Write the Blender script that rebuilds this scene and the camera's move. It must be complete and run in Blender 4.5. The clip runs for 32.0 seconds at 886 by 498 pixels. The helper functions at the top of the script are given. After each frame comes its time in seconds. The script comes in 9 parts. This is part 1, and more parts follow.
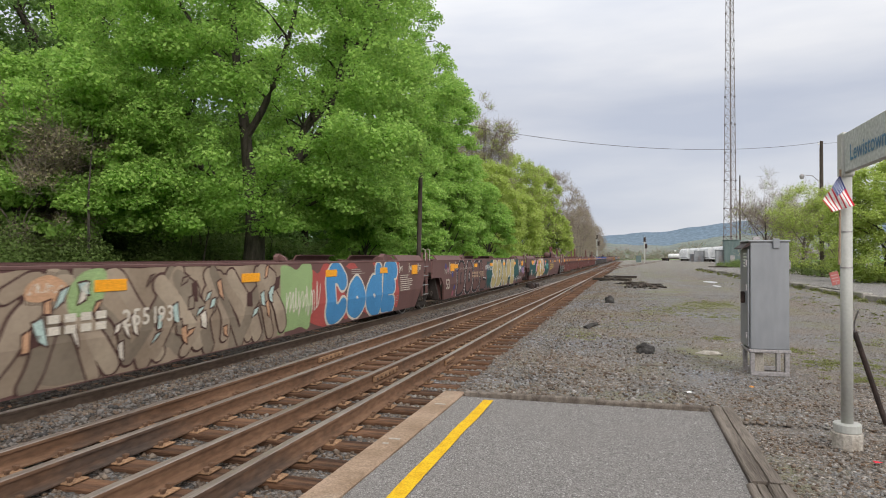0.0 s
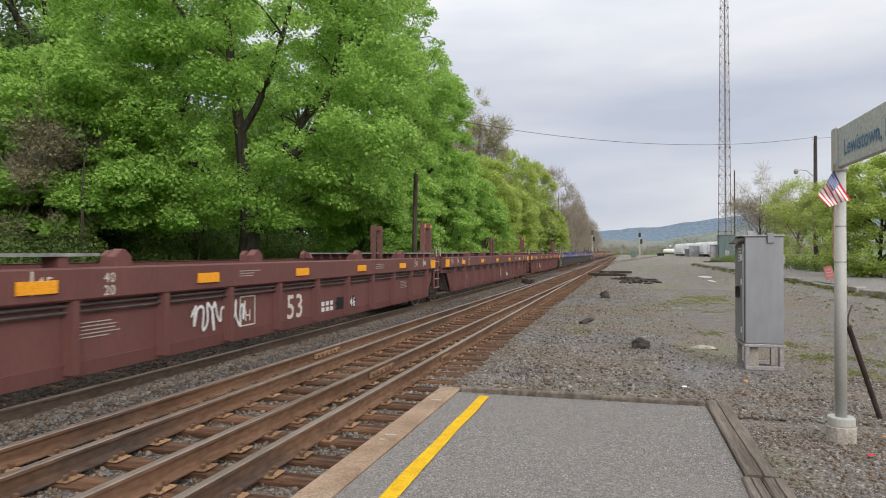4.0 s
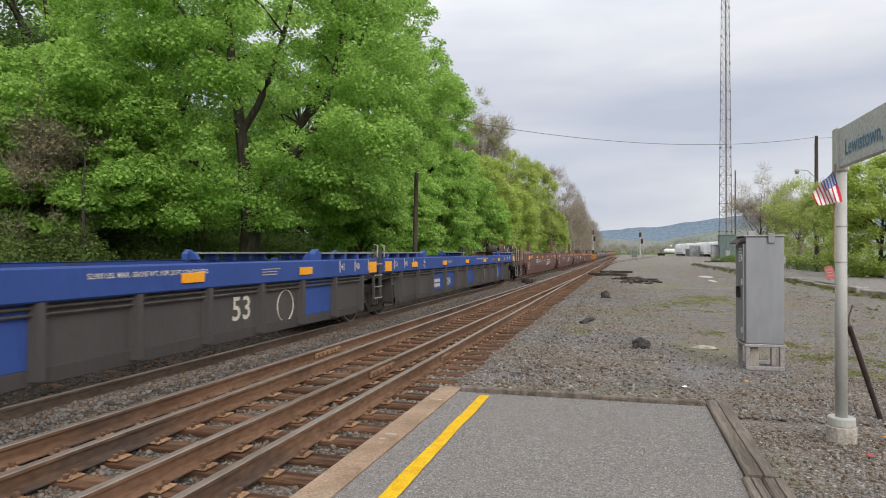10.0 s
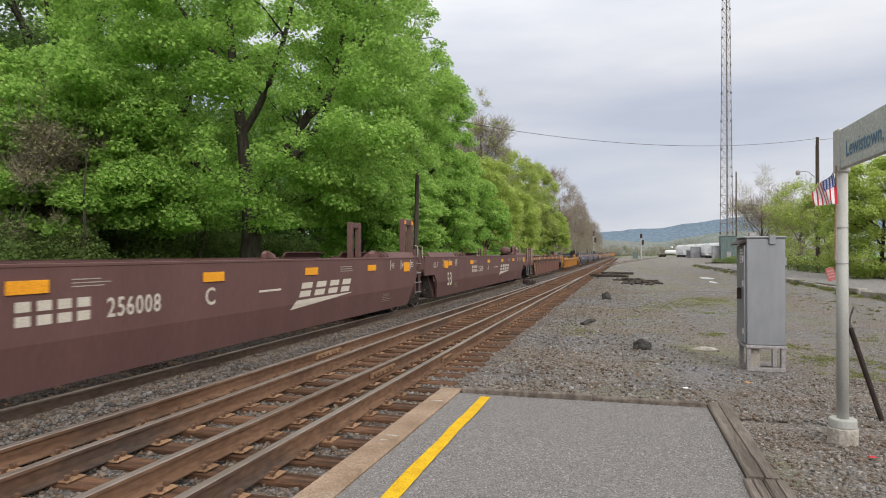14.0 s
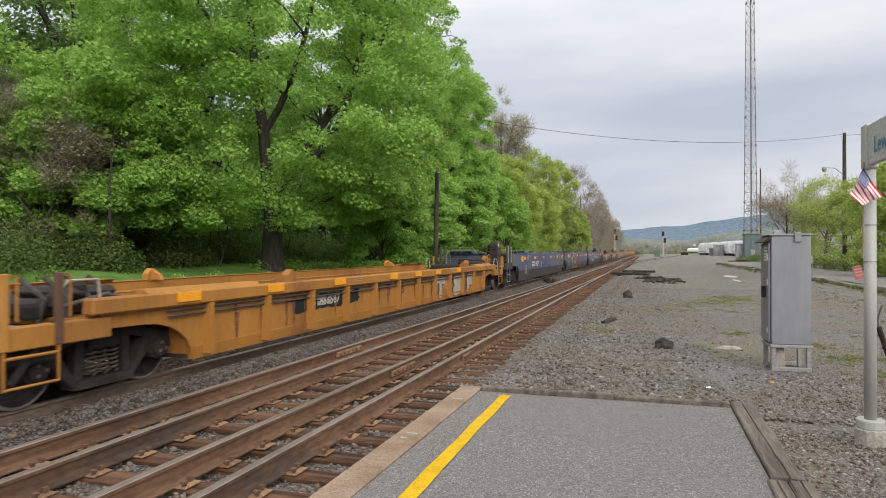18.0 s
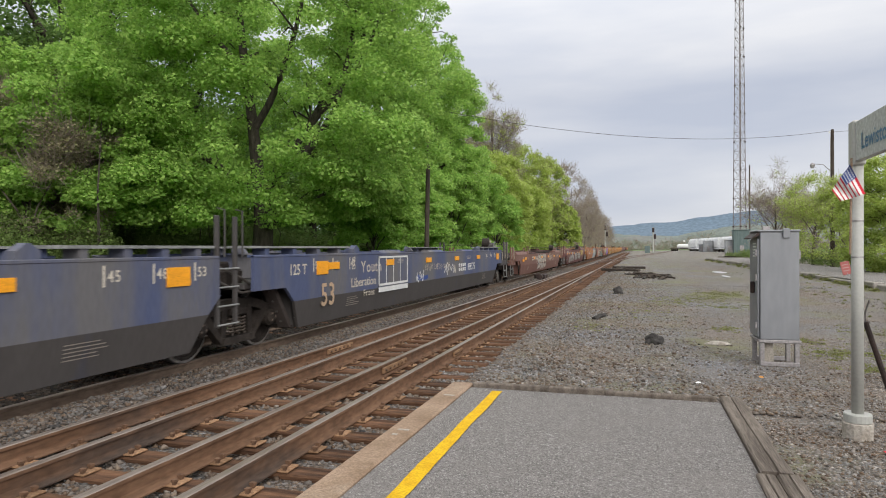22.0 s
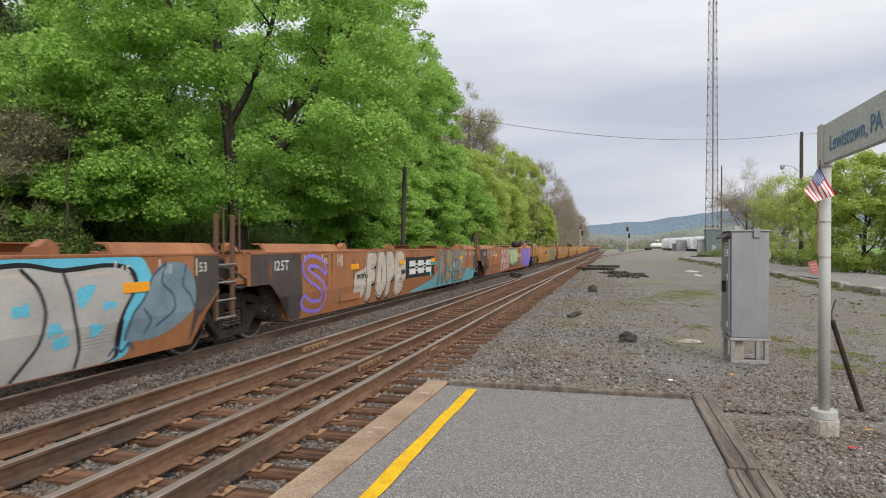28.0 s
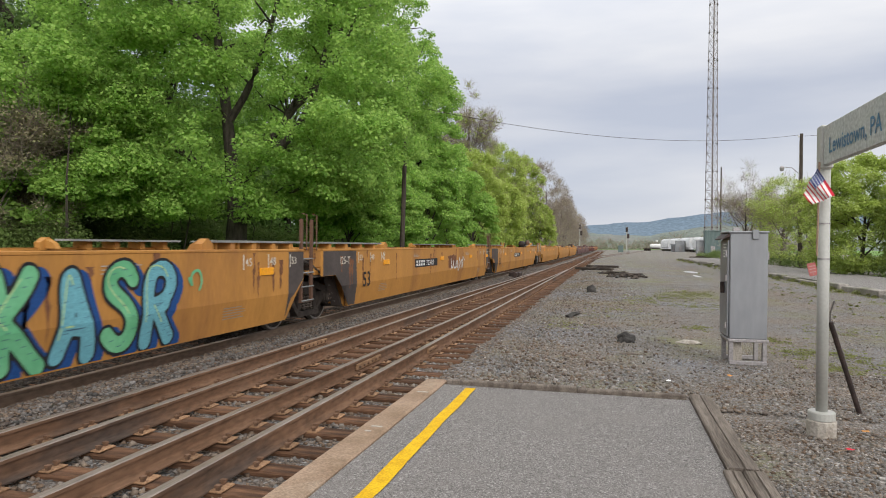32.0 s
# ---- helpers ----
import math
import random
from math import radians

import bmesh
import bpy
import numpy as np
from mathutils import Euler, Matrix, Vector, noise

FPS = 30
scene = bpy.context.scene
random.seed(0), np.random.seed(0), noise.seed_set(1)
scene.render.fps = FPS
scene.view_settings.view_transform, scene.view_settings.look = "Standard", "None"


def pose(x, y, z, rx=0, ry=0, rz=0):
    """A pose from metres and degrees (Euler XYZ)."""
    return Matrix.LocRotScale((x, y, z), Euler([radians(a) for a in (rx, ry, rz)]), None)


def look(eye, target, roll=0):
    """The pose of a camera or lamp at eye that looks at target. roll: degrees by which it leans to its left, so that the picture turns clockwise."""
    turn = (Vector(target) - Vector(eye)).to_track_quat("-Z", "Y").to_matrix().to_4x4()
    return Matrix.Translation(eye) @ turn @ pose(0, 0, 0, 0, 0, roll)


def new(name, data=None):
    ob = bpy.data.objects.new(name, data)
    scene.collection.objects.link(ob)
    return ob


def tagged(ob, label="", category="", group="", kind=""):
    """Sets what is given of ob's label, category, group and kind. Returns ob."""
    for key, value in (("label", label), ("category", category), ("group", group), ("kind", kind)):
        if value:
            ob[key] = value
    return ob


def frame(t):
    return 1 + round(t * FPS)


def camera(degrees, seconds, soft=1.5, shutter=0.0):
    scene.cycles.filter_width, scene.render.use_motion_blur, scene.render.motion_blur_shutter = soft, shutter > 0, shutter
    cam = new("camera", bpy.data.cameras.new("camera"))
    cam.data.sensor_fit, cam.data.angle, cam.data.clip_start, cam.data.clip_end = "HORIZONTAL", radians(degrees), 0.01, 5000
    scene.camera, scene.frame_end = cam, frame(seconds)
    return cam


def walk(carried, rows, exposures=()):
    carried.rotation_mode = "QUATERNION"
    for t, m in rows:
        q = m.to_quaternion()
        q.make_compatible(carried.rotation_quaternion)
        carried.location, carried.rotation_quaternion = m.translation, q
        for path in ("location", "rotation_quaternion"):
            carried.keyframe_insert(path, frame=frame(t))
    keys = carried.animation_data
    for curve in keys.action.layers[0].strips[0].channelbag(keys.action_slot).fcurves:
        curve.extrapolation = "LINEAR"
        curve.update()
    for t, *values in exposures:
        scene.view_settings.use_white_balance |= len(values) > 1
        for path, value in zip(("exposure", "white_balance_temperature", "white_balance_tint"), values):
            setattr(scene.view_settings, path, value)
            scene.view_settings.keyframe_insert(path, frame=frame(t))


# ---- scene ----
# Plan: x to the right across the tracks, y along the tracks away from the camera, z up from the rail heads.
EYE = 1.62            # eye height over the rail heads
XT = -6.975           # centre line of the track the train runs on
XM = -3.615           # centre line of the near track
SPEED = 14.0          # train, metres a second, towards the camera
TIE_TOP, BED = -0.185, -0.235

cam = camera(68.57, 32.0, soft=1.0, shutter=0.1)
walk(cam, [
    (0.0, pose(0, 0, EYE, 90.659, -0.131, 15.938)), (0.5, pose(0, 0, EYE, 90.564, -0.121, 16.001)),
    (1.0, pose(0, 0, EYE, 90.529, -0.157, 16.049)), (1.5, pose(0, 0, EYE, 90.354, -0.109, 16.025)),
    (2.0, pose(0, 0, EYE, 90.209, -0.089, 15.994)), (2.5, pose(0, 0, EYE, 90.230, 0.216, 15.926)),
    (3.0, pose(0, 0, EYE, 90.246, 0.243, 15.812)), (3.5, pose(0, 0, EYE, 90.303, 0.173, 15.789)),
    (5.5, pose(0, 0, EYE, 90.224, 0.024, 14.563)), (6.0, pose(0, 0, EYE, 90.171, 0.015, 14.593)),
    (6.5, pose(0, 0, EYE, 90.162, 0.030, 14.643)), (7.0, pose(0, 0, EYE, 90.176, -0.018, 14.732)),
    (7.5, pose(0, 0, EYE, 90.187, -0.046, 14.911)), (8.0, pose(0, 0, EYE, 90.236, 0.005, 15.092)),
    (8.5, pose(0, 0, EYE, 90.240, -0.088, 15.162)), (9.0, pose(0, 0, EYE, 90.215, -0.190, 15.257)),
    (9.5, pose(0, 0, EYE, 90.228, -0.189, 15.378)), (10.0, pose(0, 0, EYE, 90.264, -0.000, 15.596)),
    (10.5, pose(0, 0, EYE, 90.309, -0.025, 15.672)), (11.0, pose(0, 0, EYE, 90.338, -0.115, 15.640)),
    (11.5, pose(0, 0, EYE, 90.359, 0.023, 15.645)), (12.0, pose(0, 0, EYE, 90.343, -0.031, 15.644)),
    (12.5, pose(0, 0, EYE, 90.326, -0.033, 15.661)), (13.0, pose(0, 0, EYE, 90.352, 0.037, 15.670)),
    (13.5, pose(0, 0, EYE, 90.343, -0.048, 15.675)), (14.0, pose(0, 0, EYE, 90.379, -0.001, 15.669)),
    (14.5, pose(0, 0, EYE, 90.437, 0.016, 15.770)), (16.5, pose(0, 0, EYE, 90.288, 0.067, 17.295)),
    (17.0, pose(0, 0, EYE, 90.240, 0.072, 17.308)), (17.5, pose(0, 0, EYE, 90.221, 0.049, 17.336)),
    (18.0, pose(0, 0, EYE, 90.219, 0.045, 17.422)), (18.5, pose(0, 0, EYE, 90.171, 0.032, 17.416)),
    (19.0, pose(0, 0, EYE, 90.168, 0.055, 17.360)), (19.5, pose(0, 0, EYE, 90.146, 0.055, 17.284)),
    (20.0, pose(0, 0, EYE, 90.052, 0.063, 17.200)), (20.5, pose(0, 0, EYE, 89.991, 0.091, 17.081)),
    (21.0, pose(0, 0, EYE, 89.928, 0.056, 16.970)), (21.5, pose(0, 0, EYE, 89.915, 0.223, 16.789)),
    (22.0, pose(0, 0, EYE, 89.913, 0.167, 16.634)), (22.5, pose(0, 0, EYE, 89.949, 0.198, 16.603)),
    (23.0, pose(0, 0, EYE, 89.986, 0.297, 16.694)), (23.5, pose(0, 0, EYE, 89.984, 0.164, 16.652)),
    (24.0, pose(0, 0, EYE, 90.014, 0.232, 16.542)), (24.5, pose(0, 0, EYE, 89.948, 0.320, 16.278)),
    (25.0, pose(0, 0, EYE, 89.920, 0.145, 15.671)), (25.5, pose(0, 0, EYE, 89.849, 0.038, 15.296)),
    (27.5, pose(0, 0, EYE, 89.706, -0.128, 14.563)), (28.0, pose(0, 0, EYE, 89.737, -0.145, 14.553)),
    (28.5, pose(0, 0, EYE, 89.718, -0.105, 14.558)), (29.0, pose(0, 0, EYE, 89.708, -0.086, 14.728)),
    (29.5, pose(0, 0, EYE, 89.762, -0.126, 14.747)), (30.0, pose(0, 0, EYE, 89.778, -0.213, 14.836)),
    (30.5, pose(0, 0, EYE, 89.777, -0.214, 14.860)), (31.0, pose(0, 0, EYE, 89.816, -0.127, 14.768)),
    (31.5, pose(0, 0, EYE, 89.775, -0.256, 14.680)), (32.0, pose(0, 0, EYE, 89.653, -0.561, 14.480)),
])
# ---- world, sun ----
world = bpy.data.worlds.new("overcast")
scene.world = world
world.use_nodes = True
wn, wl = world.node_tree.nodes, world.node_tree.links
wn.clear()
w_out = wn.new("ShaderNodeOutputWorld")
w_bg = wn.new("ShaderNodeBackground")
w_bg.inputs["Strength"].default_value = 1.0
w_sky = wn.new("ShaderNodeTexSky")
w_sky.sky_type = "NISHITA"
w_sky.sun_disc = False
w_sky.sun_elevation, w_sky.sun_rotation = radians(48), radians(140)
w_dim = wn.new("ShaderNodeMix")
w_dim.data_type = "RGBA"
w_dim.blend_type = "MULTIPLY"
w_dim.inputs[0].default_value = 1.0
w_dim.inputs[7].default_value = (0.1, 0.1, 0.1, 1)
wl.new(w_sky.outputs[0], w_dim.inputs[6])
w_co = wn.new("ShaderNodeTexCoord")
w_map = wn.new("ShaderNodeMapping")
w_map.inputs["Scale"].default_value = (1.0, 1.3, 5.0)
w_map.inputs["Rotation"].default_value = (0.12, 0.0, 0.5)
wl.new(w_co.outputs["Generated"], w_map.inputs[0])
w_n = wn.new("ShaderNodeTexNoise")
w_n.inputs["Scale"].default_value = 1.7
w_n.inputs["Detail"].default_value = 5.0
w_n.inputs["Roughness"].default_value = 0.5
wl.new(w_map.outputs[0], w_n.inputs["Vector"])
w_ramp = wn.new("ShaderNodeValToRGB")
w_ramp.color_ramp.elements[0].position = 0.36
w_ramp.color_ramp.elements[0].color = (0.58, 0.62, 0.73, 1)
w_ramp.color_ramp.elements[1].position = 0.62
w_ramp.color_ramp.elements[1].color = (0.80, 0.81, 0.86, 1)
wl.new(w_n.outputs[0], w_ramp.inputs[0])
w_mix = wn.new("ShaderNodeMix")
w_mix.data_type = "RGBA"
w_mix.inputs[0].default_value = 0.9
wl.new(w_dim.outputs[2], w_mix.inputs[6])
wl.new(w_ramp.outputs[0], w_mix.inputs[7])
# an overcast sky is brighter and whiter towards the zenith
w_sep = wn.new("ShaderNodeSeparateXYZ")
wl.new(w_co.outputs["Generated"], w_sep.inputs[0])
w_rise = wn.new("ShaderNodeValToRGB")
w_rise.color_ramp.elements[0].position, w_rise.color_ramp.elements[0].color = 0.22, (0.97, 0.97, 0.97, 1)
w_rise.color_ramp.elements[1].position, w_rise.color_ramp.elements[1].color = 0.85, (2.62, 2.52, 2.24, 1)
wl.new(w_sep.outputs[2], w_rise.inputs[0])
w_up = wn.new("ShaderNodeMix")
w_up.data_type, w_up.blend_type = "RGBA", "MULTIPLY"
w_up.inputs[0].default_value = 1.0
wl.new(w_mix.outputs[2], w_up.inputs[6])
wl.new(w_rise.outputs[0], w_up.inputs[7])
wl.new(w_up.outputs[2], w_bg.inputs[0])
wl.new(w_bg.outputs[0], w_out.inputs[0])

sun = new("sun", bpy.data.lights.new("sun", "SUN"))
sun.data.energy, sun.data.angle, sun.data.color = 1.9, radians(30), (1.0, 0.96, 0.90)
sun.matrix_world = look((0, 0, 12), (-17, 21, 0))


# ---- materials ----
def mat_base(name):
    m = bpy.data.materials.new(name)
    m.use_nodes = True
    return m, m.node_tree.nodes, m.node_tree.links, m.node_tree.nodes["Principled BSDF"]


def varied(name, c1, c2, scale=4.0, fine=40.0, c3=None, rough=0.85, metal=0.0, bump=0.3, spots=0.5, stretch=(1, 1, 1), island=0.0, objrand=0.0, dist=0.02, grain=0.25):
    """Two colours in a coarse noise, a third in stains, a fine grain with relief."""
    m, n, l, b = mat_base(name)
    co = n.new("ShaderNodeTexCoord")
    mp = n.new("ShaderNodeMapping")
    mp.inputs["Scale"].default_value = stretch
    l.new(co.outputs["Object"], mp.inputs[0])
    a = n.new("ShaderNodeTexNoise")
    a.inputs["Scale"].default_value, a.inputs["Detail"].default_value = scale, 6
    l.new(mp.outputs[0], a.inputs["Vector"])
    f = n.new("ShaderNodeTexNoise")
    f.inputs["Scale"].default_value, f.inputs["Detail"].default_value = fine, 3
    l.new(mp.outputs[0], f.inputs["Vector"])
    r = n.new("ShaderNodeValToRGB")
    r.color_ramp.elements[0].position, r.color_ramp.elements[0].color = 0.35, (*c1, 1)
    r.color_ramp.elements[1].position, r.color_ramp.elements[1].color = 0.65, (*c2, 1)
    l.new(a.outputs[0], r.inputs[0])
    out = r.outputs[0]
    if c3 is not None:
        s = n.new("ShaderNodeTexNoise")
        s.inputs["Scale"].default_value, s.inputs["Detail"].default_value = scale * 0.37, 8
        s.inputs["Roughness"].default_value = 0.65
        l.new(mp.outputs[0], s.inputs["Vector"])
        sr = n.new("ShaderNodeValToRGB")
        sr.color_ramp.elements[0].position, sr.color_ramp.elements[1].position = 1.0 - spots, min(1.0, 1.15 - spots)
        l.new(s.outputs[0], sr.inputs[0])
        mx = n.new("ShaderNodeMix")
        mx.data_type = "RGBA"
        l.new(sr.outputs[0], mx.inputs[0])
        l.new(out, mx.inputs[6])
        mx.inputs[7].default_value = (*c3, 1)
        out = mx.outputs[2]
    # fine grain
    g = n.new("ShaderNodeMapRange")
    g.inputs[1].default_value, g.inputs[2].default_value, g.inputs[3].default_value, g.inputs[4].default_value = 0.3, 0.7, 1 - grain, 1 + grain
    l.new(f.outputs[0], g.inputs[0])
    val = g.outputs[0]
    if island or objrand:
        src = n.new("ShaderNodeNewGeometry").outputs["Random Per Island"] if island else n.new("ShaderNodeObjectInfo").outputs["Random"]
        k = island or objrand
        g2 = n.new("ShaderNodeMapRange")
        g2.inputs[3].default_value, g2.inputs[4].default_value = 1 - k, 1 + k
        l.new(src, g2.inputs[0])
        mm = n.new("ShaderNodeMath")
        mm.operation = "MULTIPLY"
        l.new(val, mm.inputs[0])
        l.new(g2.outputs[0], mm.inputs[1])
        val = mm.outputs[0]
    ml = n.new("ShaderNodeMix")
    ml.data_type, ml.blend_type = "RGBA", "MULTIPLY"
    ml.inputs[0].default_value = 1.0
    l.new(out, ml.inputs[6])
    cb = n.new("ShaderNodeCombineColor")
    for i in range(3):
        l.new(val, cb.inputs[i])
    l.new(cb.outputs[0], ml.inputs[7])
    l.new(ml.outputs[2], b.inputs["Base Color"])
    b.inputs["Roughness"].default_value, b.inputs["Metallic"].default_value = rough, metal
    if rough >= 0.6 and metal < 0.15:
        b.inputs["Specular IOR Level"].default_value = 0.22
    if bump:
        bp = n.new("ShaderNodeBump")
        bp.inputs["Strength"].default_value, bp.inputs["Distance"].default_value = bump, dist
        l.new(f.outputs[0], bp.inputs["Height"])
        l.new(bp.outputs[0], b.inputs["Normal"])
    return m


def plain(name, c, rough=0.6, metal=0.0):
    return varied(name, tuple(v * 0.93 for v in c), tuple(min(1, v * 1.06) for v in c), scale=2.0, fine=60, rough=rough, metal=metal, bump=0.05)


def leafy(name, c1, c2, c3):
    """Leaves: a colour for each by island, some light through the blade."""
    m, n, l, b = mat_base(name)
    r = n.new("ShaderNodeValToRGB")
    r.color_ramp.elements[0].color, r.color_ramp.elements[1].color = (*c1, 1), (*c3, 1)
    e = r.color_ramp.elements.new(0.5)
    e.color = (*c2, 1)
    l.new(n.new("ShaderNodeNewGeometry").outputs["Random Per Island"], r.inputs[0])
    l.new(r.outputs[0], b.inputs["Base Color"])
    b.inputs["Roughness"].default_value = 0.55
    b.inputs["Specular IOR Level"].default_value = 0.15
    tr = n.new("ShaderNodeBsdfTranslucent")
    l.new(r.outputs[0], tr.inputs[0])
    ms = n.new("ShaderNodeMixShader")
    ms.inputs[0].default_value = 0.55
    l.new(b.outputs[0], ms.inputs[1])
    l.new(tr.outputs[0], ms.inputs[2])
    l.new(ms.outputs[0], n["Material Output"].inputs[0])
    return m


def patch_tint(n, l, out, strength=1.0):
    """Broad patches of brown and of bluish stone, the same in all gravels."""
    co = n.new("ShaderNodeTexCoord")
    t = n.new("ShaderNodeTexNoise")
    t.inputs["Scale"].default_value, t.inputs["Detail"].default_value, t.inputs["Roughness"].default_value = 0.28, 6, 0.62
    l.new(co.outputs["Object"], t.inputs["Vector"])
    r = n.new("ShaderNodeValToRGB")
    r.color_ramp.elements[0].position, r.color_ramp.elements[1].position = 0.38, 0.64
    r.color_ramp.elements[0].color, r.color_ramp.elements[1].color = (1.02, 0.91, 0.80, 1), (1.04, 1.09, 1.17, 1)
    e = r.color_ramp.elements.new(0.5)
    e.color = (0.96, 0.93, 0.88, 1)
    l.new(t.outputs[0], r.inputs[0])
    x = n.new("ShaderNodeMix")
    x.data_type, x.blend_type = "RGBA", "MULTIPLY"
    x.inputs[0].default_value = strength
    l.new(out, x.inputs[6])
    l.new(r.outputs[0], x.inputs[7])
    return x.outputs[2]


def pebbles(name, cols, size, patch=(0.24, 0.19, 0.145), patchy=0.45, deep=0.35, moss=None):
    """Crushed stone: cells with a colour and a height of their own, at two sizes, with dirt between."""
    m, n, l, b = mat_base(name)
    co = n.new("ShaderNodeTexCoord")
    wob = n.new("ShaderNodeTexNoise")
    wob.inputs["Scale"].default_value = 1.3 / size
    l.new(co.outputs["Object"], wob.inputs["Vector"])
    mw = n.new("ShaderNodeMix")
    mw.data_type, mw.blend_type = "RGBA", "LINEAR_LIGHT"
    mw.inputs[0].default_value = size * 0.35
    l.new(co.outputs["Object"], mw.inputs[6])
    l.new(wob.outputs["Color"], mw.inputs[7])
    cells = []
    for k in (1.0, 0.45):
        v = n.new("ShaderNodeTexVoronoi")
        v.inputs["Scale"].default_value = 1.0 / (size * k)
        l.new(mw.outputs[2], v.inputs["Vector"])
        cells.append(v)
    pick = n.new("ShaderNodeTexNoise")
    pick.inputs["Scale"].default_value, pick.inputs["Detail"].default_value = 0.9 / size, 3
    l.new(co.outputs["Object"], pick.inputs["Vector"])
    pr = n.new("ShaderNodeValToRGB")
    pr.color_ramp.elements[0].position, pr.color_ramp.elements[1].position = 0.47, 0.53
    l.new(pick.outputs[0], pr.inputs[0])
    def mix(f, a, c, mode="MIX"):
        x = n.new("ShaderNodeMix")
        x.data_type, x.blend_type = "RGBA", mode
        for s, q in ((0, f), (6, a), (7, c)):
            if isinstance(q, (int, float)):
                x.inputs[s].default_value = q
            elif isinstance(q, tuple):
                x.inputs[s].default_value = (*q, 1)
            else:
                l.new(q, x.inputs[s])
        return x.outputs[2]
    tone = mix(pr.outputs[0], cells[0].outputs["Color"], cells[1].outputs["Color"])
    sep = n.new("ShaderNodeSeparateColor")
    l.new(tone, sep.inputs[0])
    r = n.new("ShaderNodeValToRGB")
    r.color_ramp.interpolation = "CONSTANT"
    r.color_ramp.elements[0].color = (*cols[0], 1)
    r.color_ramp.elements[1].position, r.color_ramp.elements[1].color = 1 / len(cols), (*cols[1], 1)
    for k in range(2, len(cols)):
        e = r.color_ramp.elements.new(k / len(cols))
        e.color = (*cols[k], 1)
    l.new(sep.outputs[0], r.inputs[0])
    dist = mix(pr.outputs[0], cells[0].outputs["Distance"], cells[1].outputs["Distance"])
    dr = n.new("ShaderNodeMapRange")
    dr.inputs[1].default_value, dr.inputs[2].default_value, dr.inputs[3].default_value, dr.inputs[4].default_value = 0.35, 0.75, 1.0, 1.0 - deep
    l.new(dist, dr.inputs[0])
    cb = n.new("ShaderNodeCombineColor")
    for i in range(3):
        l.new(dr.outputs[0], cb.inputs[i])
    out = mix(1.0, r.outputs[0], cb.outputs[0], "MULTIPLY")
    big = n.new("ShaderNodeTexNoise")
    big.inputs["Scale"].default_value, big.inputs["Detail"].default_value, big.inputs["Roughness"].default_value = 0.6, 9, 0.65
    l.new(co.outputs["Object"], big.inputs["Vector"])
    br = n.new("ShaderNodeValToRGB")
    br.color_ramp.elements[0].position, br.color_ramp.elements[1].position = 1 - patchy, 1.2 - patchy
    br.color_ramp.elements[1].color = (0.6, 0.6, 0.6, 1)
    l.new(big.outputs[0], br.inputs[0])
    out = mix(br.outputs[0], out, patch)
    if moss:
        out = patch_tint(n, l, out)
        mo = n.new("ShaderNodeTexNoise")
        mo.inputs["Scale"].default_value, mo.inputs["Detail"].default_value, mo.inputs["Roughness"].default_value = 0.23, 10, 0.72
        l.new(co.outputs["Object"], mo.inputs["Vector"])
        mr = n.new("ShaderNodeValToRGB")
        mr.color_ramp.elements[0].position, mr.color_ramp.elements[1].position = 0.50, 0.62
        mr.color_ramp.elements[1].color = (0.8, 0.8, 0.8, 1)
        l.new(mo.outputs[0], mr.inputs[0])
        out = mix(mr.outputs[0], out, moss)
    l.new(out, b.inputs["Base Color"])
    b.inputs["Roughness"].default_value = 0.9
    bp = n.new("ShaderNodeBump")
    bp.inputs["Strength"].default_value, bp.inputs["Distance"].default_value, bp.invert = 0.9, size * 0.6, True
    l.new(dist, bp.inputs["Height"])
    l.new(bp.outputs[0], b.inputs["Normal"])
    return m


def pebble_skin(name, cols):
    """Single stones: a colour for each by island."""
    m = varied(name, (0.8, 0.8, 0.8), (1.0, 1.0, 1.0), 9, 60, grain=0.2, bump=0.3, dist=0.01)
    n, l = m.node_tree.nodes, m.node_tree.links
    b = n["Principled BSDF"]
    src = b.inputs["Base Color"].links[0].from_socket
    r = n.new("ShaderNodeValToRGB")
    r.color_ramp.elements[0].color, r.color_ramp.elements[1].color = (*cols[0], 1), (*cols[-1], 1)
    for k in range(1, len(cols) - 1):
        e = r.color_ramp.elements.new(k / (len(cols) - 1))
        e.color = (*cols[k], 1)
    l.new(n.new("ShaderNodeNewGeometry").outputs["Random Per Island"], r.inputs[0])
    x = n.new("ShaderNodeMix")
    x.data_type, x.blend_type = "RGBA", "MULTIPLY"
    x.inputs[0].default_value = 1.0
    l.new(src, x.inputs[6])
    l.new(r.outputs[0], x.inputs[7])
    l.new(patch_tint(n, l, x.outputs[2]) if "mixed" in name else x.outputs[2], b.inputs["Base Color"])
    return m


GREYS = ((0.055, 0.051, 0.049), (0.15, 0.138, 0.13), (0.22, 0.208, 0.20), (0.13, 0.10, 0.08), (0.27, 0.26, 0.252), (0.09, 0.085, 0.081), (0.18, 0.145, 0.115), (0.42, 0.405, 0.395))
BROWNS = ((0.09, 0.062, 0.045), (0.17, 0.12, 0.085), (0.23, 0.175, 0.13), (0.20, 0.175, 0.155), (0.14, 0.095, 0.065), (0.27, 0.235, 0.20))
M_BED = pebbles("ballast_bed", GREYS[:5] + BROWNS[:3], 0.055, (0.17, 0.12, 0.085), 0.5, 0.7)
M_MIXSTONE = pebble_skin("mixed_gravel", (GREYS[0], BROWNS[1], GREYS[1], BROWNS[2], (0.20, 0.205, 0.215), GREYS[2], BROWNS[0], GREYS[4], BROWNS[5], (0.26, 0.265, 0.275), GREYS[7]))
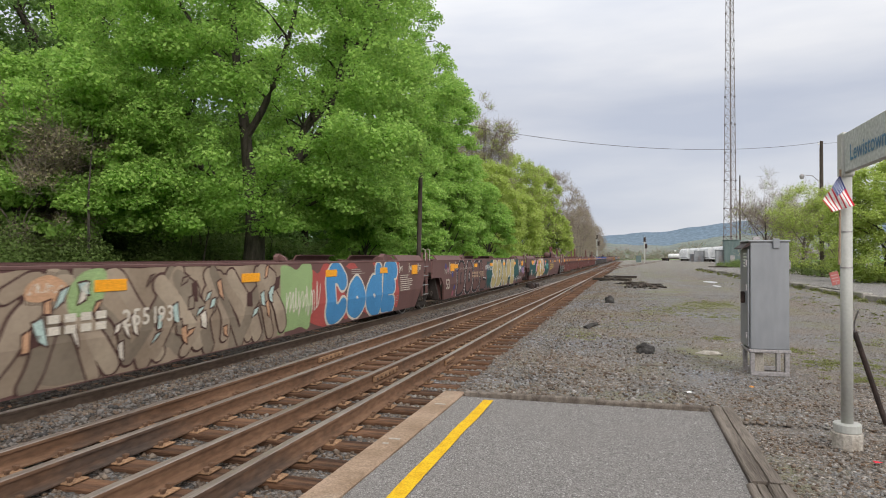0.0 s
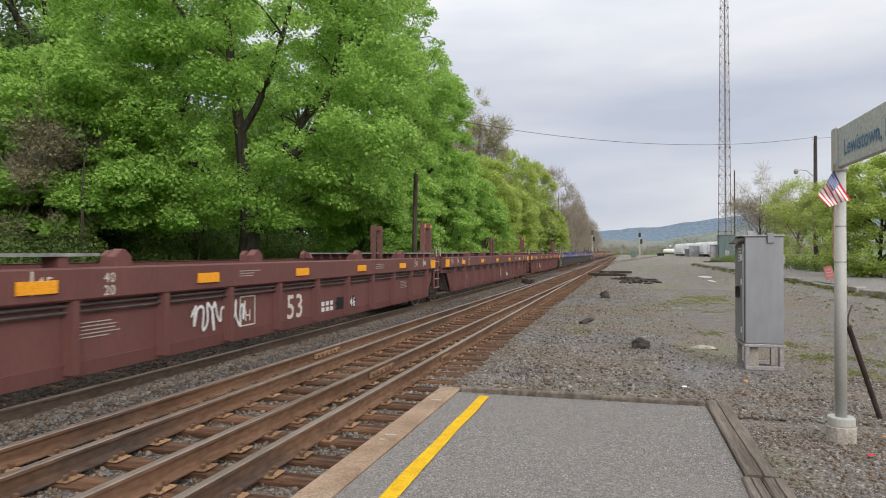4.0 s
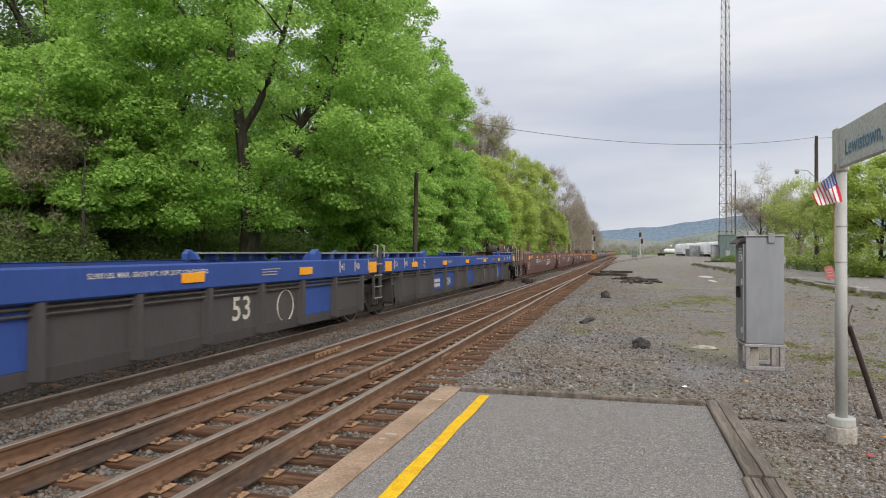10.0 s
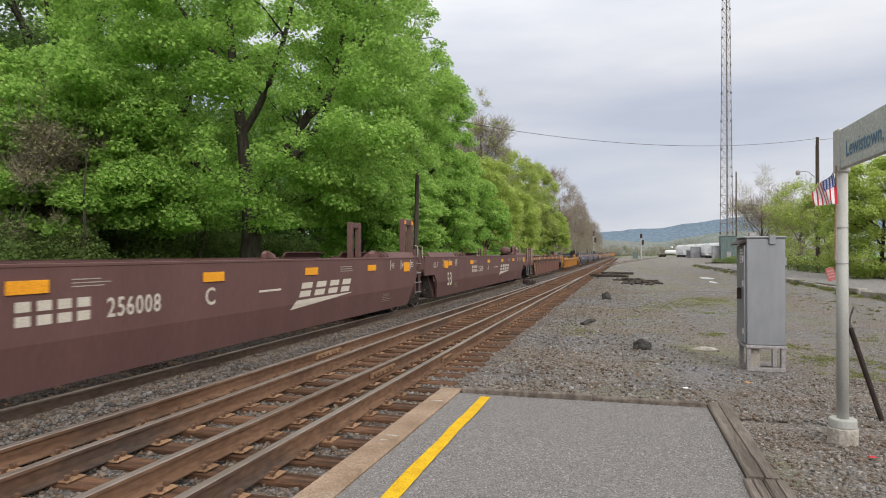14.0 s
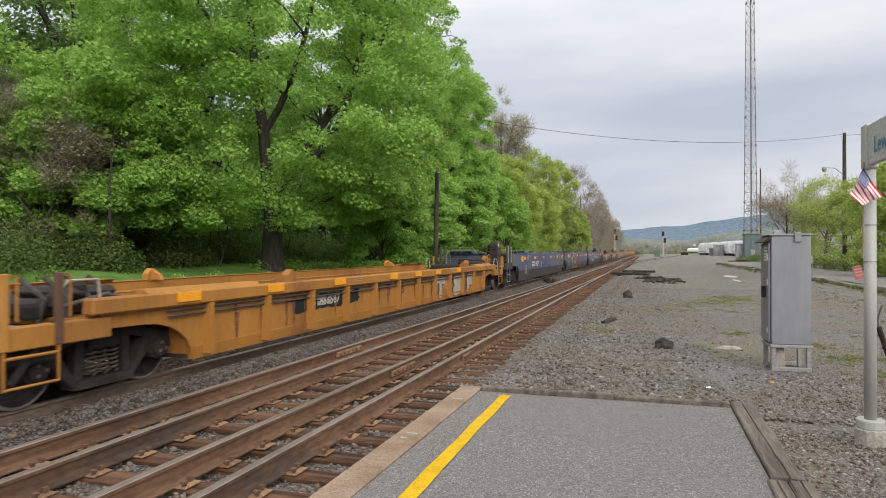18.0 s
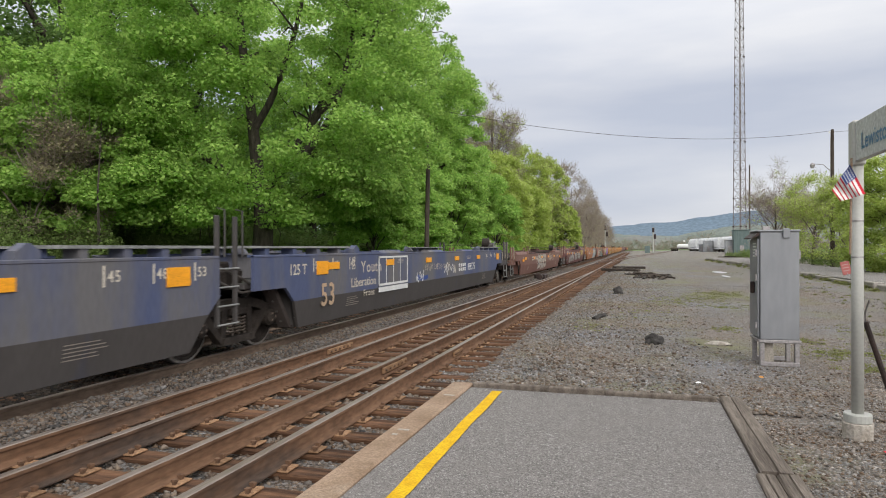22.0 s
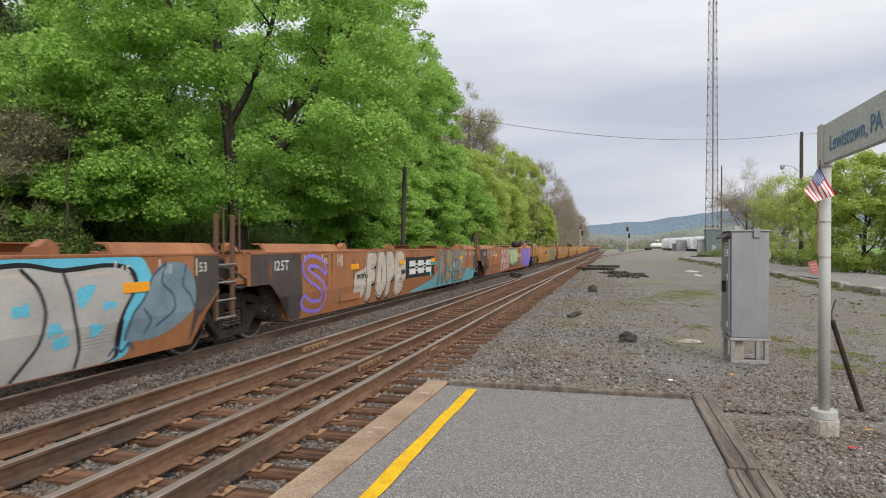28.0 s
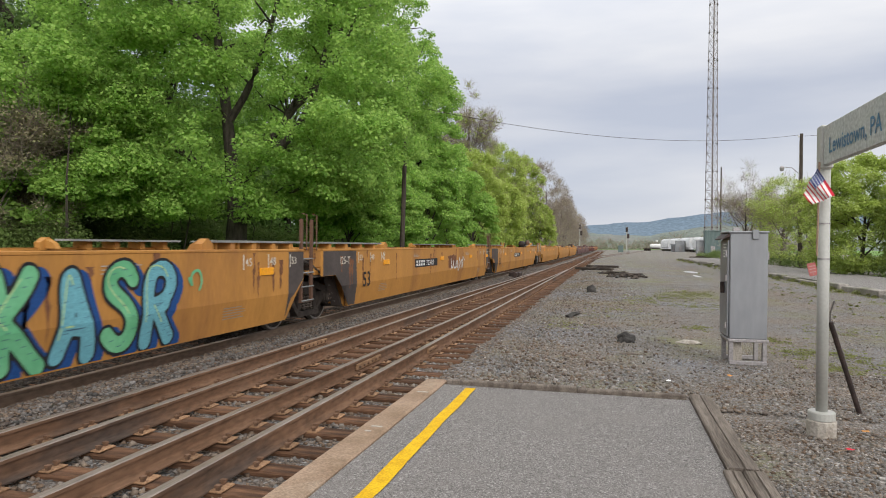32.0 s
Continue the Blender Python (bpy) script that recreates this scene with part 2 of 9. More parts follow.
M_RUSTSTONE = pebble_skin("rusty_ballast_stone", BROWNS)
M_RAILSIDE = varied("rusty_rail", (0.115, 0.062, 0.036), (0.18, 0.102, 0.062), 3, 25, c3=(0.07, 0.05, 0.04), rough=0.9, metal=0.0, bump=0.2, stretch=(1, 0.3, 1))
M_RAILDARK = varied("oily_rail", (0.13, 0.092, 0.068), (0.19, 0.138, 0.104), 3, 25, rough=0.85, metal=0.0, bump=0.2, stretch=(1, 0.3, 1))
M_RAILTOP = varied("rail_head", (0.20, 0.155, 0.125), (0.30, 0.255, 0.225), 2, 20, rough=0.45, metal=0.5, bump=0.05, stretch=(4, 0.2, 1))
M_TIE = varied("tie_wood", (0.045, 0.024, 0.015), (0.15, 0.078, 0.044), 2.5, 18, c3=(0.19, 0.115, 0.07), spots=0.38, rough=0.9, bump=0.6, stretch=(0.5, 4, 4), objrand=0.3)
M_PLATE = varied("rusty_tie_plate", (0.22, 0.125, 0.068), (0.32, 0.195, 0.115), 6, 40, rough=0.85, bump=0.3, objrand=0.25)
M_ASPHALT = pebbles("platform_asphalt", ((0.127, 0.116, 0.110), (0.248, 0.229, 0.216), (0.308, 0.286, 0.272), (0.193, 0.176, 0.166), (0.418, 0.396, 0.377), (0.264, 0.242, 0.231), (0.220, 0.204, 0.193), (0.143, 0.132, 0.125)), 0.0145, (0.204, 0.185, 0.173), 0.50, 0.45)
M_KERB = varied("kerb_concrete", (0.22, 0.15, 0.10), (0.32, 0.228, 0.162), 2.5, 60, c3=(0.36, 0.28, 0.21), spots=0.45, bump=0.4, dist=0.01)
M_YELLOW = varied("yellow_line_paint", (0.56, 0.32, 0.008), (0.66, 0.41, 0.012), 6, 70, c3=(0.40, 0.27, 0.06), spots=0.36, bump=0.2, dist=0.005)
M_OLDWOOD = varied("grey_timber", (0.105, 0.085, 0.07), (0.21, 0.176, 0.148), 1.6, 14, c3=(0.06, 0.048, 0.04), spots=0.47, bump=0.8, stretch=(7, 0.5, 7), dist=0.02)
M_SILVER = varied("aluminium_case", (0.205, 0.21, 0.225), (0.285, 0.292, 0.308), 1.2, 9, rough=0.45, metal=0.25, bump=0.02, grain=0.06, stretch=(1, 1, 0.4))
M_POST = varied("painted_post", (0.36, 0.36, 0.335), (0.42, 0.415, 0.385), 1.5, 40, c3=(0.32, 0.31, 0.28), spots=0.36, rough=0.55, bump=0.02, grain=0.06)
M_SIGN = varied("sign_face", (0.40, 0.41, 0.40), (0.46, 0.465, 0.455), 1.0, 30, rough=0.5, bump=0.02)
M_SIGNTXT = plain("sign_lettering", (0.07, 0.17, 0.28), 0.5)
M_CONC = varied("concrete", (0.30, 0.27, 0.23), (0.42, 0.385, 0.34), 4, 40, c3=(0.2, 0.16, 0.12), spots=0.45, bump=0.4)
M_BLACK = varied("dark_rusty_pipe", (0.030, 0.022, 0.020), (0.060, 0.040, 0.035), 6, 50, rough=0.6, bump=0.2)
M_WHITE = plain("white_paint", (0.74, 0.74, 0.72), 0.6)
M_RED = plain("red_cloth", (0.55, 0.03, 0.05), 0.8)
M_NAVY = plain("navy_cloth", (0.03, 0.05, 0.20), 0.8)
M_OLDTIE = varied("old_creosoted_timber", (0.035, 0.028, 0.024), (0.085, 0.068, 0.056), 2.5, 18, rough=0.95, bump=0.5)
M_BARK = varied("bark", (0.045, 0.038, 0.032), (0.095, 0.08, 0.065), 3, 22, rough=0.95, bump=0.9, stretch=(3, 3, 0.6), dist=0.05)
M_BARE = varied("bare_twigs", (0.13, 0.105, 0.09), (0.22, 0.18, 0.155), 3, 22, rough=0.95, bump=0.3)
M_LEAF = leafy("maple_leaves", (0.25, 0.42, 0.10), (0.36, 0.55, 0.135), (0.48, 0.67, 0.175))
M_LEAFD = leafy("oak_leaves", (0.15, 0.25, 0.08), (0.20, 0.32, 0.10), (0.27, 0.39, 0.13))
M_LEAF2 = leafy("spring_leaves", (0.36, 0.45, 0.10), (0.46, 0.56, 0.14), (0.55, 0.63, 0.23))
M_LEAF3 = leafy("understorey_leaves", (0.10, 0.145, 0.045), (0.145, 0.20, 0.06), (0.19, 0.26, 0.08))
M_BUD = leafy("brownish_buds", (0.30, 0.25, 0.17), (0.37, 0.32, 0.22), (0.40, 0.40, 0.20))
M_TWIG = leafy("twigs", (0.24, 0.19, 0.16), (0.31, 0.255, 0.215), (0.38, 0.32, 0.27))
M_GRASS = varied("grass_bank", (0.10, 0.19, 0.038), (0.15, 0.265, 0.058), 0.7, 12, c3=(0.16, 0.17, 0.07), spots=0.36, bump=0.6, dist=0.1)
M_POLE = varied("pole_wood", (0.05, 0.04, 0.034), (0.09, 0.072, 0.06), 2, 20, rough=0.9, bump=0.4, stretch=(4, 4, 0.4))
M_STEEL = varied("galvanised_steel", (0.26, 0.24, 0.24), (0.36, 0.34, 0.34), 2, 30, rough=0.55, metal=0.4, bump=0.05)
M_TOWER = varied("tower_steel", (0.16, 0.135, 0.13), (0.24, 0.20, 0.19), 0.5, 20, rough=0.7, metal=0.2, bump=0.05)


# ---- mesh helpers ----
def mesh_np(name, verts, faces, mats, index=None):
    me = bpy.data.meshes.new(name)
    me.from_pydata([tuple(v) for v in verts], [], [tuple(f) for f in faces])
    for m in (mats if isinstance(mats, (list, tuple)) else [mats]):
        me.materials.append(m)
    if index is not None:
        me.polygons.foreach_set("material_index", np.asarray(index, dtype=np.int32))
    me.update()
    return me


def mesh_fast(name, co, quads, mat):
    """A mesh of many quads from arrays."""
    me = bpy.data.meshes.new(name)
    nv, nf = len(co), len(quads)
    me.vertices.add(nv)
    me.vertices.foreach_set("co", np.asarray(co, dtype=np.float32).ravel())
    me.loops.add(nf * 4)
    me.loops.foreach_set("vertex_index", np.asarray(quads, dtype=np.int32).ravel())
    me.polygons.add(nf)
    me.polygons.foreach_set("loop_start", np.arange(nf, dtype=np.int32) * 4)
    me.materials.append(mat)
    me.update(calc_edges=True)
    return me


class Shape:
    """Boxes, tubes, prisms and sheets gathered into one mesh; mat gives the slot."""

    def __init__(self):
        self.v, self.f, self.i, self.mats = [], [], [], []

    def slot(self, mat):
        if mat not in self.mats:
            self.mats.append(mat)
        return self.mats.index(mat)

    def add(self, verts, faces, mat):
        o, s = len(self.v), self.slot(mat)
        self.v += [tuple(p) for p in verts]
        self.f += [tuple(o + k for k in q) for q in faces]
        self.i += [s] * len(faces)
        return self

    def box(self, x0, x1, y0, y1, z0, z1, mat, b=0.0):
        """A box; b bevels its long edges all round by a chamfer."""
        if b <= 0:
            v = [(x, y, z) for x in (x0, x1) for y in (y0, y1) for z in (z0, z1)]
            f = [(0, 1, 3, 2), (4, 6, 7, 5), (0, 4, 5, 1), (2, 3, 7, 6), (0, 2, 6, 4), (1, 5, 7, 3)]
            return self.add(v, f, mat)
        def ring(z, k):
            return [(x0 + k, y0 + b, z), (x0 + b, y0 + k, z), (x1 - b, y0 + k, z), (x1 - k, y0 + b, z), (x1 - k, y1 - b, z), (x1 - b, y1 - k, z), (x0 + b, y1 - k, z), (x0 + k, y1 - b, z)]
        v = ring(z0, b) + ring(z0 + b, 0) + ring(z1 - b, 0) + ring(z1, b)
        f = [tuple(range(7, -1, -1)), tuple(range(24, 32))]
        for r in range(3):
            f += [(r * 8 + k, r * 8 + (k + 1) % 8, r * 8 + 8 + (k + 1) % 8, r * 8 + 8 + k) for k in range(8)]
        return self.add(v, f, mat)

    def prism(self, profile, axis, a, b, mat):
        """A closed 2D outline drawn out along an axis from a to b. axis y: outline in x, z; x: in y, z; z: in x, y."""
        n = len(profile)
        def p3(p, t):
            return (p[0], t, p[1]) if axis == "y" else ((t, p[0], p[1]) if axis == "x" else (p[0], p[1], t))
        v = [p3(p, a) for p in profile] + [p3(p, b) for p in profile]
        f = [tuple(range(n - 1, -1, -1)), tuple(range(n, 2 * n))] + [(k, (k + 1) % n, n + (k + 1) % n, n + k) for k in range(n)]
        return self.add(v, f, mat)

    def tube(self, pts, r, mat, sides=8, r2=None):
        """A round tube along points, tapering from r to r2."""
        pts = [Vector(p) for p in pts]
        r2 = r if r2 is None else r2
        rings = []
        for k, p in enumerate(pts):
            d = (pts[min(k + 1, len(pts) - 1)] - pts[max(k - 1, 0)]).normalized()
            u = d.cross(Vector((0, 0, 1)) if abs(d.z) < 0.9 else Vector((1, 0, 0))).normalized()
            w = d.cross(u)
            rr = r + (r2 - r) * k / max(1, len(pts) - 1)
            rings.append([p + rr * (math.cos(2 * math.pi * j / sides) * u + math.sin(2 * math.pi * j / sides) * w) for j in range(sides)])
        v = [q for g in rings for q in g]
        f = []
        for k in range(len(pts) - 1):
            f += [(k * sides + j, k * sides + (j + 1) % sides, (k + 1) * sides + (j + 1) % sides, (k + 1) * sides + j) for j in range(sides)]
        f += [tuple(range(sides - 1, -1, -1)), tuple(range((len(pts) - 1) * sides, len(pts) * sides))]
        return self.add(v, f, mat)

    def lathe(self, prof, axis, at, mat, sides=16, caps=True):
        """A turned body: (radius, height) pairs about an axis through at."""
        v, f = [], []
        for r, h in prof:
            for j in range(sides):
                c, s = r * math.cos(2 * math.pi * j / sides), r * math.sin(2 * math.pi * j / sides)
                v.append((at[0] + h, at[1] + c, at[2] + s) if axis == "x" else ((at[0] + c, at[1] + h, at[2] + s) if axis == "y" else (at[0] + c, at[1] + s, at[2] + h)))
        for k in range(len(prof) - 1):
            f += [(k * sides + j, k * sides + (j + 1) % sides, (k + 1) * sides + (j + 1) % sides, (k + 1) * sides + j) for j in range(sides)]
        if caps:
            f += [tuple(range(sides)), tuple(range((len(prof) - 1) * sides, len(prof) * sides))]
        return self.add(v, f, mat)

    def mesh(self, name, smooth=False):
        me = mesh_np(name, self.v, self.f, self.mats, self.i)
        bm = bmesh.new()
        bm.from_mesh(me)
        bmesh.ops.recalc_face_normals(bm, faces=bm.faces)
        bm.to_mesh(me)
        bm.free()
        if smooth:
            me.polygons.foreach_set("use_smooth", [True] * len(me.polygons))
        return me


def part(name, sh, parent, label="", smooth=False):
    """Links a Shape, or a mesh made before, as one mesh object under a thing or a part."""
    ob = new(name, sh.mesh(name, smooth) if isinstance(sh, Shape) else sh)
    ob.parent = parent
    return tagged(ob, label) if label else ob


def thing(name, at, label, category, group="", kind="", sh=None, smooth=False):
    ob = new(name, sh.mesh(name, smooth) if isinstance(sh, Shape) else sh)
    ob.matrix_basis = at if isinstance(at, Matrix) else pose(*at)
    return tagged(ob, label, category, group, kind)


text_meshes = {}


def lettering(s, mat):
    """The mesh of a word in the built-in font, one unit high, reading along x in the x, y plane."""
    key = (s, mat.name)
    if key not in text_meshes:
        cu = bpy.data.curves.new("word", "FONT")
        cu.body, cu.align_x, cu.align_y = s, "LEFT", "BOTTOM_BASELINE"
        cu.resolution_u = 3
        cu.offset = 0.012
        ob = bpy.data.objects.new("word", cu)
        me = bpy.data.meshes.new_from_object(ob)
        bpy.data.objects.remove(ob)
        bpy.data.curves.remove(cu)
        me.materials.clear()
        me.materials.append(mat)
        text_meshes[key] = me
    return text_meshes[key]


# ---- ground ----
def smooth01(t):
    t = max(0.0, min(1.0, t))
    return t * t * (3 - 2 * t)


def ground_z(x, y):
    z = BED
    if x > -2.4:
        z = BED + (0.135 if y > 7.3 else 0.10) * smooth01((x + 2.4) / 1.2)
    if x > 9.0:
        z += 0.25 * smooth01((x - 14.5) / 6)
    if x < -9.0:
        z += -0.25 * smooth01((-9.0 - x) / 1.5) + 1.5 * smooth01((-10.5 - x) / 7.0) + 4.5 * smooth01((-22.0 - x) / 40.0)
    near = math.exp(-(x * x + y * y) / 3000.0)
    z += near * 0.03 * noise.noise((x * 0.9, y * 0.9, 3.1)) + (0.25 * noise.noise((x * 0.15, y * 0.15, 9.0)) if x < -11 else 0.0)
    return z


def axis_steps(lo, hi, fine_lo, fine_hi, step, grow=1.35):
    a = list(np.arange(fine_lo, fine_hi + 1e-6, step))
    s, v = step, fine_hi
    while v < hi:
        s *= grow
        v += s
        a.append(min(v, hi))
    s, v = step, fine_lo
    while v > lo:
        s *= grow
        v -= s
        a.insert(0, max(v, lo))
    return a


def build_ground():
    xs, ys = axis_steps(-3000, 3000, -24, 18, 0.4), axis_steps(-400, 4500, -6, 60, 0.5)
    nx = len(xs)
    v = [(x, y, ground_z(x, y)) for y in ys for x in xs]
    f, idx = [], []
    for j in range(len(ys) - 1):
        for i in range(nx - 1):
            f.append((j * nx + i, j * nx + i + 1, (j + 1) * nx + i + 1, (j + 1) * nx + i))
            cx, cy = (xs[i] + xs[i + 1]) / 2, (ys[j] + ys[j + 1]) / 2
            idx.append(2 if cx < -10.2 or cx > 60 or cy > 420 else (0 if cx < -1.9 else 1))
    me = mesh_np("ground", v, f, [M_BED, M_GRAVEL, M_GRASS], idx)
    me.polygons.foreach_set("use_smooth", [True] * len(me.polygons))
    tagged(new("ground", me), "grey gravel railway yard with ballast beds and a grassy bank", "ground", kind="structure")


M_GRAVEL = pebbles("yard_gravel", GREYS[1:] + BROWNS[2:4] + ((0.22, 0.225, 0.24), (0.28, 0.285, 0.30)), 0.034, (0.22, 0.215, 0.215), 0.5, 0.55, moss=(0.165, 0.165, 0.075))
build_ground()

# ---- tracks ----
RAIL_PROFILE = [(-0.075, -0.178), (0.075, -0.178), (0.075, -0.166), (0.018, -0.146), (0.010, -0.13), (0.010, -0.045), (0.036, -0.034), (0.037, -0.008), (0.030, 0.0),
                (-0.030, 0.0), (-0.037, -0.008), (-0.036, -0.034), (-0.010, -0.045), (-0.010, -0.13), (-0.018, -0.146), (-0.075, -0.166)]


def rail_mesh(pts, side):
    """A rail along plan points (x, y), heads at z 0; the running face is bright."""
    n, k = len(RAIL_PROFILE), len(pts)
    v, f, idx = [], [], []
    for i, (x, y) in enumerate(pts):
        x0, y0 = pts[max(i - 1, 0)]
        x1, y1 = pts[min(i + 1, k - 1)]
        dx, dy = x1 - x0, y1 - y0
        d = math.hypot(dx, dy)
        nx, ny = dy / d, -dx / d
        v += [(x + nx * a, y + ny * a, z) for a, z in RAIL_PROFILE]
    for i in range(k - 1):
        for j in range(n):
            f.append((i * n + j, i * n + (j + 1) % n, (i + 1) * n + (j + 1) % n, (i + 1) * n + j))
            idx.append(1 if 7 <= j <= 9 else 0)
    f += [tuple(range(n)), tuple(range((k - 1) * n, k * n))]
    idx += [0, 0]
    return mesh_np("rail", v, f, [side, M_RAILTOP], idx)


def span(a, b):
    return [float(q) for q in list(np.arange(a, min(b, 80), 2.0)) + list(np.arange(80, b, 20.0)) + [b]]


def track_curve(x, y):
    """Far off the line bends gently to the left."""
    return x - 0.00004 * max(0.0, y - 150.0) ** 2


def switch_offset(y):
    """How far the crossover lies to the left of the near track."""
    return 0.70 * max(0.0, 1.0 - y / 48.0) + (0.0006 * y * y if y < 0 else 0.0)


def yard_offset(y):
    return 0.00062 * max(0.0, y - 55.0) ** 2 if y < 125 else 3.04 + 0.085 * (y - 125.0)


track_far = thing("railway_track", (0, 0, 0), "main railway track with dark oily rails on wooden ties under the train", "railway track", kind="structure")
for dx in (-0.755, 0.755):
    part("rail", rail_mesh([(track_curve(XT + dx, y), y) for y in span(-40, 700)], M_RAILDARK), track_far, "dark oily steel rail")
track_near = thing("railway_track", (0, 0, 0), "empty railway track with rusty rails on brown wooden ties", "railway track", kind="structure")
for dx in (-0.755, 0.755):
    part("rail", rail_mesh([(track_curve(XM + dx, y), y) for y in span(-40, 700)], M_RAILSIDE), track_near, "rusty steel rail with bright head")
track_cross = thing("crossover_track", (0, 0, 0), "crossover track leaving the near track, rusty rails", "railway track", kind="structure")
for dx in (-0.755, 0.755):
    part("rail", rail_mesh([(XM + dx - switch_offset(y) + (0.03 if dx < 0 else -0.03) * (y > 44), y) for y in np.arange(-30, 46.1, 1.0)], M_RAILSIDE), track_cross, "rusty switch rail")
track_yard = thing("yard_track", (0, 0, 0), "yard track branching off to the right", "railway track", kind="structure")
for dx in (-0.755, 0.755):
    part("rail", rail_mesh([(XM + dx + yard_offset(y), y) for y in np.arange(60, 300, 4.0)], M_RAILSIDE), track_yard, "rusty rail")

# rail joints: bolted bars on the rail webs
for x, y, ln in ((XM - 0.755 - switch_offset(10.2) + 0.03, 10.2, 0.95), (XM + 0.755 - switch_offset(8.9) + 0.03, 8.9, 0.95), (XM + 0.755 + 0.03, 10.3, 0.5), (XM + 0.755 + 0.03, 30.0, 0.95)):
    s = Shape().box(-0.018, 0.018, -ln / 2, ln / 2, -0.135, -0.05, M_PLATE, 0.008)
    for k in range(6):
        yy = -ln / 2 + ln * (k + 0.5) / 6
        s.lathe([(0.016, 0), (0.016, 0.022)], "x", (0.018, yy, -0.092), M_RAILSIDE, 6)
    ob = part("joint_bar", s, track_near, "rusty bolted joint bar")
    ob.location = (x, y, 0)


# ---- platform ----
def wobble(mesh, amount, scale, seed):
    for v in mesh.vertices:
        d = noise.noise_vector((v.co.x * scale + seed, v.co.y * scale, v.co.z * scale))
        v.co += d * amount
    return mesh


def grid_slab(x0, x1, y0, y1, z0, z1, nx, ny, mat, bumpy=0.006):
    """A slab with a fine, slightly uneven top."""
    s = Shape()
    vs = [(x0 + (x1 - x0) * i / nx, y0 + (y1 - y0) * j / ny) for j in range(ny + 1) for i in range(nx + 1)]
    v = [(x, y, z1 + bumpy * noise.noise((x * 1.3, y * 1.3, 5))) for x, y in vs]
    f = [(j * (nx + 1) + i, j * (nx + 1) + i + 1, (j + 1) * (nx + 1) + i + 1, (j + 1) * (nx + 1) + i) for j in range(ny) for i in range(nx)]
    s.add(v, f, mat)
    s.add([(x0, y0, z0), (x1, y0, z0), (x1, y1, z0), (x0, y1, z0), (x0, y0, z1 - bumpy), (x1, y0, z1 - bumpy), (x1, y1, z1 - bumpy), (x0, y1, z1 - bumpy)],
          [(0, 1, 5, 4), (1, 2, 6, 5), (2, 3, 7, 6), (3, 0, 4, 7)], mat)
    return s


def strip_z(x, y):
    """The heaped ballast between the train's track and the crossover."""
    edge = XM - 0.755 - switch_offset(y) - 0.34
    u = (x + 6.19) / (edge + 6.19)
    return -0.215 + 0.10 * min(1.0, max(0.0, u) * 6) * (1 - smooth01((u - 0.55) / 0.45)) + 0.014 * noise.noise((x * 3, y * 2, 2))


def ballast_strip():
    s = Shape()
    ys = list(np.arange(-6, 60, 0.3))
    nx = 9
    v = []
    for y in ys:
        edge = XM - 0.755 - switch_offset(y) - 0.34
        for i in range(nx + 1):
            x = -6.19 + (edge + 6.19) * i / nx
            v.append((x, y, strip_z(x, y)))
    f = [(j * (nx + 1) + i, j * (nx + 1) + i + 1, (j + 1) * (nx + 1) + i + 1, (j + 1) * (nx + 1) + i) for j in range(len(ys) - 1) for i in range(nx)]
    me = mesh_np("ballast_strip", v, f, M_GREYBED)
    me.polygons.foreach_set("use_smooth", [True] * len(me.polygons))
    tagged(new("ballast_strip", me), "heaped grey ballast between the tracks", "ballast", kind="structure")


M_GREYBED = pebbles("grey_ballast", GREYS[:2] + BROWNS[:5] + GREYS[5:6], 0.035, (0.11, 0.078, 0.055), 0.62, 0.75)
M_STRIPSTONE = pebble_skin("dusty_ballast_stone", (GREYS[0], GREYS[5], BROWNS[0], GREYS[1], BROWNS[3], GREYS[1], BROWNS[4], GREYS[1], GREYS[2]))
# ballast colours darkened to paint in the shade under the cars
M_SHADESTONE = pebble_skin("shade_dark_ballast_stone", ((0.022, 0.019, 0.016), (0.05, 0.04, 0.032), (0.035, 0.03, 0.026), (0.075, 0.055, 0.042), (0.09, 0.075, 0.06)))
M_SHADEBED = pebbles("shade_dark_bed", ((0.02, 0.017, 0.015), (0.045, 0.036, 0.03), (0.065, 0.05, 0.04), (0.03, 0.026, 0.023)), 0.045, (0.03, 0.025, 0.02), 0.5, 0.7)
ballast_strip()
# ballast sheet under the train, the cars' shade put into its colour
s = Shape()
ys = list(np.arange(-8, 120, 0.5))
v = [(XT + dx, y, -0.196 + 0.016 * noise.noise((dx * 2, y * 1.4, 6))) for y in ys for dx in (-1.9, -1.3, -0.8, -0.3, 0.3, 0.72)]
s.add(v, [(j * 6 + i, j * 6 + i + 1, j * 6 + i + 7, j * 6 + i + 6) for j in range(len(ys) - 1) for i in range(5)], M_SHADEBED)
tagged(new("oily_track_bed", s.mesh("oily_track_bed", True)), "ballast between the rails, coloured dark for the shade under the train", "ballast", kind="structure")
platform = thing("platform", (0, 0, 0), "grey asphalt station platform beside the track", "platform", kind="structure",
                 sh=grid_slab(-1.86, 0.83, -14, 7.34, -0.3, -0.005, 20, 120, M_ASPHALT))
s = Shape().prism([(-2.13, -0.3), (-1.862, -0.3), (-1.862, 0.008), (-1.885, 0.024), (-2.10, 0.024), (-2.13, -0.005)], "y", -14, 7.47, M_KERB)
for yy, w in ((6.75, 0.12), (5.35, 0.1), (5.2, 0.05)):
    part("paint_dab", Shape().box(-2.02, -2.02 + w, yy, yy + 0.035, 0.0245, 0.027, M_CONC), platform, "dab of white paint")
part("kerb", s, platform, "worn brownish concrete platform kerb")
s = Shape()
ys = np.linspace(-14, 7.2, 300)
v = []
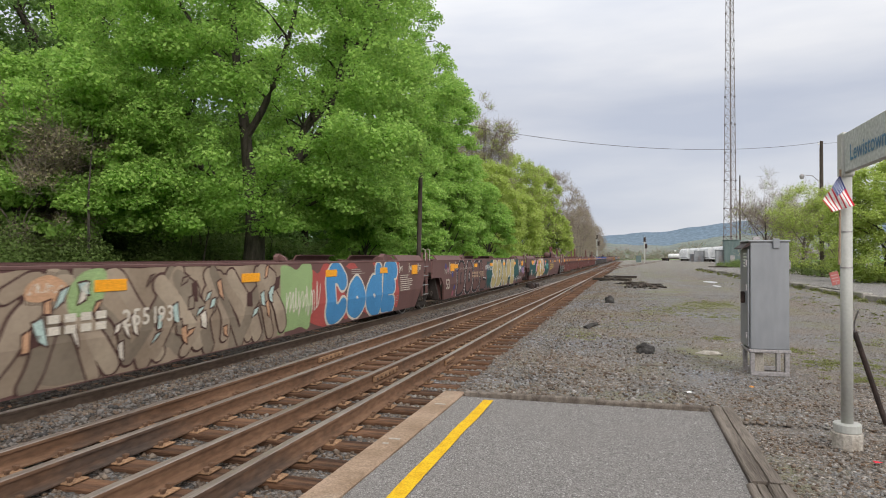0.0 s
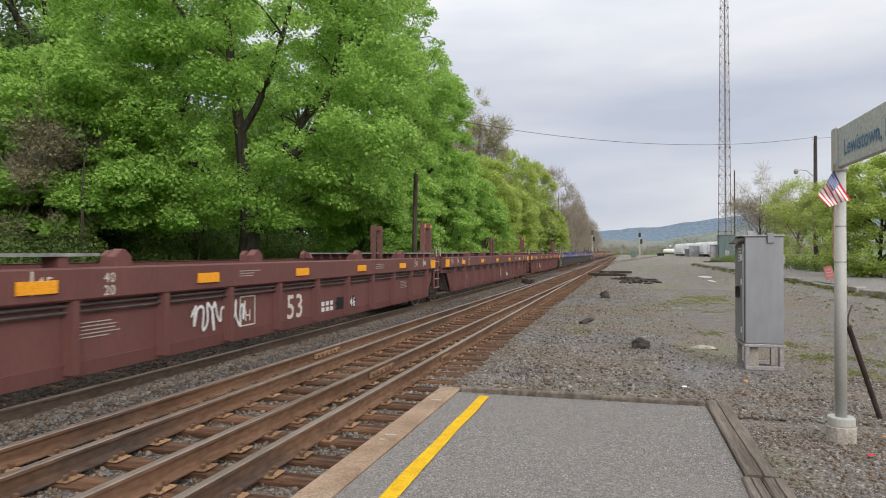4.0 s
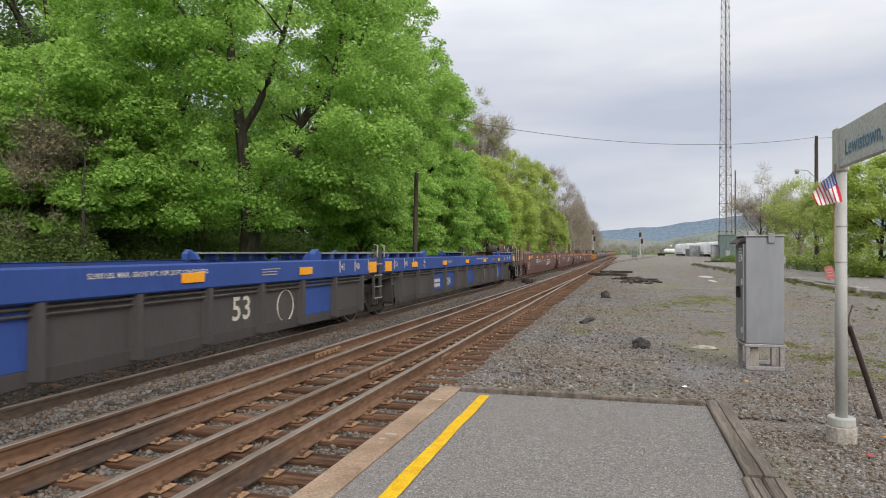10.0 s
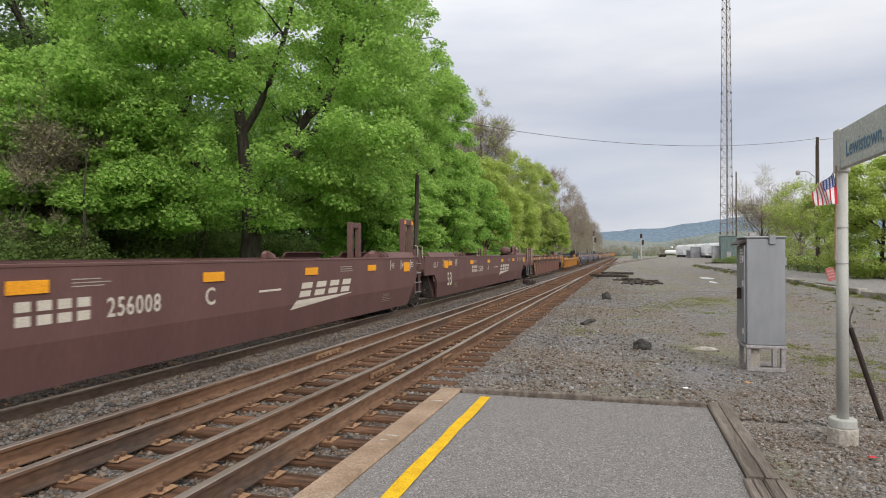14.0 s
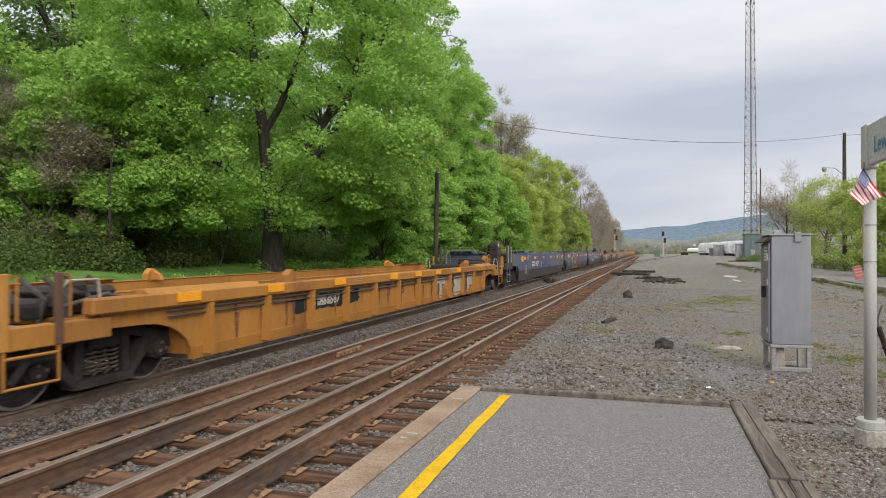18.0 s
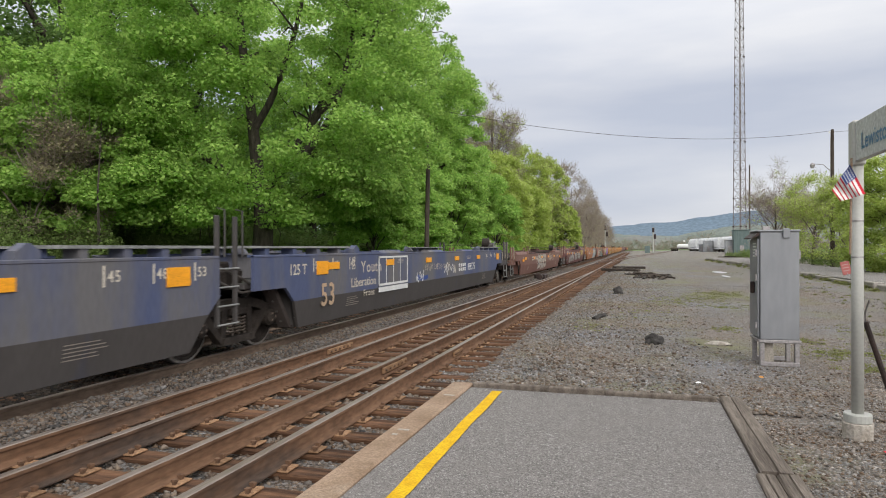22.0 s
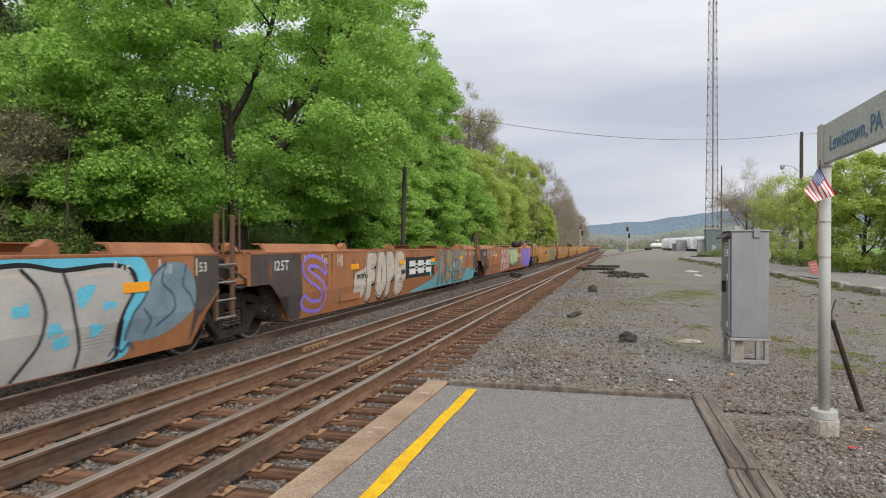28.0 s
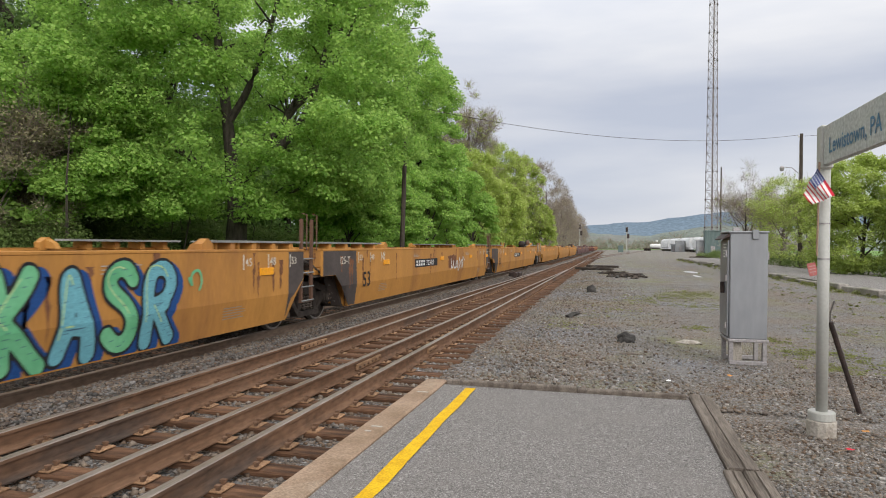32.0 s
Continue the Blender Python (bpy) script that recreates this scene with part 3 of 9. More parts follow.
for y in ys:
    e = 0.014 * noise.noise((0, y * 1.6, 1)) + 0.006 * noise.noise((0, y * 9.0, 1))
    v += [(-1.572 + e, y, 0.004), (-1.452 + 0.014 * noise.noise((0.4, y * 1.6, 1)) + 0.006 * noise.noise((5, y * 9.0, 1)), y, 0.004)]
s.add(v, [(2 * k, 2 * k + 1, 2 * k + 3, 2 * k + 2) for k in range(len(ys) - 1)], M_YELLOW)
part("safety_line", s, platform, "painted yellow safety line")
for k, (x0, x1) in enumerate(((-1.84, -0.35), (-0.345, 0.80))):
    s = Shape().box(x0, x1, 7.352, 7.44, -0.2, 0.05 - 0.012 * k, M_OLDWOOD, 0.01)
    part("end_board", wobble(s.mesh("end_board"), 0.008, 2.0, k), platform, "weathered timber edging board")
edge_timber_specs = ((0.84, 1.06, 5.07, 7.48, 0.03, 2.0), (0.80, 0.93, 2.6, 5.05, 0.02, 0.5), (0.94, 1.09, 2.6, 5.05, 0.025, -0.5))
for k, (x0, x1, y0, y1, z1, turn) in enumerate(edge_timber_specs):
    s = Shape()
    ny = 24
    prof = [(x0, -0.25), (x0, z1 - 0.012), (x0 + 0.012, z1), ((x0 + x1) / 2 - 0.008, z1), ((x0 + x1) / 2, z1 - 0.02), ((x0 + x1) / 2 + 0.008, z1), (x1 - 0.015, z1), (x1, z1 - 0.015), (x1, -0.25)]
    v, n = [], len(prof)
    for j in range(ny + 1):
        y = y0 + (y1 - y0) * j / ny
        v += [(px + 0.012 * noise.noise((px * 9, y * 1.6, k)), y, pz + 0.010 * noise.noise((px * 7, y * 2.3, k + 4))) for px, pz in prof]
    f = [(j * n + i, j * n + i + 1, (j + 1) * n + i + 1, (j + 1) * n + i) for j in range(ny) for i in range(n - 1)]
    f += [tuple(range(n)), tuple(range(ny * n, ny * n + n))]
    s.add(v, f, M_OLDWOOD)
    thing("edge_timber", (0, 0, 0), "cracked weathered grey timber along the platform edge", "timber", group="timbers along the platform edge", sh=s)


# ---- the train: cars of one to three wells ----
def paint(name, c, rust=(0.12, 0.06, 0.035), spots=0.38, rough=0.62):
    return varied(name, tuple(v * 0.92 for v in c), tuple(min(1, v * 1.09) for v in c), 0.6, 14, c3=rust, spots=spots, rough=rough, bump=0.05, stretch=(1, 2.2, 0.45), grain=0.10)


P_BROWN = paint("brown_paint", (0.125, 0.066, 0.060))
P_BROWN2 = paint("red_brown_paint", (0.135, 0.058, 0.052))
P_BROWN3 = paint("faded_brown_paint", (0.165, 0.087, 0.07))
P_BLUE = paint("blue_paint", (0.032, 0.066, 0.23), (0.05, 0.05, 0.06), 0.36)
P_GREY = paint("grime_on_steel", (0.068, 0.062, 0.060), (0.045, 0.055, 0.10), 0.38)
P_BLUEGREY = paint("dusty_blue_paint", (0.070, 0.085, 0.155), (0.125, 0.12, 0.125), 0.56)
P_AMBER = paint("amber_paint", (0.37, 0.165, 0.035), (0.20, 0.085, 0.035), 0.50)
P_YELLOW = paint("yellow_paint", (0.41, 0.195, 0.048), (0.24, 0.105, 0.04), 0.46)
P_ORANGE = paint("orange_brown_paint", (0.31, 0.132, 0.058), (0.21, 0.085, 0.042), 0.5)
P_GRIME = varied("running_gear_grime", (0.020, 0.016, 0.014), (0.042, 0.034, 0.029), 3, 25, c3=(0.07, 0.048, 0.036), spots=0.4, rough=0.92, bump=0.25)
P_GRATE = varied("walkway_steel", (0.20, 0.205, 0.20), (0.30, 0.30, 0.29), 2, 30, rough=0.6, metal=0.3, bump=0.1)
P_WHEEL = varied("wheel_tread_steel", (0.25, 0.235, 0.22), (0.36, 0.34, 0.32), 3, 20, rough=0.4, metal=0.6, bump=0.02)
P_REFL = plain("orange_reflector", (0.80, 0.33, 0.01), 0.45)
P_CREAM = plain("cream_lettering", (0.55, 0.50, 0.42), 0.7)
P_CREAMFILL = varied("cream_spray", (0.42, 0.37, 0.31), (0.52, 0.47, 0.40), 2, 25, rough=0.7, bump=0.02, grain=0.07)
P_WHITE = plain("white_lettering", (0.60, 0.60, 0.585), 0.7)
P_DIMTXT = plain("faded_lettering", (0.36, 0.32, 0.28), 0.7)
P_GOLD = plain("gold_lettering", (0.46, 0.33, 0.10), 0.7)
P_TAN = plain("tan_lettering", (0.42, 0.30, 0.20), 0.7)
P_INK = plain("black_paint", (0.018, 0.018, 0.020), 0.7)
P_PINK = plain("pink_spray", (0.58, 0.24, 0.40), 0.7)
P_PINKDOT = plain("rose_spray", (0.34, 0.10, 0.15), 0.7)
P_BLUEDOT = plain("deep_blue_spray", (0.06, 0.06, 0.22), 0.7)
P_TEAL = plain("teal_spray", (0.10, 0.40, 0.36), 0.7)
P_DTEAL = plain("dark_teal_spray", (0.020, 0.075, 0.075), 0.7)
P_SKY = plain("sky_blue_spray", (0.06, 0.22, 0.43), 0.7)
P_CYAN = plain("cyan_spray", (0.12, 0.44, 0.58), 0.7)
P_RED = plain("red_spray", (0.36, 0.075, 0.065), 0.7)
P_GREENL = plain("pale_green_spray", (0.36, 0.52, 0.26), 0.7)
P_PURPLE = plain("purple_spray", (0.24, 0.17, 0.58), 0.7)
P_CHROME = varied("silver_spray", (0.26, 0.25, 0.23), (0.38, 0.365, 0.34), 3, 30, rough=0.5, metal=0.2, bump=0.02, grain=0.07)
P_BEIGE = varied("beige_spray", (0.23, 0.175, 0.125), (0.33, 0.26, 0.19), 1.5, 20, rough=0.7, bump=0.02, grain=0.07)
P_PEACH = plain("peach_spray", (0.46, 0.27, 0.16), 0.7)
P_DBROWN = plain("dark_brown_spray", (0.07, 0.035, 0.03), 0.7)
P_GOLDFILL = varied("gold_spray", (0.34, 0.27, 0.12), (0.46, 0.38, 0.18), 2, 25, rough=0.7, bump=0.02, grain=0.07)
P_TANFILL = varied("tan_spray", (0.22, 0.16, 0.09), (0.31, 0.24, 0.14), 2, 25, rough=0.7, bump=0.02, grain=0.07)
P_BRFILL = plain("brown_spray", (0.14, 0.065, 0.045), 0.7)

HW = 1.495                 # half the width of a car
KNEE, FOOT, TOP, CHORD = 0.74, 0.30, 1.50, 1.12
KINK = 0.085               # how far the foot of a smooth side is set in


def build_to(top, chord=1.12, foot=0.30):
    """Set the height of the top and of the top chord's lower edge for the next car."""
    global TOP, CHORD, FOOT
    TOP, CHORD, FOOT = top, chord, foot



def skin(z, ribbed):
    """How far out the near side of a car stands at height z."""
    if ribbed:
        return HW + 0.004 if z > CHORD else HW - 0.118
    return HW if z >= KNEE else HW - KINK * (KNEE - z) / (KNEE - FOOT)


STROKES = {  # pen strokes of block letters on a grid four wide and six high
    "A": ["001656"[:2] + "26" + "40", "1232"], "B": ["00063645332332403000"], "C": ["4536160501103041"], "D": ["0006264543412000"], "E": ["46060040", "0333"],
    "G": ["453616050110304143", "2343"], "H": ["0006", "4046", "0343"], "I": ["2026"], "K": ["0006", "460340"], "L": ["060040"], "M": ["0006234640"], "N": ["00064046"],
    "O": ["16050110304145361" + "6"], "P": ["00063645443303"], "R": ["0006364544330333", "1340"], "S": ["453616051433424130100" + "1"], "T": ["0646", "2620"],
    "U": ["0601103041" + "46"], "W": ["0610233046"], "X": ["0046", "0640"], "Y": ["0623", "46232120"], "F": ["460600", "0333"], "o": ["24030120414324"], "d": ["4640", "43240301204041"], "e": ["0242432403012041"], "V": ["062046"], "Z": ["06460040"]}


def resample(pts, n):
    d = [0.0]
    for p, q in zip(pts, pts[1:]):
        d.append(d[-1] + math.hypot(q[0] - p[0], q[1] - p[1]))
    out = []
    for k in range(n + 1):
        t = d[-1] * k / n
        i = max(j for j in range(len(d)) if d[j] <= t + 1e-9)
        i = min(i, len(pts) - 2)
        u = (t - d[i]) / max(1e-9, d[i + 1] - d[i])
        out.append((pts[i][0] + (pts[i + 1][0] - pts[i][0]) * u, pts[i][1] + (pts[i + 1][1] - pts[i][1]) * u))
    return out


def soften(pts, rounds=3):
    for _ in range(rounds):
        pts = [pts[0]] + [((a[0] + 2 * b[0] + c[0]) / 4, (a[1] + 2 * b[1] + c[1]) / 4) for a, b, c in zip(pts, pts[1:], pts[2:])] + [pts[-1]]
    return pts


def ribbon(sh, pts, w, lift, ribbed, mat):
    """A band of spray paint along points (y, z) on the near side, with round ends."""
    def put(y, z):
        z = min((CHORD - 0.02) if ribbed else (TOP - 0.02), max(FOOT + 0.02, z))
        return (skin(z, ribbed) + lift, y, z)
    v, f = [], []
    n = len(pts)
    for i, (y, z) in enumerate(pts):
        a, b = pts[max(i - 1, 0)], pts[min(i + 1, n - 1)]
        dy, dz = b[0] - a[0], b[1] - a[1]
        d = math.hypot(dy, dz) or 1.0
        v += [put(y - dz / d * w / 2, z + dy / d * w / 2), put(y + dz / d * w / 2, z - dy / d * w / 2)]
    f += [(2 * i, 2 * i + 1, 2 * i + 3, 2 * i + 2) for i in range(n - 1)]
    sh.add(v, f, mat)
    for (y, z) in (pts[0], pts[-1]):
        ring = [put(y + w / 2 * math.cos(math.pi * k / 5), z + w / 2 * math.sin(math.pi * k / 5)) for k in range(10)]
        sh.add(ring, [tuple(range(10))], mat)


def sprayed(strokes, r, lift, ribbed, mat, name, warp=0.0, seed=0, res=0.03):
    """One flat skin of paint: all that lies within r of the strokes (y, z), laid on the near side in rows."""
    lo, hi = FOOT + 0.02, (CHORD - 0.02) if ribbed else (TOP - 0.02)
    allp = np.array([q for st in strokes for q in st])
    pad = r + warp + res * 2
    ys = np.arange(allp[:, 0].min() - pad, allp[:, 0].max() + pad, res)
    j0, j1 = int(math.floor((max(lo, allp[:, 1].min() - pad) - KNEE) / res)), int(math.ceil((min(hi, allp[:, 1].max() + pad) - KNEE) / res))
    zs = KNEE + res * np.arange(j0, j1 + 1)
    gy, gz = np.meshgrid(ys, zs)
    wy = gy + warp * (np.sin(5.3 * gz + 1.7 * seed) + 0.6 * np.sin(9.1 * gz + 4.0 * gy + seed))
    wz = gz + warp * (np.sin(4.1 * gy + 2.3 * seed) + 0.6 * np.sin(8.3 * gy - 3.0 * gz + seed))
    d = np.full(gy.shape, 1e9)
    for st in strokes:
        for (ay, az), (by, bz) in zip(st, st[1:]):
            ey, ez = by - ay, bz - az
            n2 = ey * ey + ez * ez + 1e-12
            u = np.clip(((wy - ay) * ey + (wz - az) * ez) / n2, 0, 1)
            d = np.minimum(d, (wy - ay - u * ey) ** 2 + (wz - az - u * ez) ** 2)
    f = r - np.sqrt(d)
    v, fc = [], []

    def put(y, z):
        z = min(hi, max(lo, z))
        v.append((skin(z, ribbed) + lift, y, z))
        return len(v) - 1
    for j in range(len(zs) - 1):
        i, row = 0, f[j:j + 2]
        full = (row[:, :-1] > 0).all(0) & (row[:, 1:] > 0).all(0)
        some = (row[:, :-1] > 0).any(0) | (row[:, 1:] > 0).any(0)
        while i < len(ys) - 1:
            if full[i]:
                k = i
                while k < len(ys) - 1 and full[k]:
                    k += 1
                fc.append((put(ys[i], zs[j]), put(ys[k], zs[j]), put(ys[k], zs[j + 1]), put(ys[i], zs[j + 1])))
                i = k
                continue
            if some[i]:
                c = ((ys[i], zs[j], f[j, i]), (ys[i + 1], zs[j], f[j, i + 1]), (ys[i + 1], zs[j + 1], f[j + 1, i + 1]), (ys[i], zs[j + 1], f[j + 1, i]))
                poly = []
                for q in range(4):
                    a, b = c[q], c[(q + 1) % 4]
                    if a[2] > 0:
                        poly.append((a[0], a[1]))
                    if (a[2] > 0) != (b[2] > 0):
                        u = a[2] / (a[2] - b[2])
                        poly.append((a[0] + (b[0] - a[0]) * u, a[1] + (b[1] - a[1]) * u))
                if len(poly) > 2:
                    fc.append(tuple(put(*q) for q in poly))
            i += 1
    return mesh_np(name, v, fc, mat)


def graffiti(car, word, y0, y1, z0, z1, fill, line, halo, ribbed=False, bold=0.3, seed=1, label="spray-painted graffiti", wild=0.12, swell=(1.5, 1.26, 0.95), shade=None, drop=(-0.05, -0.07), shine=None, hatch=None, fills=None, warp=0.02):
    """Swollen letters: a dropped shade, a halo, an outline and a filling laid over one another, with shine lines and hatching."""
    rnd = random.Random(seed)
    n = len(word)
    cw = (y1 - y0) / n
    w = bold * min(cw * 1.15, (z1 - z0))
    letters = []
    for k, ch in enumerate(word):
        strokes = []
        lean, rise = rnd.uniform(-wild, wild), rnd.uniform(-0.06, 0.06) * (z1 - z0)
        a0, a1 = (0.08 + 0.5 * w / cw * 0.8, 0.92 - 0.5 * w / cw * 0.8)
        for st in STROKES[ch]:
            g = [(int(st[i]) / 4, int(st[i + 1]) / 6) for i in range(0, len(st) - 1, 2)]
            g = [(y0 + cw * (k + a0 + (a1 - a0) * a + lean * (b - 0.5)), z0 + w / 2 + (z1 - z0 - w) * b + rise * (0.5 - abs(b - 0.5))) for a, b in g]
            strokes.append(soften(resample(g, 22), 2))
        letters.append(strokes)
    if shade is not None:
        for k, strokes in enumerate(letters):
            moved = [[(a + drop[0], b + drop[1]) for a, b in st] for st in strokes]
            part("paint_shade", sprayed(moved, w * swell[1] / 2, 0.0035 + 0.0003 * k, ribbed, shade, "paint_shade", warp, seed + k), car, label)
    for k, strokes in enumerate(letters):
        ob = None
        colour = fills[k % len(fills)] if fills else fill
        for mat, grow, lift in ((halo, swell[0], 0.005), (line, swell[1], 0.008), (colour, swell[2], 0.012)):
            if mat is None:
                continue
            me = sprayed(strokes, w * grow / 2, lift + 0.0006 * k, ribbed, mat, "graffiti_letter", warp, seed + k)
            if ob is None:
                ob = part("graffiti_letter", me, car, label)
            else:
                part("paint_layer", me, ob)
        lift = 0.0145 + 0.0006 * k
        if shine is not None:
            sh = Shape()
            for q, st in enumerate(strokes):
                ribbon(sh, [(a - 0.22 * w, b + 0.2 * w) for a, b in st[2:14]], w * 0.10, lift + 0.0003 * q, ribbed, shine)
            part("paint_layer", mesh_np("paint_layer", sh.v, sh.f, sh.mats, sh.i), ob)
        if hatch is not None:
            sh = Shape()
            for q, st in enumerate(strokes):
                for a, b in st[1::2]:
                    e = rnd.uniform(0.15, 0.42) * w
                    c = rnd.uniform(-0.3, 0.1) * w
                    ribbon(sh, [(a + c, b), (a + c + e * 0.5, b + 0.02 * w), (a + c + e, b + 0.05 * w)], w * 0.035, lift + 0.0004 + 0.0002 * q, ribbed, hatch)
            part("paint_layer", mesh_np("paint_layer", sh.v, sh.f, sh.mats, sh.i), ob)


def blob(car, pts, mat, lift=0.003, label="patch of spray paint", smooth=True, name="spray_patch"):
    """A closed outline (y, z) of paint on the near side, folded over the knee of the side."""
    if smooth:
        n, out = len(pts), []
        for i in range(n):
            a, b, c, d = pts[i - 1], pts[i], pts[(i + 1) % n], pts[(i + 2) % n]
            for u in (0.0, 0.2, 0.4, 0.6, 0.8):
                out.append(tuple(0.5 * (2 * b[k] + (c[k] - a[k]) * u + (2 * a[k] - 5 * b[k] + 4 * c[k] - d[k]) * u * u + (3 * b[k] - a[k] - 3 * c[k] + d[k]) * u ** 3) for k in (0, 1)))
        pts = out
    bm = bmesh.new()
    fc = bm.faces.new([bm.verts.new((0, y, min(TOP - 0.02, max(FOOT + 0.015, z)))) for y, z in pts])
    bmesh.ops.triangulate(bm, faces=[fc])
    bmesh.ops.bisect_plane(bm, geom=bm.verts[:] + bm.edges[:] + bm.faces[:], plane_co=(0, 0, KNEE), plane_no=(0, 0, 1))
    for v in bm.verts:
        v.co.x = skin(v.co.z, False) + lift
    me = bpy.data.meshes.new(name)
    bm.to_mesh(me)
    bm.free()
    me.materials.append(mat)
    return part(name, me, car, label)


def ragged(y0, y1, z0, z1, amount, seed, step=0.22):
    """The outline of a rough rectangle of paint."""
    rnd = random.Random(seed)
    n, m = max(2, int((y1 - y0) / step)), max(2, int((z1 - z0) / step))
    def off():
        return rnd.uniform(-amount, amount)
    pts = [(y0 + (y1 - y0) * i / n, z0 + off()) for i in range(n)] + [(y1 + off(), z0 + (z1 - z0) * i / m) for i in range(m)]
    return pts + [(y1 - (y1 - y0) * i / n, z1 + off()) for i in range(n)] + [(y0 + off(), z1 - (z1 - z0) * i / m) for i in range(m)]


def cube_mark(car, y, z, w, h, mat, edge):
    """A sprayed block: a slanted cream side and a coloured face."""
    blob(car, [(y - 0.09, z - 0.10), (y + w * 0.8, z - 0.06), (y + w + 0.04, z + h), (y + 0.05, z + h)], edge, 0.015, "cream edge of a sprayed block", False)
    blob(car, [(y, z), (y + w, z + 0.04), (y + w, z + h), (y + 0.04, z + h - 0.03)], mat, 0.0175, "sprayed block", False)


def wild_style(car, y0, y1, z0, z1, n, seed, grounds, dark, bits):
    """Interlocked bent bars with dark edges and small bright facets, as nobody can read them."""
    rnd = random.Random(seed)
    for k in range(n):
        y = y0 + (y1 - y0) * (k + 0.5) / n
        lean = rnd.choice((-0.34, -0.2, 0.16, 0.3)) * (z1 - z0)
        top, low = z1 - rnd.uniform(0, 0.16), z0 + rnd.uniform(0, 0.2)
        w = rnd.uniform(0.15, 0.24)
        path = [(y - lean, low), (y - lean * 0.2 + rnd.uniform(-0.1, 0.1), (low + top) / 2), (y + lean, top)]
        if rnd.random() < 0.55:
            path += [(y + lean + rnd.choice((-0.34, 0.34)), top - rnd.uniform(0.1, 0.3))]
        path = soften(resample(path, 18), 1)
        for mat, ww, lf in ((dark, w * 1.28, 0.0055), (grounds[k % len(grounds)], w, 0.0085)):
            part("graffiti_bar", sprayed([path], ww / 2, lf + 0.0002 * k, False, mat, "graffiti_bar", 0.02, k), car, "interlocked bar of beige and brown graffiti")
    for k in range(2 * n):
        y, z = rnd.uniform(y0, y1), rnd.uniform(z0 + 0.1, z1 - 0.15)
        a, b, t = rnd.uniform(0.05, 0.12), rnd.uniform(0.10, 0.24), rnd.uniform(-0.08, 0.08)
        blob(car, [(y - 0.02, z - 0.02), (y + a + 0.02, z + t - 0.02), (y + a + t + 0.02, z + b + 0.02), (y + t - 0.02, z + b * 0.8 + 0.02)], dark, 0.0165, "dark edge of a facet", False)
        blob(car, [(y, z), (y + a, z + t), (y + a + t, z + b), (y + t, z + b * 0.8)], rnd.choice(bits), 0.018, "small bright facet", False)


def scribble(car, y0, y1, z0, z1, mat, loops=6, w=0.03, seed=1, ribbed=False, label="scrawled spray-paint tag", lift=0.014):
    """A thin running tag that nobody can read."""
    rnd = random.Random(seed)
    pts = []
    n = loops * 5
    w *= 0.8
    for k in range(n + 1):
        u = k / n
        pts.append((y0 + (y1 - y0) * u + rnd.uniform(-0.4, 0.4) * (y1 - y0) / loops, (z0 + z1) / 2 + (z1 - z0) / 2 * math.sin(k * 1.7 + seed) * rnd.uniform(0.5, 1.0)))
    part("tag", sprayed([soften(resample(pts, n * 4), 4)], w / 2, lift, ribbed, mat, "tag", 0.0, 0, max(0.013, w * 0.5)), car, label)


def stroke(car, o, pts, w, mat, lift):
    """One sprayed line through points (place along the train, height)."""
    part("paint_line", sprayed([soften(resample([(y - o, z) for y, z in pts], len(pts) * 6), 4)], w / 2, lift, False, mat, "paint_line", 0.0, 0, max(0.013, w * 0.5)), car)


def dots(car, spots, mat, lift=0.006):
    """Sprayed round dots: (y, z, radius)."""
    for y, z, r in spots:
        sh = Shape()
        sh.add([(skin(min(z + r, max(z - r, z + r * math.sin(0.5236 * k))), False) + lift, y + r * math.cos(0.5236 * k), z + r * math.sin(0.5236 * k)) for k in range(12)], [tuple(range(12))], mat)
        part("paint_dot", mesh_np("paint_dot", sh.v, sh.f, sh.mats, sh.i), car)


def cloud(car, y0, y1, z0, z1, mat, seed=1, ribbed=False, lift=0.002, label="patch of spray paint"):
    """A ragged patch of paint."""
    rows, cols = 6, max(10, int((y1 - y0) * 9))
    v, f = [], []
    for j in range(rows + 1):
        for i in range(cols + 1):
            u, t = i / cols, j / rows
            e = 0.16 * (noise.noise((u * (y1 - y0) * 2.2 + seed, t * 3, seed)) + 0.5 * noise.noise((u * (y1 - y0) * 6 + seed, t * 3, seed))) * (z1 - z0) * 2
            y = y0 + (y1 - y0) * u + 0.25 * noise.noise((seed, t * 4, u)) * (1 if i in (0, cols) else 0.2)
            z = z0 + (z1 - z0) * t + (e if j in (0, rows) else e * 0.3)
            z = min((CHORD - 0.015) if ribbed else (TOP - 0.015), max(FOOT + 0.01, z))
            v.append((skin(z, ribbed) + lift, y, z))
    for j in range(rows):
        f += [(j * (cols + 1) + i, j * (cols + 1) + i + 1, (j + 1) * (cols + 1) + i + 1, (j + 1) * (cols + 1) + i) for i in range(cols)]
    part("spray_patch", mesh_np("spray_patch", v, f, mat), car, label)


def bay(car, y, mat, label):
    """The panel between two ribs in another colour."""
    lo = max([r for r in RIBS if r <= y] or [y - 0.6]) + 0.075
    hi = min([r for r in RIBS if r > y] or [y + 0.6]) - 0.075
    part("bay_panel", Shape().box(skin(0.6, True) - 0.006, skin(0.6, True) + 0.002, lo, hi, FOOT + 0.14, CHORD - 0.02, mat), car, label)


FIGURES = {}
RIBS = []                  # where the ribs of the car in hand stand


def clear_of_ribs(y, w):
    for r in RIBS:
        if y - 0.09 < r < y + w + 0.09 and w < 1.25:
            return r + 0.10 if r - y < w / 2 else r - w - 0.10
    return y


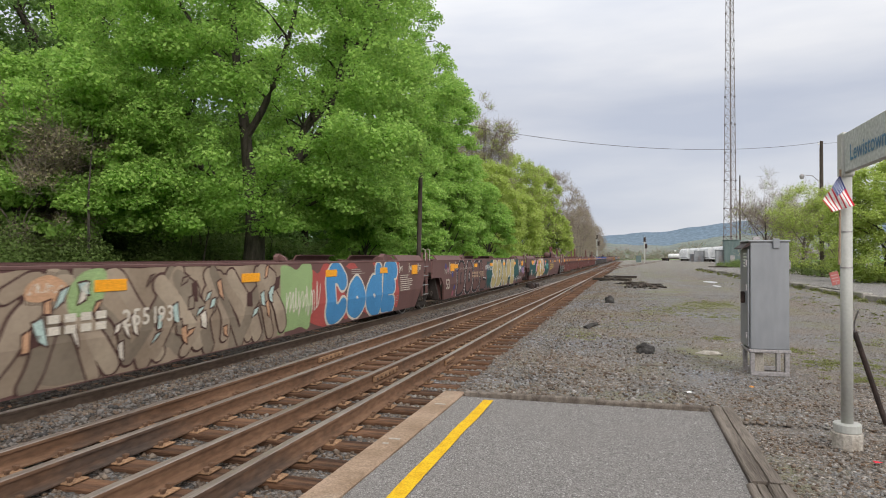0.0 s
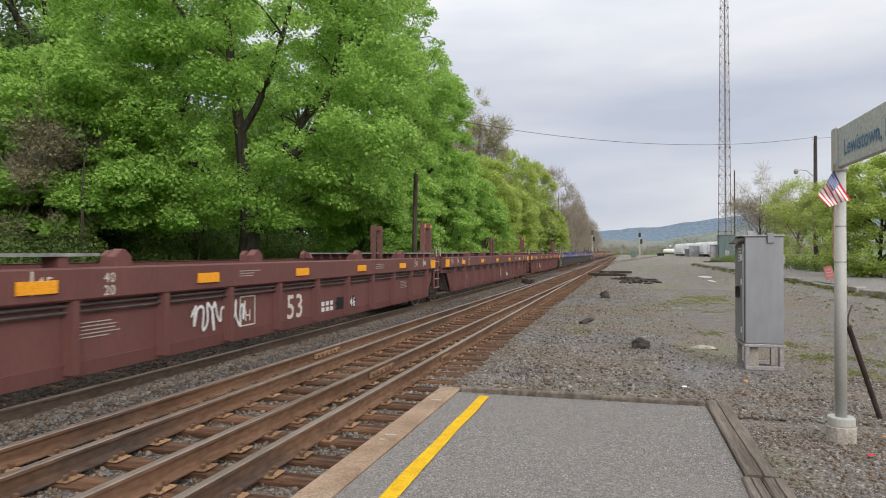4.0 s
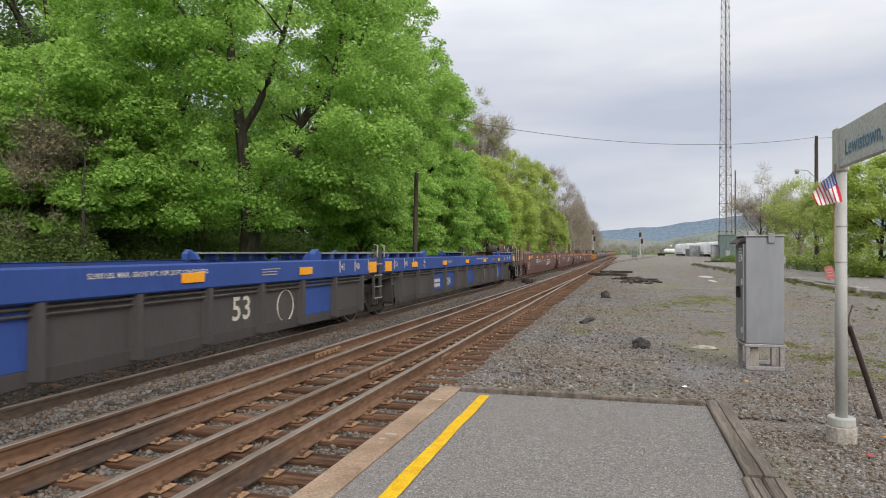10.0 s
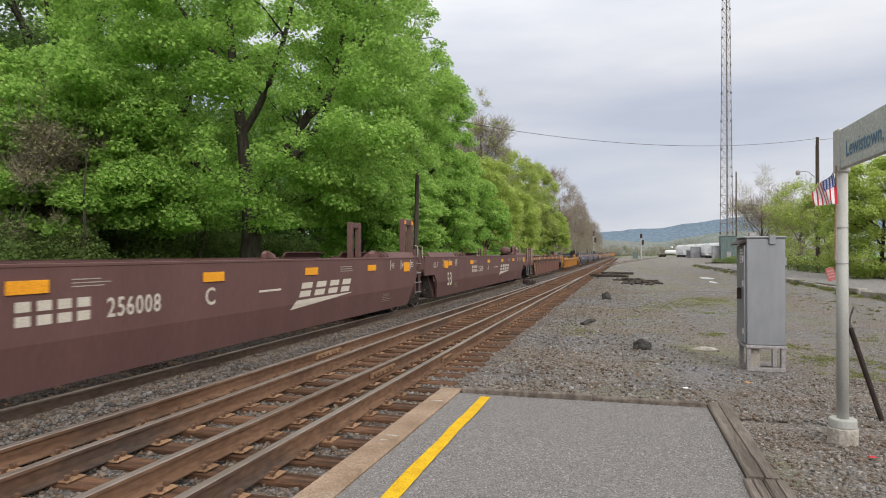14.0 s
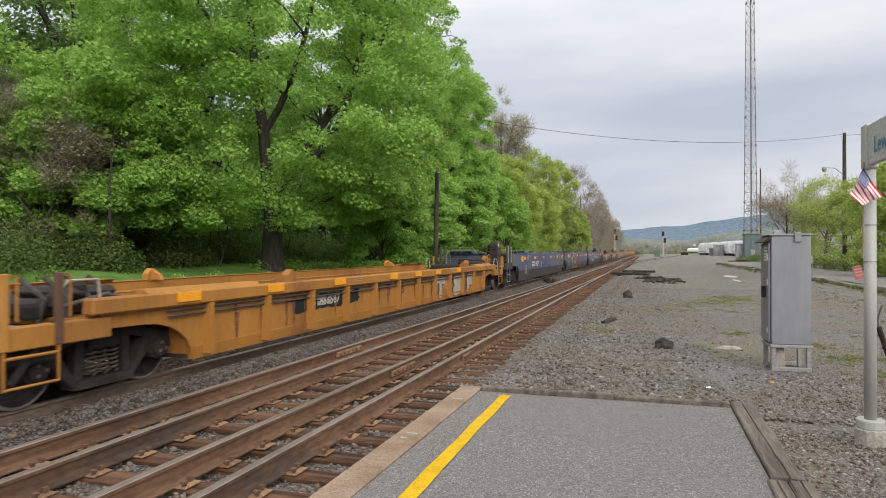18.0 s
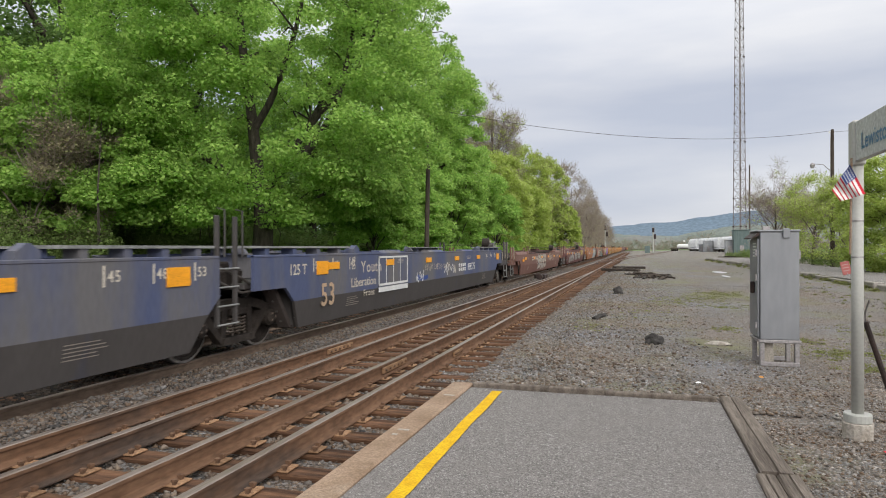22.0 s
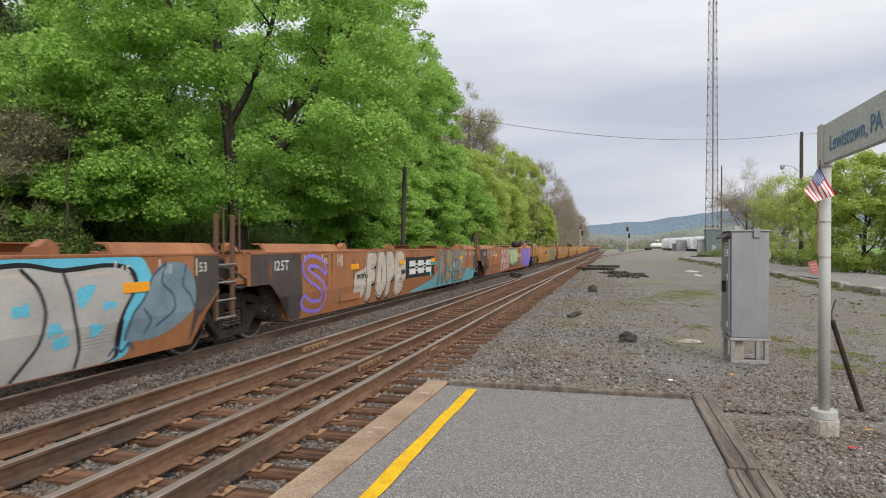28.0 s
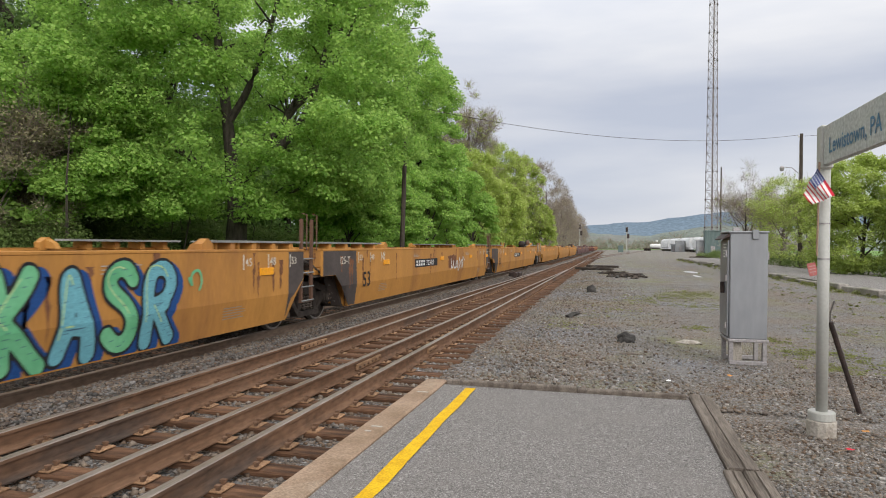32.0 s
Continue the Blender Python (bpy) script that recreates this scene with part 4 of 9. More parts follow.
def stencil(car, s, y, z, h, mat, ribbed=False, wide=1.0, lift=0.0):
    """Readable lettering on the near side, h metres high, from y on."""
    k = h / 0.72
    if len(s) <= 6 and " " not in s:
        # short numbers: a part for each figure
        x = max(skin(z, ribbed), skin(z + h, ribbed)) + lift + (0.005 if z >= KNEE or ribbed else 0.012)
        if ribbed and z < CHORD:
            y = clear_of_ribs(y, 0.62 * k * wide * len(s))
        for ch in s:
            if (ch, mat.name) not in FIGURES:
                FIGURES[(ch, mat.name)] = lettering(ch, mat)
            me = FIGURES[(ch, mat.name)]
            ob = part("figure", me, car)
            ob.matrix_basis = Matrix(((0, 0, k, x), (k * wide, 0, 0, y), (0, k, 0, z), (0, 0, 0, 1)))
            y += k * wide * (max(v.co.x for v in me.vertices) + 0.09)
        return ob
    ob = part("lettering", lettering(s, mat), car)
    if ribbed and z < CHORD:
        y = clear_of_ribs(y, 0.62 * k * wide * len(s))
    x = max(skin(z, ribbed), skin(z + h, ribbed)) + lift + (0.005 if z >= KNEE or ribbed else 0.012)
    ob.matrix_basis = Matrix(((0, 0, k, x), (k * wide, 0, 0, y), (0, k, 0, z), (0, 0, 0, 1)))
    return ob


def bars(car, y, z, w, h, mat, rows=3, ribbed=False, name="stencil_lines", gaps=True, seed=0):
    """Writing that is too small to read, as rows of plain bars."""
    rnd = random.Random(seed + int(y * 100))
    rh = h / rows
    if ribbed and z < CHORD:
        y = clear_of_ribs(y, w)
    for r in range(rows):
        zz = z + r * rh
        ln = w * rnd.uniform(0.6, 1)
        sh = Shape()
        sh.add([(skin(zz, ribbed) + 0.006, y, zz + rh * 0.3), (skin(zz, ribbed) + 0.006, y + ln, zz + rh * 0.3), (skin(zz + rh, ribbed) + 0.006, y + ln, zz + rh * 0.62), (skin(zz + rh, ribbed) + 0.006, y, zz + rh * 0.62)], [(0, 1, 2, 3)], mat)
        part("stencil_line", mesh_np("stencil_line", sh.v, sh.f, sh.mats, sh.i), car)


def mark_bars(car, y, z, n, h, pitch, mat, ribbed=False, lean=0.0, lift=0.006):
    """A company's initials as plain upright bars."""
    sh = Shape()
    if ribbed and z < CHORD:
        y = clear_of_ribs(y, n * pitch)
    for k in range(n):
        y0 = y + k * pitch
        for u0, u1 in ((0.0, 0.42), (0.58, 1.0)):
            a, b = z + h * u0, z + h * u1
            sh.add([(skin(a, ribbed) + lift, y0 + lean * u0, a), (skin(a, ribbed) + lift, y0 + pitch * 0.70 + lean * u0, a), (skin(b, ribbed) + lift, y0 + pitch * 0.70 + lean * u1, b), (skin(b, ribbed) + lift, y0 + lean * u1, b)], [(0, 1, 2, 3)], mat)
    part("owner_mark", mesh_np("owner_mark", sh.v, sh.f, sh.mats, sh.i), car)


def emblem(car, y, mat):
    """The railway's emblem as plain slanted shapes over a long wedge."""
    mark_bars(car, y + 0.28, 0.85, 4, 0.25, 0.57, mat, lean=0.13)
    sh = Shape()
    sh.add([(HW + 0.006, y + 0.10, KNEE), (HW + 0.006, y + 1.45, KNEE), (HW + 0.006, y + 2.5, 0.805), (HW + 0.006, y + 2.5, 0.82), (HW + 0.006, y + 0.2, 0.80)], [(0, 1, 2, 3, 4)], mat)
    sh.add([(skin(0.65, False) + 0.006, y, 0.65), (HW + 0.006, y + 1.45, KNEE), (HW + 0.006, y + 0.10, KNEE)], [(0, 1, 2)], mat)
    part("emblem_wedge", mesh_np("emblem_wedge", sh.v, sh.f, sh.mats, sh.i), car)


def streaks(car, s0, s1, n, mat, seed, ribbed=False):
    """Ragged runs of rust down the side."""
    rnd = random.Random(seed)
    for _ in range(n):
        y, w = rnd.uniform(s0, s1), rnd.uniform(0.03, 0.12)
        z1 = (CHORD if ribbed else TOP) - rnd.uniform(0.02, 0.25)
        cols, v = 9, []
        z0 = max(FOOT + 0.05, z1 - rnd.uniform(0.15, 0.75))
        for k in range(cols + 1):
            z = z1 + (z0 - z1) * k / cols
            e = w * (1 - 0.8 * k / cols) * (0.6 + 0.8 * noise.noise((y, k * 0.9, seed)))
            c = y + 0.03 * noise.noise((y * 3, k * 0.5, seed))
            v += [(skin(z, ribbed) + 0.0035, c - e, z), (skin(z, ribbed) + 0.0035, c + e, z)]
        part("rust_streak", mesh_np("rust_streak", v, [(2 * k, 2 * k + 1, 2 * k + 3, 2 * k + 2) for k in range(cols)], mat), car)


P_RUST = varied("rust_run", (0.13, 0.055, 0.03), (0.20, 0.09, 0.045), 4, 30, rough=0.85, bump=0.1)
P_SOOT = varied("sooty_paint", (0.055, 0.045, 0.042), (0.085, 0.07, 0.064), 2, 20, rough=0.75, bump=0.05, grain=0.1)
P_GREENM = varied("green_spray", (0.10, 0.34, 0.17), (0.17, 0.46, 0.25), 2, 20, rough=0.7, bump=0.02, grain=0.07)


def dark_ends(car, joints, s0):
    """The sooty black plates on both sides of each joint."""
    for J in joints:
        y = J - s0
        blob(car, [(y - 1.62, FOOT + 0.03), (y - 1.5, KNEE - 0.1), (y - 1.052, 0.98), (y - 1.052, TOP - 0.035), (y - 1.62, TOP - 0.035)], P_SOOT, 0.002, "sooty black end plate", False, "end_plate")
        blob(car, [(y - 0.2, 0.985), (y + 0.71, 0.985), (y + 0.98, KNEE), (y + 1.26, FOOT + 0.01), (y + 1.62, FOOT + 0.01), (y + 1.5, TOP - 0.035), (y - 0.2, TOP - 0.035)], P_SOOT, 0.002, "sooty black end plate", False, "end_plate")


PATCH_MESH = {}


def patch(car, y, z, w, h, ribbed=False, mat=None):
    """A stuck-on plate such as a reflector."""
    mat = mat or P_REFL
    key = (w, h, mat.name)
    if key not in PATCH_MESH:
        PATCH_MESH[key] = Shape().box(-0.001, 0.021, 0, w, 0, h, mat, 0.002).mesh("reflector")
    ob = part("reflector", PATCH_MESH[key], car, "orange reflective strip" if mat is P_REFL else "placard")
    ob.location = (skin(z, ribbed), y, z)


def wheelset_mesh(r):
    s = Shape()
    for sx in (-1, 1):
        prof = [(0.10, -0.09), (0.13, -0.085), (r * 0.55, -0.02), (r * 0.84, -0.03), (r * 0.86, -0.065), (r, -0.062), (r * 1.005, 0.035), (r * 1.06, 0.045), (r * 1.06, 0.07), (r * 0.88, 0.072), (r * 0.84, 0.03), (r * 0.5, 0.03), (0.1, 0.07)]
        prof = [(a, -sx * b) for a, b in prof]
        s.lathe(prof, "x", (sx * 0.755, 0, 0), P_GRIME, 26)
        s.lathe([(r + 0.002, -sx * -0.060), (r + 0.006, -sx * 0.034)], "x", (sx * 0.755, 0, 0), P_WHEEL, 26, False)
        s.lathe([(r + 0.003, sx * 0.064), (r * 0.93, sx * 0.068)], "x", (sx * 0.755, 0, 0), P_WHEEL, 26, False)
    s.lathe([(0.085, -0.95), (0.085, 0.95)], "x", (0, 0, 0), P_GRIME, 12)
    for sx in (-1, 1):
        s.lathe([(0.07, 0.0), (0.12, 0.01), (0.12, 0.16), (0.05, 0.19)], "x", (sx * 0.95 if sx > 0 else -1.14, 0, 0), P_GRIME, 12)
        for k in range(3):
            a = 2.1 * k
            s.box(sx * 1.12 - 0.02, sx * 1.12 + 0.02, 0.06 * math.cos(a) - 0.018, 0.06 * math.cos(a) + 0.018, 0.06 * math.sin(a) - 0.018, 0.06 * math.sin(a) + 0.018, P_RAILBOLT)
    return s.mesh("wheelset", smooth=False)


P_RAILBOLT = varied("axle_cap_bolts", (0.10, 0.075, 0.06), (0.16, 0.12, 0.1), 3, 25, rough=0.7)


def spring_mesh():
    s = Shape()
    s.tube([(0.056 * math.cos(0.785 * k), 0.056 * math.sin(0.785 * k), -0.135 + 0.27 * k / 44) for k in range(45)], 0.014, P_SPRING, 5)
    return s.mesh("spring")


P_SPRING = varied("spring_steel", (0.055, 0.043, 0.036), (0.10, 0.08, 0.065), 3, 25, rough=0.6, bump=0.1)


def frame_mesh(wb, rw):
    """A cast side frame: two pedestals, a truss with two windows and a spring seat."""
    s = Shape()
    h, za = wb / 2, rw
    outer = [(-h - 0.24, za + 0.05), (-h - 0.18, za + 0.20), (-h + 0.12, za + 0.25), (-0.35, za + 0.37), (0.35, za + 0.37), (h - 0.12, za + 0.25), (h + 0.18, za + 0.20), (h + 0.24, za + 0.05)]
    s.prism(outer + [(h + 0.2, za - 0.02), (h - 0.1, za + 0.11), (0.36, za + 0.22), (-0.36, za + 0.22), (-h + 0.1, za + 0.11), (-h - 0.2, za - 0.02)], "x", -0.07, 0.07, P_GRIME)
    for sg in (-1, 1):
        s.prism([(sg * (h - 0.02), za + 0.16), (sg * (h - 0.22), za + 0.18), (sg * 0.36, za - 0.24), (sg * 0.40, za - 0.30)], "x", -0.065, 0.065, P_GRIME)
        s.prism([(sg * 0.25, za + 0.24), (sg * 0.38, za + 0.24), (sg * 0.40, za - 0.22), (sg * 0.29, za - 0.22)], "x", -0.06, 0.06, P_GRIME)
        s.lathe([(0.15, -0.06), (0.15, 0.07)], "x", (0, sg * h, za), P_GRIME, 14)
    s.prism([(-0.42, za - 0.30), (0.42, za - 0.30), (0.38, za - 0.20), (-0.38, za - 0.20)], "x", -0.11, 0.11, P_GRIME)
    s.box(-0.06, 0.10, -0.22, 0.22, za + 0.11, za + 0.23, P_GRIME, 0.02)
    return s.mesh("side_frame")


BIG, SMALL = 0.483, 0.419
GEAR = {}
for rw, wb in ((BIG, 1.83), (SMALL, 1.73)):
    GEAR[rw] = (wheelset_mesh(rw), frame_mesh(wb, rw), spring_mesh(), Shape().box(-0.95, 0.95, -0.2, 0.2, rw + 0.0, rw + 0.24, P_GRIME, 0.03).mesh("bolster"), wb)
turning = []   # wheelsets with their radius and their train position


def truck(car, y, rw, s0):
    ws, fr, sp, bo, wb = GEAR[rw]
    t = part("truck", bo, car, "grimy cast-steel truck")
    t.location = (0, y, 0)
    for sx in (-1, 1):
        part("side_frame", fr, t).location = (sx * 1.0, 0, 0)
        for dy in (-0.16, 0.0, 0.16):
            part("spring", sp, t).location = (sx * 1.02, dy, rw - 0.04)
    for sy in (-1, 1):
        w = part("wheelset", ws, t, "steel wheels with bright treads")
        w.location = (0, sy * wb / 2, rw)
        turning.append((w, sy * wb / 2, rw, s0 + y + sy * wb / 2))


def side_panels(car, y0, y1, cut0, cut1, style, m_top, m_side, floor_mat, arch=False):
    """Both long sides of one well from y0 to y1; the foot of the well runs from cut0 to cut1."""
    hip = CHORD - 0.16 if style == "ribbed" else 0.98
    def toe(c, k):
        """The end of the well between the hip and the foot."""
        if style == "boxed":
            return [(c, CHORD), (c, FOOT - 0.02)]
        if arch:
            return [(c + k * (-0.85 + 0.85 * math.sin(math.pi * q / 12)), FOOT - 0.02 + (hip - FOOT) * math.cos(math.pi * q / 12)) for q in range(7)]
        return [(c - k * 0.58, hip), (c, FOOT - 0.02)]
    for sx in (1, -1):
        s = Shape()
        if style != "smooth":
            # top chord, a deep box standing proud
            s.box(sx * (HW - 0.16), sx * HW, y0, y1, CHORD, TOP, m_top, 0.02)
            if arch:
                s.prism([(sx * HW, TOP - 0.02), (sx * (HW - 0.16), TOP - 0.02), (sx * (HW - 0.26), TOP + 0.05), (sx * (HW - 0.10), TOP + 0.05)], "y", cut0 - 0.9, cut0 + 1.4, m_top)
                s.prism([(sx * HW, TOP - 0.02), (sx * (HW - 0.16), TOP - 0.02), (sx * (HW - 0.26), TOP + 0.05), (sx * (HW - 0.10), TOP + 0.05)], "y", cut1 - 1.4, cut1 + 0.9, m_top)
            x0, x1 = sx * (HW - 0.165), sx * (HW - 0.125)
            low = toe(cut0, 1) + list(reversed(toe(cut1, -1)))
            if style == "boxed":
                s.prism(low, "x", x0, x1, m_side)
            else:
                s.prism([(y0, CHORD + 0.005), (y0, hip)] + low + [(y1, hip), (y1, CHORD + 0.005)], "x", x0, x1, m_side)
            s.prism([(sx * (HW - 0.30), FOOT - 0.03), (sx * (HW - 0.125), FOOT - 0.03), (sx * (HW - 0.10), FOOT + 0.13), (sx * (HW - 0.13), FOOT + 0.135), (sx * (HW - 0.30), FOOT + 0.05)], "y", cut0, cut1, m_side)
        else:
            s.prism([(y0, TOP), (y0, hip), (cut0 - 0.55, hip), (cut0 - 0.28, KNEE), (cut1 + 0.28, KNEE), (cut1 + 0.55, hip), (y1, hip), (y1, TOP)], "x", sx * HW, sx * (HW - 0.05), m_top)
            a, b = sx * HW, sx * (HW - KINK)
            s.add([(a, cut0 - 0.28, KNEE), (a, cut1 + 0.28, KNEE), (b, cut1, FOOT), (b, cut0, FOOT), (a - sx * 0.05, cut0 - 0.28, KNEE), (a - sx * 0.05, cut1 + 0.28, KNEE), (b - sx * 0.05, cut1, FOOT), (b - sx * 0.05, cut0, FOOT)],
                  [(0, 1, 2, 3), (4, 7, 6, 5), (2, 6, 7, 3), (0, 3, 7, 4), (1, 5, 6, 2)], m_side)
            s.box(sx * (HW - 0.12), sx * (HW + 0.008), y0, y1, TOP - 0.03, TOP + 0.012, m_top, 0.008)
        part("side_wall", s, car, "long steel side of the well")
    # the floor of a well is open between its cross beams
    for k in range(11):
        yy = cut0 + 0.2 + (cut1 - cut0 - 0.4) * k / 10
        wide = 0.42 if k in (0, 5, 10) else 0.14
        part("cross_beam", Shape().box(-HW + 0.2, HW - 0.2, yy - wide / 2, yy + wide / 2, FOOT - 0.02, FOOT + 0.10, floor_mat), car)
    for yy, k in ((cut0, 1), (cut1, -1)):
        s = Shape().prism([(yy, FOOT), (yy + k * 0.06, FOOT), (yy + k * 0.06 - k * 0.2, CHORD), (yy - k * 0.2, CHORD)], "x", -HW + 0.18, HW - 0.18, m_side)
        part("bulkhead", s, car)


def pentagon(car, y, sx, m, w=0.2, h=0.26):
    s = Shape().prism([(y - w, TOP - 0.03), (y + w, TOP - 0.03), (y + w, TOP + h * 0.55), (y + w * 0.15, TOP + h), (y - w * 0.15, TOP + h), (y - w, TOP + h * 0.55)], "x", sx * (HW - 0.05), sx * (HW - 0.17), m)
    s.prism([(sx * (HW - 0.16), TOP), (sx * (HW - 0.36), TOP), (sx * (HW - 0.30), TOP + h * 0.5), (sx * (HW - 0.16), TOP + h * 0.9)], "y", y - 0.05, y + 0.05, m)
    part("container_guide", s, car, "pointed container guide")


def well(car, a, b, ka, kb, style, m_top, m_side, s0, walk_grates=False, guards=True, detail=True, posts=0, reflect=True, raised=None, arch=False, lips=False, strips=None):
    """One well of a car, between a and b; ka, kb: J an articulated joint, C a coupler end."""
    boxed = style == "boxed"
    y0, y1 = a + ({"smooth": -0.22, "boxed": -0.5, "ribbed": 0.05}[style] if ka == "J" else 1.45), b - ((0.95 if boxed else 1.05) if kb == "J" else 1.84)
    cut0, cut1 = a + ((0.6 if boxed else 1.25) if ka == "J" else 3.15), b - ((1.5 if boxed else 1.57) if kb == "J" else 3.3)
    side_panels(car, y0, y1, cut0, cut1, style, m_top, m_side, P_GRIME, arch)
    deck = raised or m_side
    dz = min(1.02, CHORD - 0.12)
    # end platforms over the trucks
    for lo, hi, k in ((y0, cut0 - 0.2, ka), (cut1 + 0.2, y1, kb)):
        s = Shape().box(-HW + 0.17, HW - 0.17, lo, hi, dz, dz + 0.09, deck, 0.01)
        s.box(-0.28, 0.28, lo - 0.3, hi, dz - 0.28, dz + 0.03, deck, 0.02)
        part("end_platform", s, car, "steel end platform over the truck")
    rb = style != "smooth"
    if rb:
        n = max(8, int((cut1 - cut0) / 1.38) + 1)
        rib = Shape().prism([(-0.07, 0), (0.07, 0), (0.045, 0.115), (-0.045, 0.115)], "z", FOOT + 0.02, CHORD + 0.005, m_side)
        me = rib.mesh("rib")
        for k in range(n):
            yy = cut0 + 0.25 + (cut1 - cut0 - 0.5) * k / (n - 1)
            RIBS.append(yy)
            for sx in (1, -1):
                o = part("rib", me, car)
                o.matrix_basis = pose(sx * (HW - 0.126), yy, 0, 0, 0, -90 * sx)
        for zz in (CHORD - 0.05, CHORD - 0.12):
            s = Shape().tube([(HW - 0.075, cut0 - 0.5, zz), (HW - 0.075, cut1 + 0.1, zz)], 0.017, P_PIPE, 6)
            part("air_pipe", s, car)
    # raised guards or walkways along the top near both ends
    for lo, hi in ((y0 + 0.05, cut0 + 2.0), (cut1 - 2.0, y1 - 0.05)):
        for sx in (1, -1):
            if walk_grates:
                s = Shape().box(sx * (HW - 0.42), sx * (HW - 0.04), lo - 0.1, hi, TOP + 0.115, TOP + 0.15, P_GRATE)
                part("walkway", s, car, "galvanised walkway grating on brackets")
                for q in range(4):
                    yy = lo + (hi - lo) * (q + 0.5) / 4
                    s = Shape().box(sx * (HW - 0.3), sx * (HW - 0.06), yy - 0.06, yy + 0.06, TOP - 0.02, TOP + 0.12, m_top, 0.01)
                    part("walkway_bracket", s, car)
            elif guards:
                s = Shape().prism([(sx * (HW - 0.02), TOP), (sx * (HW - 0.07), TOP), (sx * (HW - 0.16), TOP + 0.115), (sx * (HW - 0.30), TOP + 0.13), (sx * (HW - 0.30), TOP + 0.145), (sx * (HW - 0.12), TOP + 0.135)], "y", lo + 0.5, hi, m_top)
                part("top_guard", s, car, "sloping guard plate along the top")
    for yy in (cut0 + 2.35, cut1 - 2.35) + ((cut0 + 5.2, cut1 - 5.2) if style == "ribbed" and not arch else ()):
        for sx in (1, -1):
            pentagon(car, yy, sx, m_top, 0.13, 0.2 if rb else 0.17)
    if lips:
        # low lips along the middle of the top
        for k in range(3):
            for sx in (1, -1):
                yy = cut0 + 3.6 + (cut1 - cut0 - 8.4) * k / 2
                s = Shape().prism([(sx * (HW - 0.01), TOP), (sx * (HW - 0.08), TOP + 0.055), (sx * (HW - 0.26), TOP + 0.06), (sx * (HW - 0.26), TOP)], "y", yy, yy + 1.35, m_top)
                part("top_lip", s, car, "low folded lip along the top")
    if strips is not None:
        for yy, zz in strips:
            if a < yy < b:
                patch(car, yy, zz, 0.43, 0.12, rb)
    elif reflect:
        zz = CHORD + (TOP - CHORD) * 0.28 if rb else TOP - 0.28
        for k in range(5):
            patch(car, cut0 + 0.6 + (cut1 - cut0 - 1.0) * (k + 0.12) / 5, zz, 0.46, 0.13, rb)
    if strips is None and detail and not arch:
        zz = CHORD + 0.04 if rb else TOP - 0.36
        for yy in (y0 + (0.04 if rb else 1.98), y1 - (0.52 if rb else 1.05)):
            patch(car, yy, zz, 0.42, min(0.24, TOP - CHORD - 0.08), rb)
    if detail:
        # stencilled data near both ends
        for yy in (cut0 + 0.9, cut1 - 2.9):
            if style != "boxed" and not arch:
                bars(car, yy + 0.9, FOOT + (0.36 if rb else 0.2), 0.62, 0.2, P_DIMTXT, 5, rb, seed=int(yy))
        z = CHORD + (TOP - CHORD) * 0.40 if rb else TOP - 0.25
        h = min(0.13, (TOP - CHORD) * 0.45)
        for k, w in enumerate(("53", "48", "45") if not arch else ()):
            for yy in (cut0 + (0.45 if style == "smooth" else -0.35) + 0.75 * k, cut1 + 0.05 - 0.75 * k):
                stencil(car, w, yy, z, h, P_CREAM, rb)
                part("marker_line", Shape().box(0, 0.005, 0, 0.025, 0, h * 1.8, P_CREAM), car).location = (skin(z, rb), yy - 0.06, z - h * 0.4)
        if TOP - CHORD > 0.3:
            stencil(car, "40", cut0 + 2.0, TOP - 0.17, 0.11, P_CREAM, rb)
            stencil(car, "20", cut0 + 2.0, TOP - 0.31, 0.11, P_CREAM, rb)
        bars(car, cut0 + 4.6, z, 0.6, 0.11, P_DIMTXT, 3, rb, seed=3)
        bars(car, cut1 - 4.4, z - 0.02, 0.7, 0.13, P_DIMTXT, 3, rb, seed=4)


def portal(car, x, y, m, top=2.55, half=0.30):
    """A narrow upright frame of two posts beside the end of a well, marked in orange."""
    s = Shape()
    for dy in (-half, half):
        s.box(x - 0.07, x + 0.07, y + dy - 0.09, y + dy + 0.09, 1.05, top, m, 0.012)
        s.box(x + (0.07 if x > 0 else -0.075), x + (0.075 if x > 0 else -0.07), y + dy - 0.06, y + dy + 0.06, top - 0.13, top - 0.03, P_REFL)
    s.box(x - 0.06, x + 0.06, y - half + 0.05, y + half - 0.05, top - 0.16, top - 0.005, m, 0.01)
    for zz in (1.35, 1.7, 2.05):
        for dy in (-half, half):
            s.box(x + 0.071, x + 0.074, y + dy - 0.035, y + dy + 0.035, zz, zz + 0.16, P_SOOT)
    part("portal_frame", s, car, "narrow portal frame with orange marks")


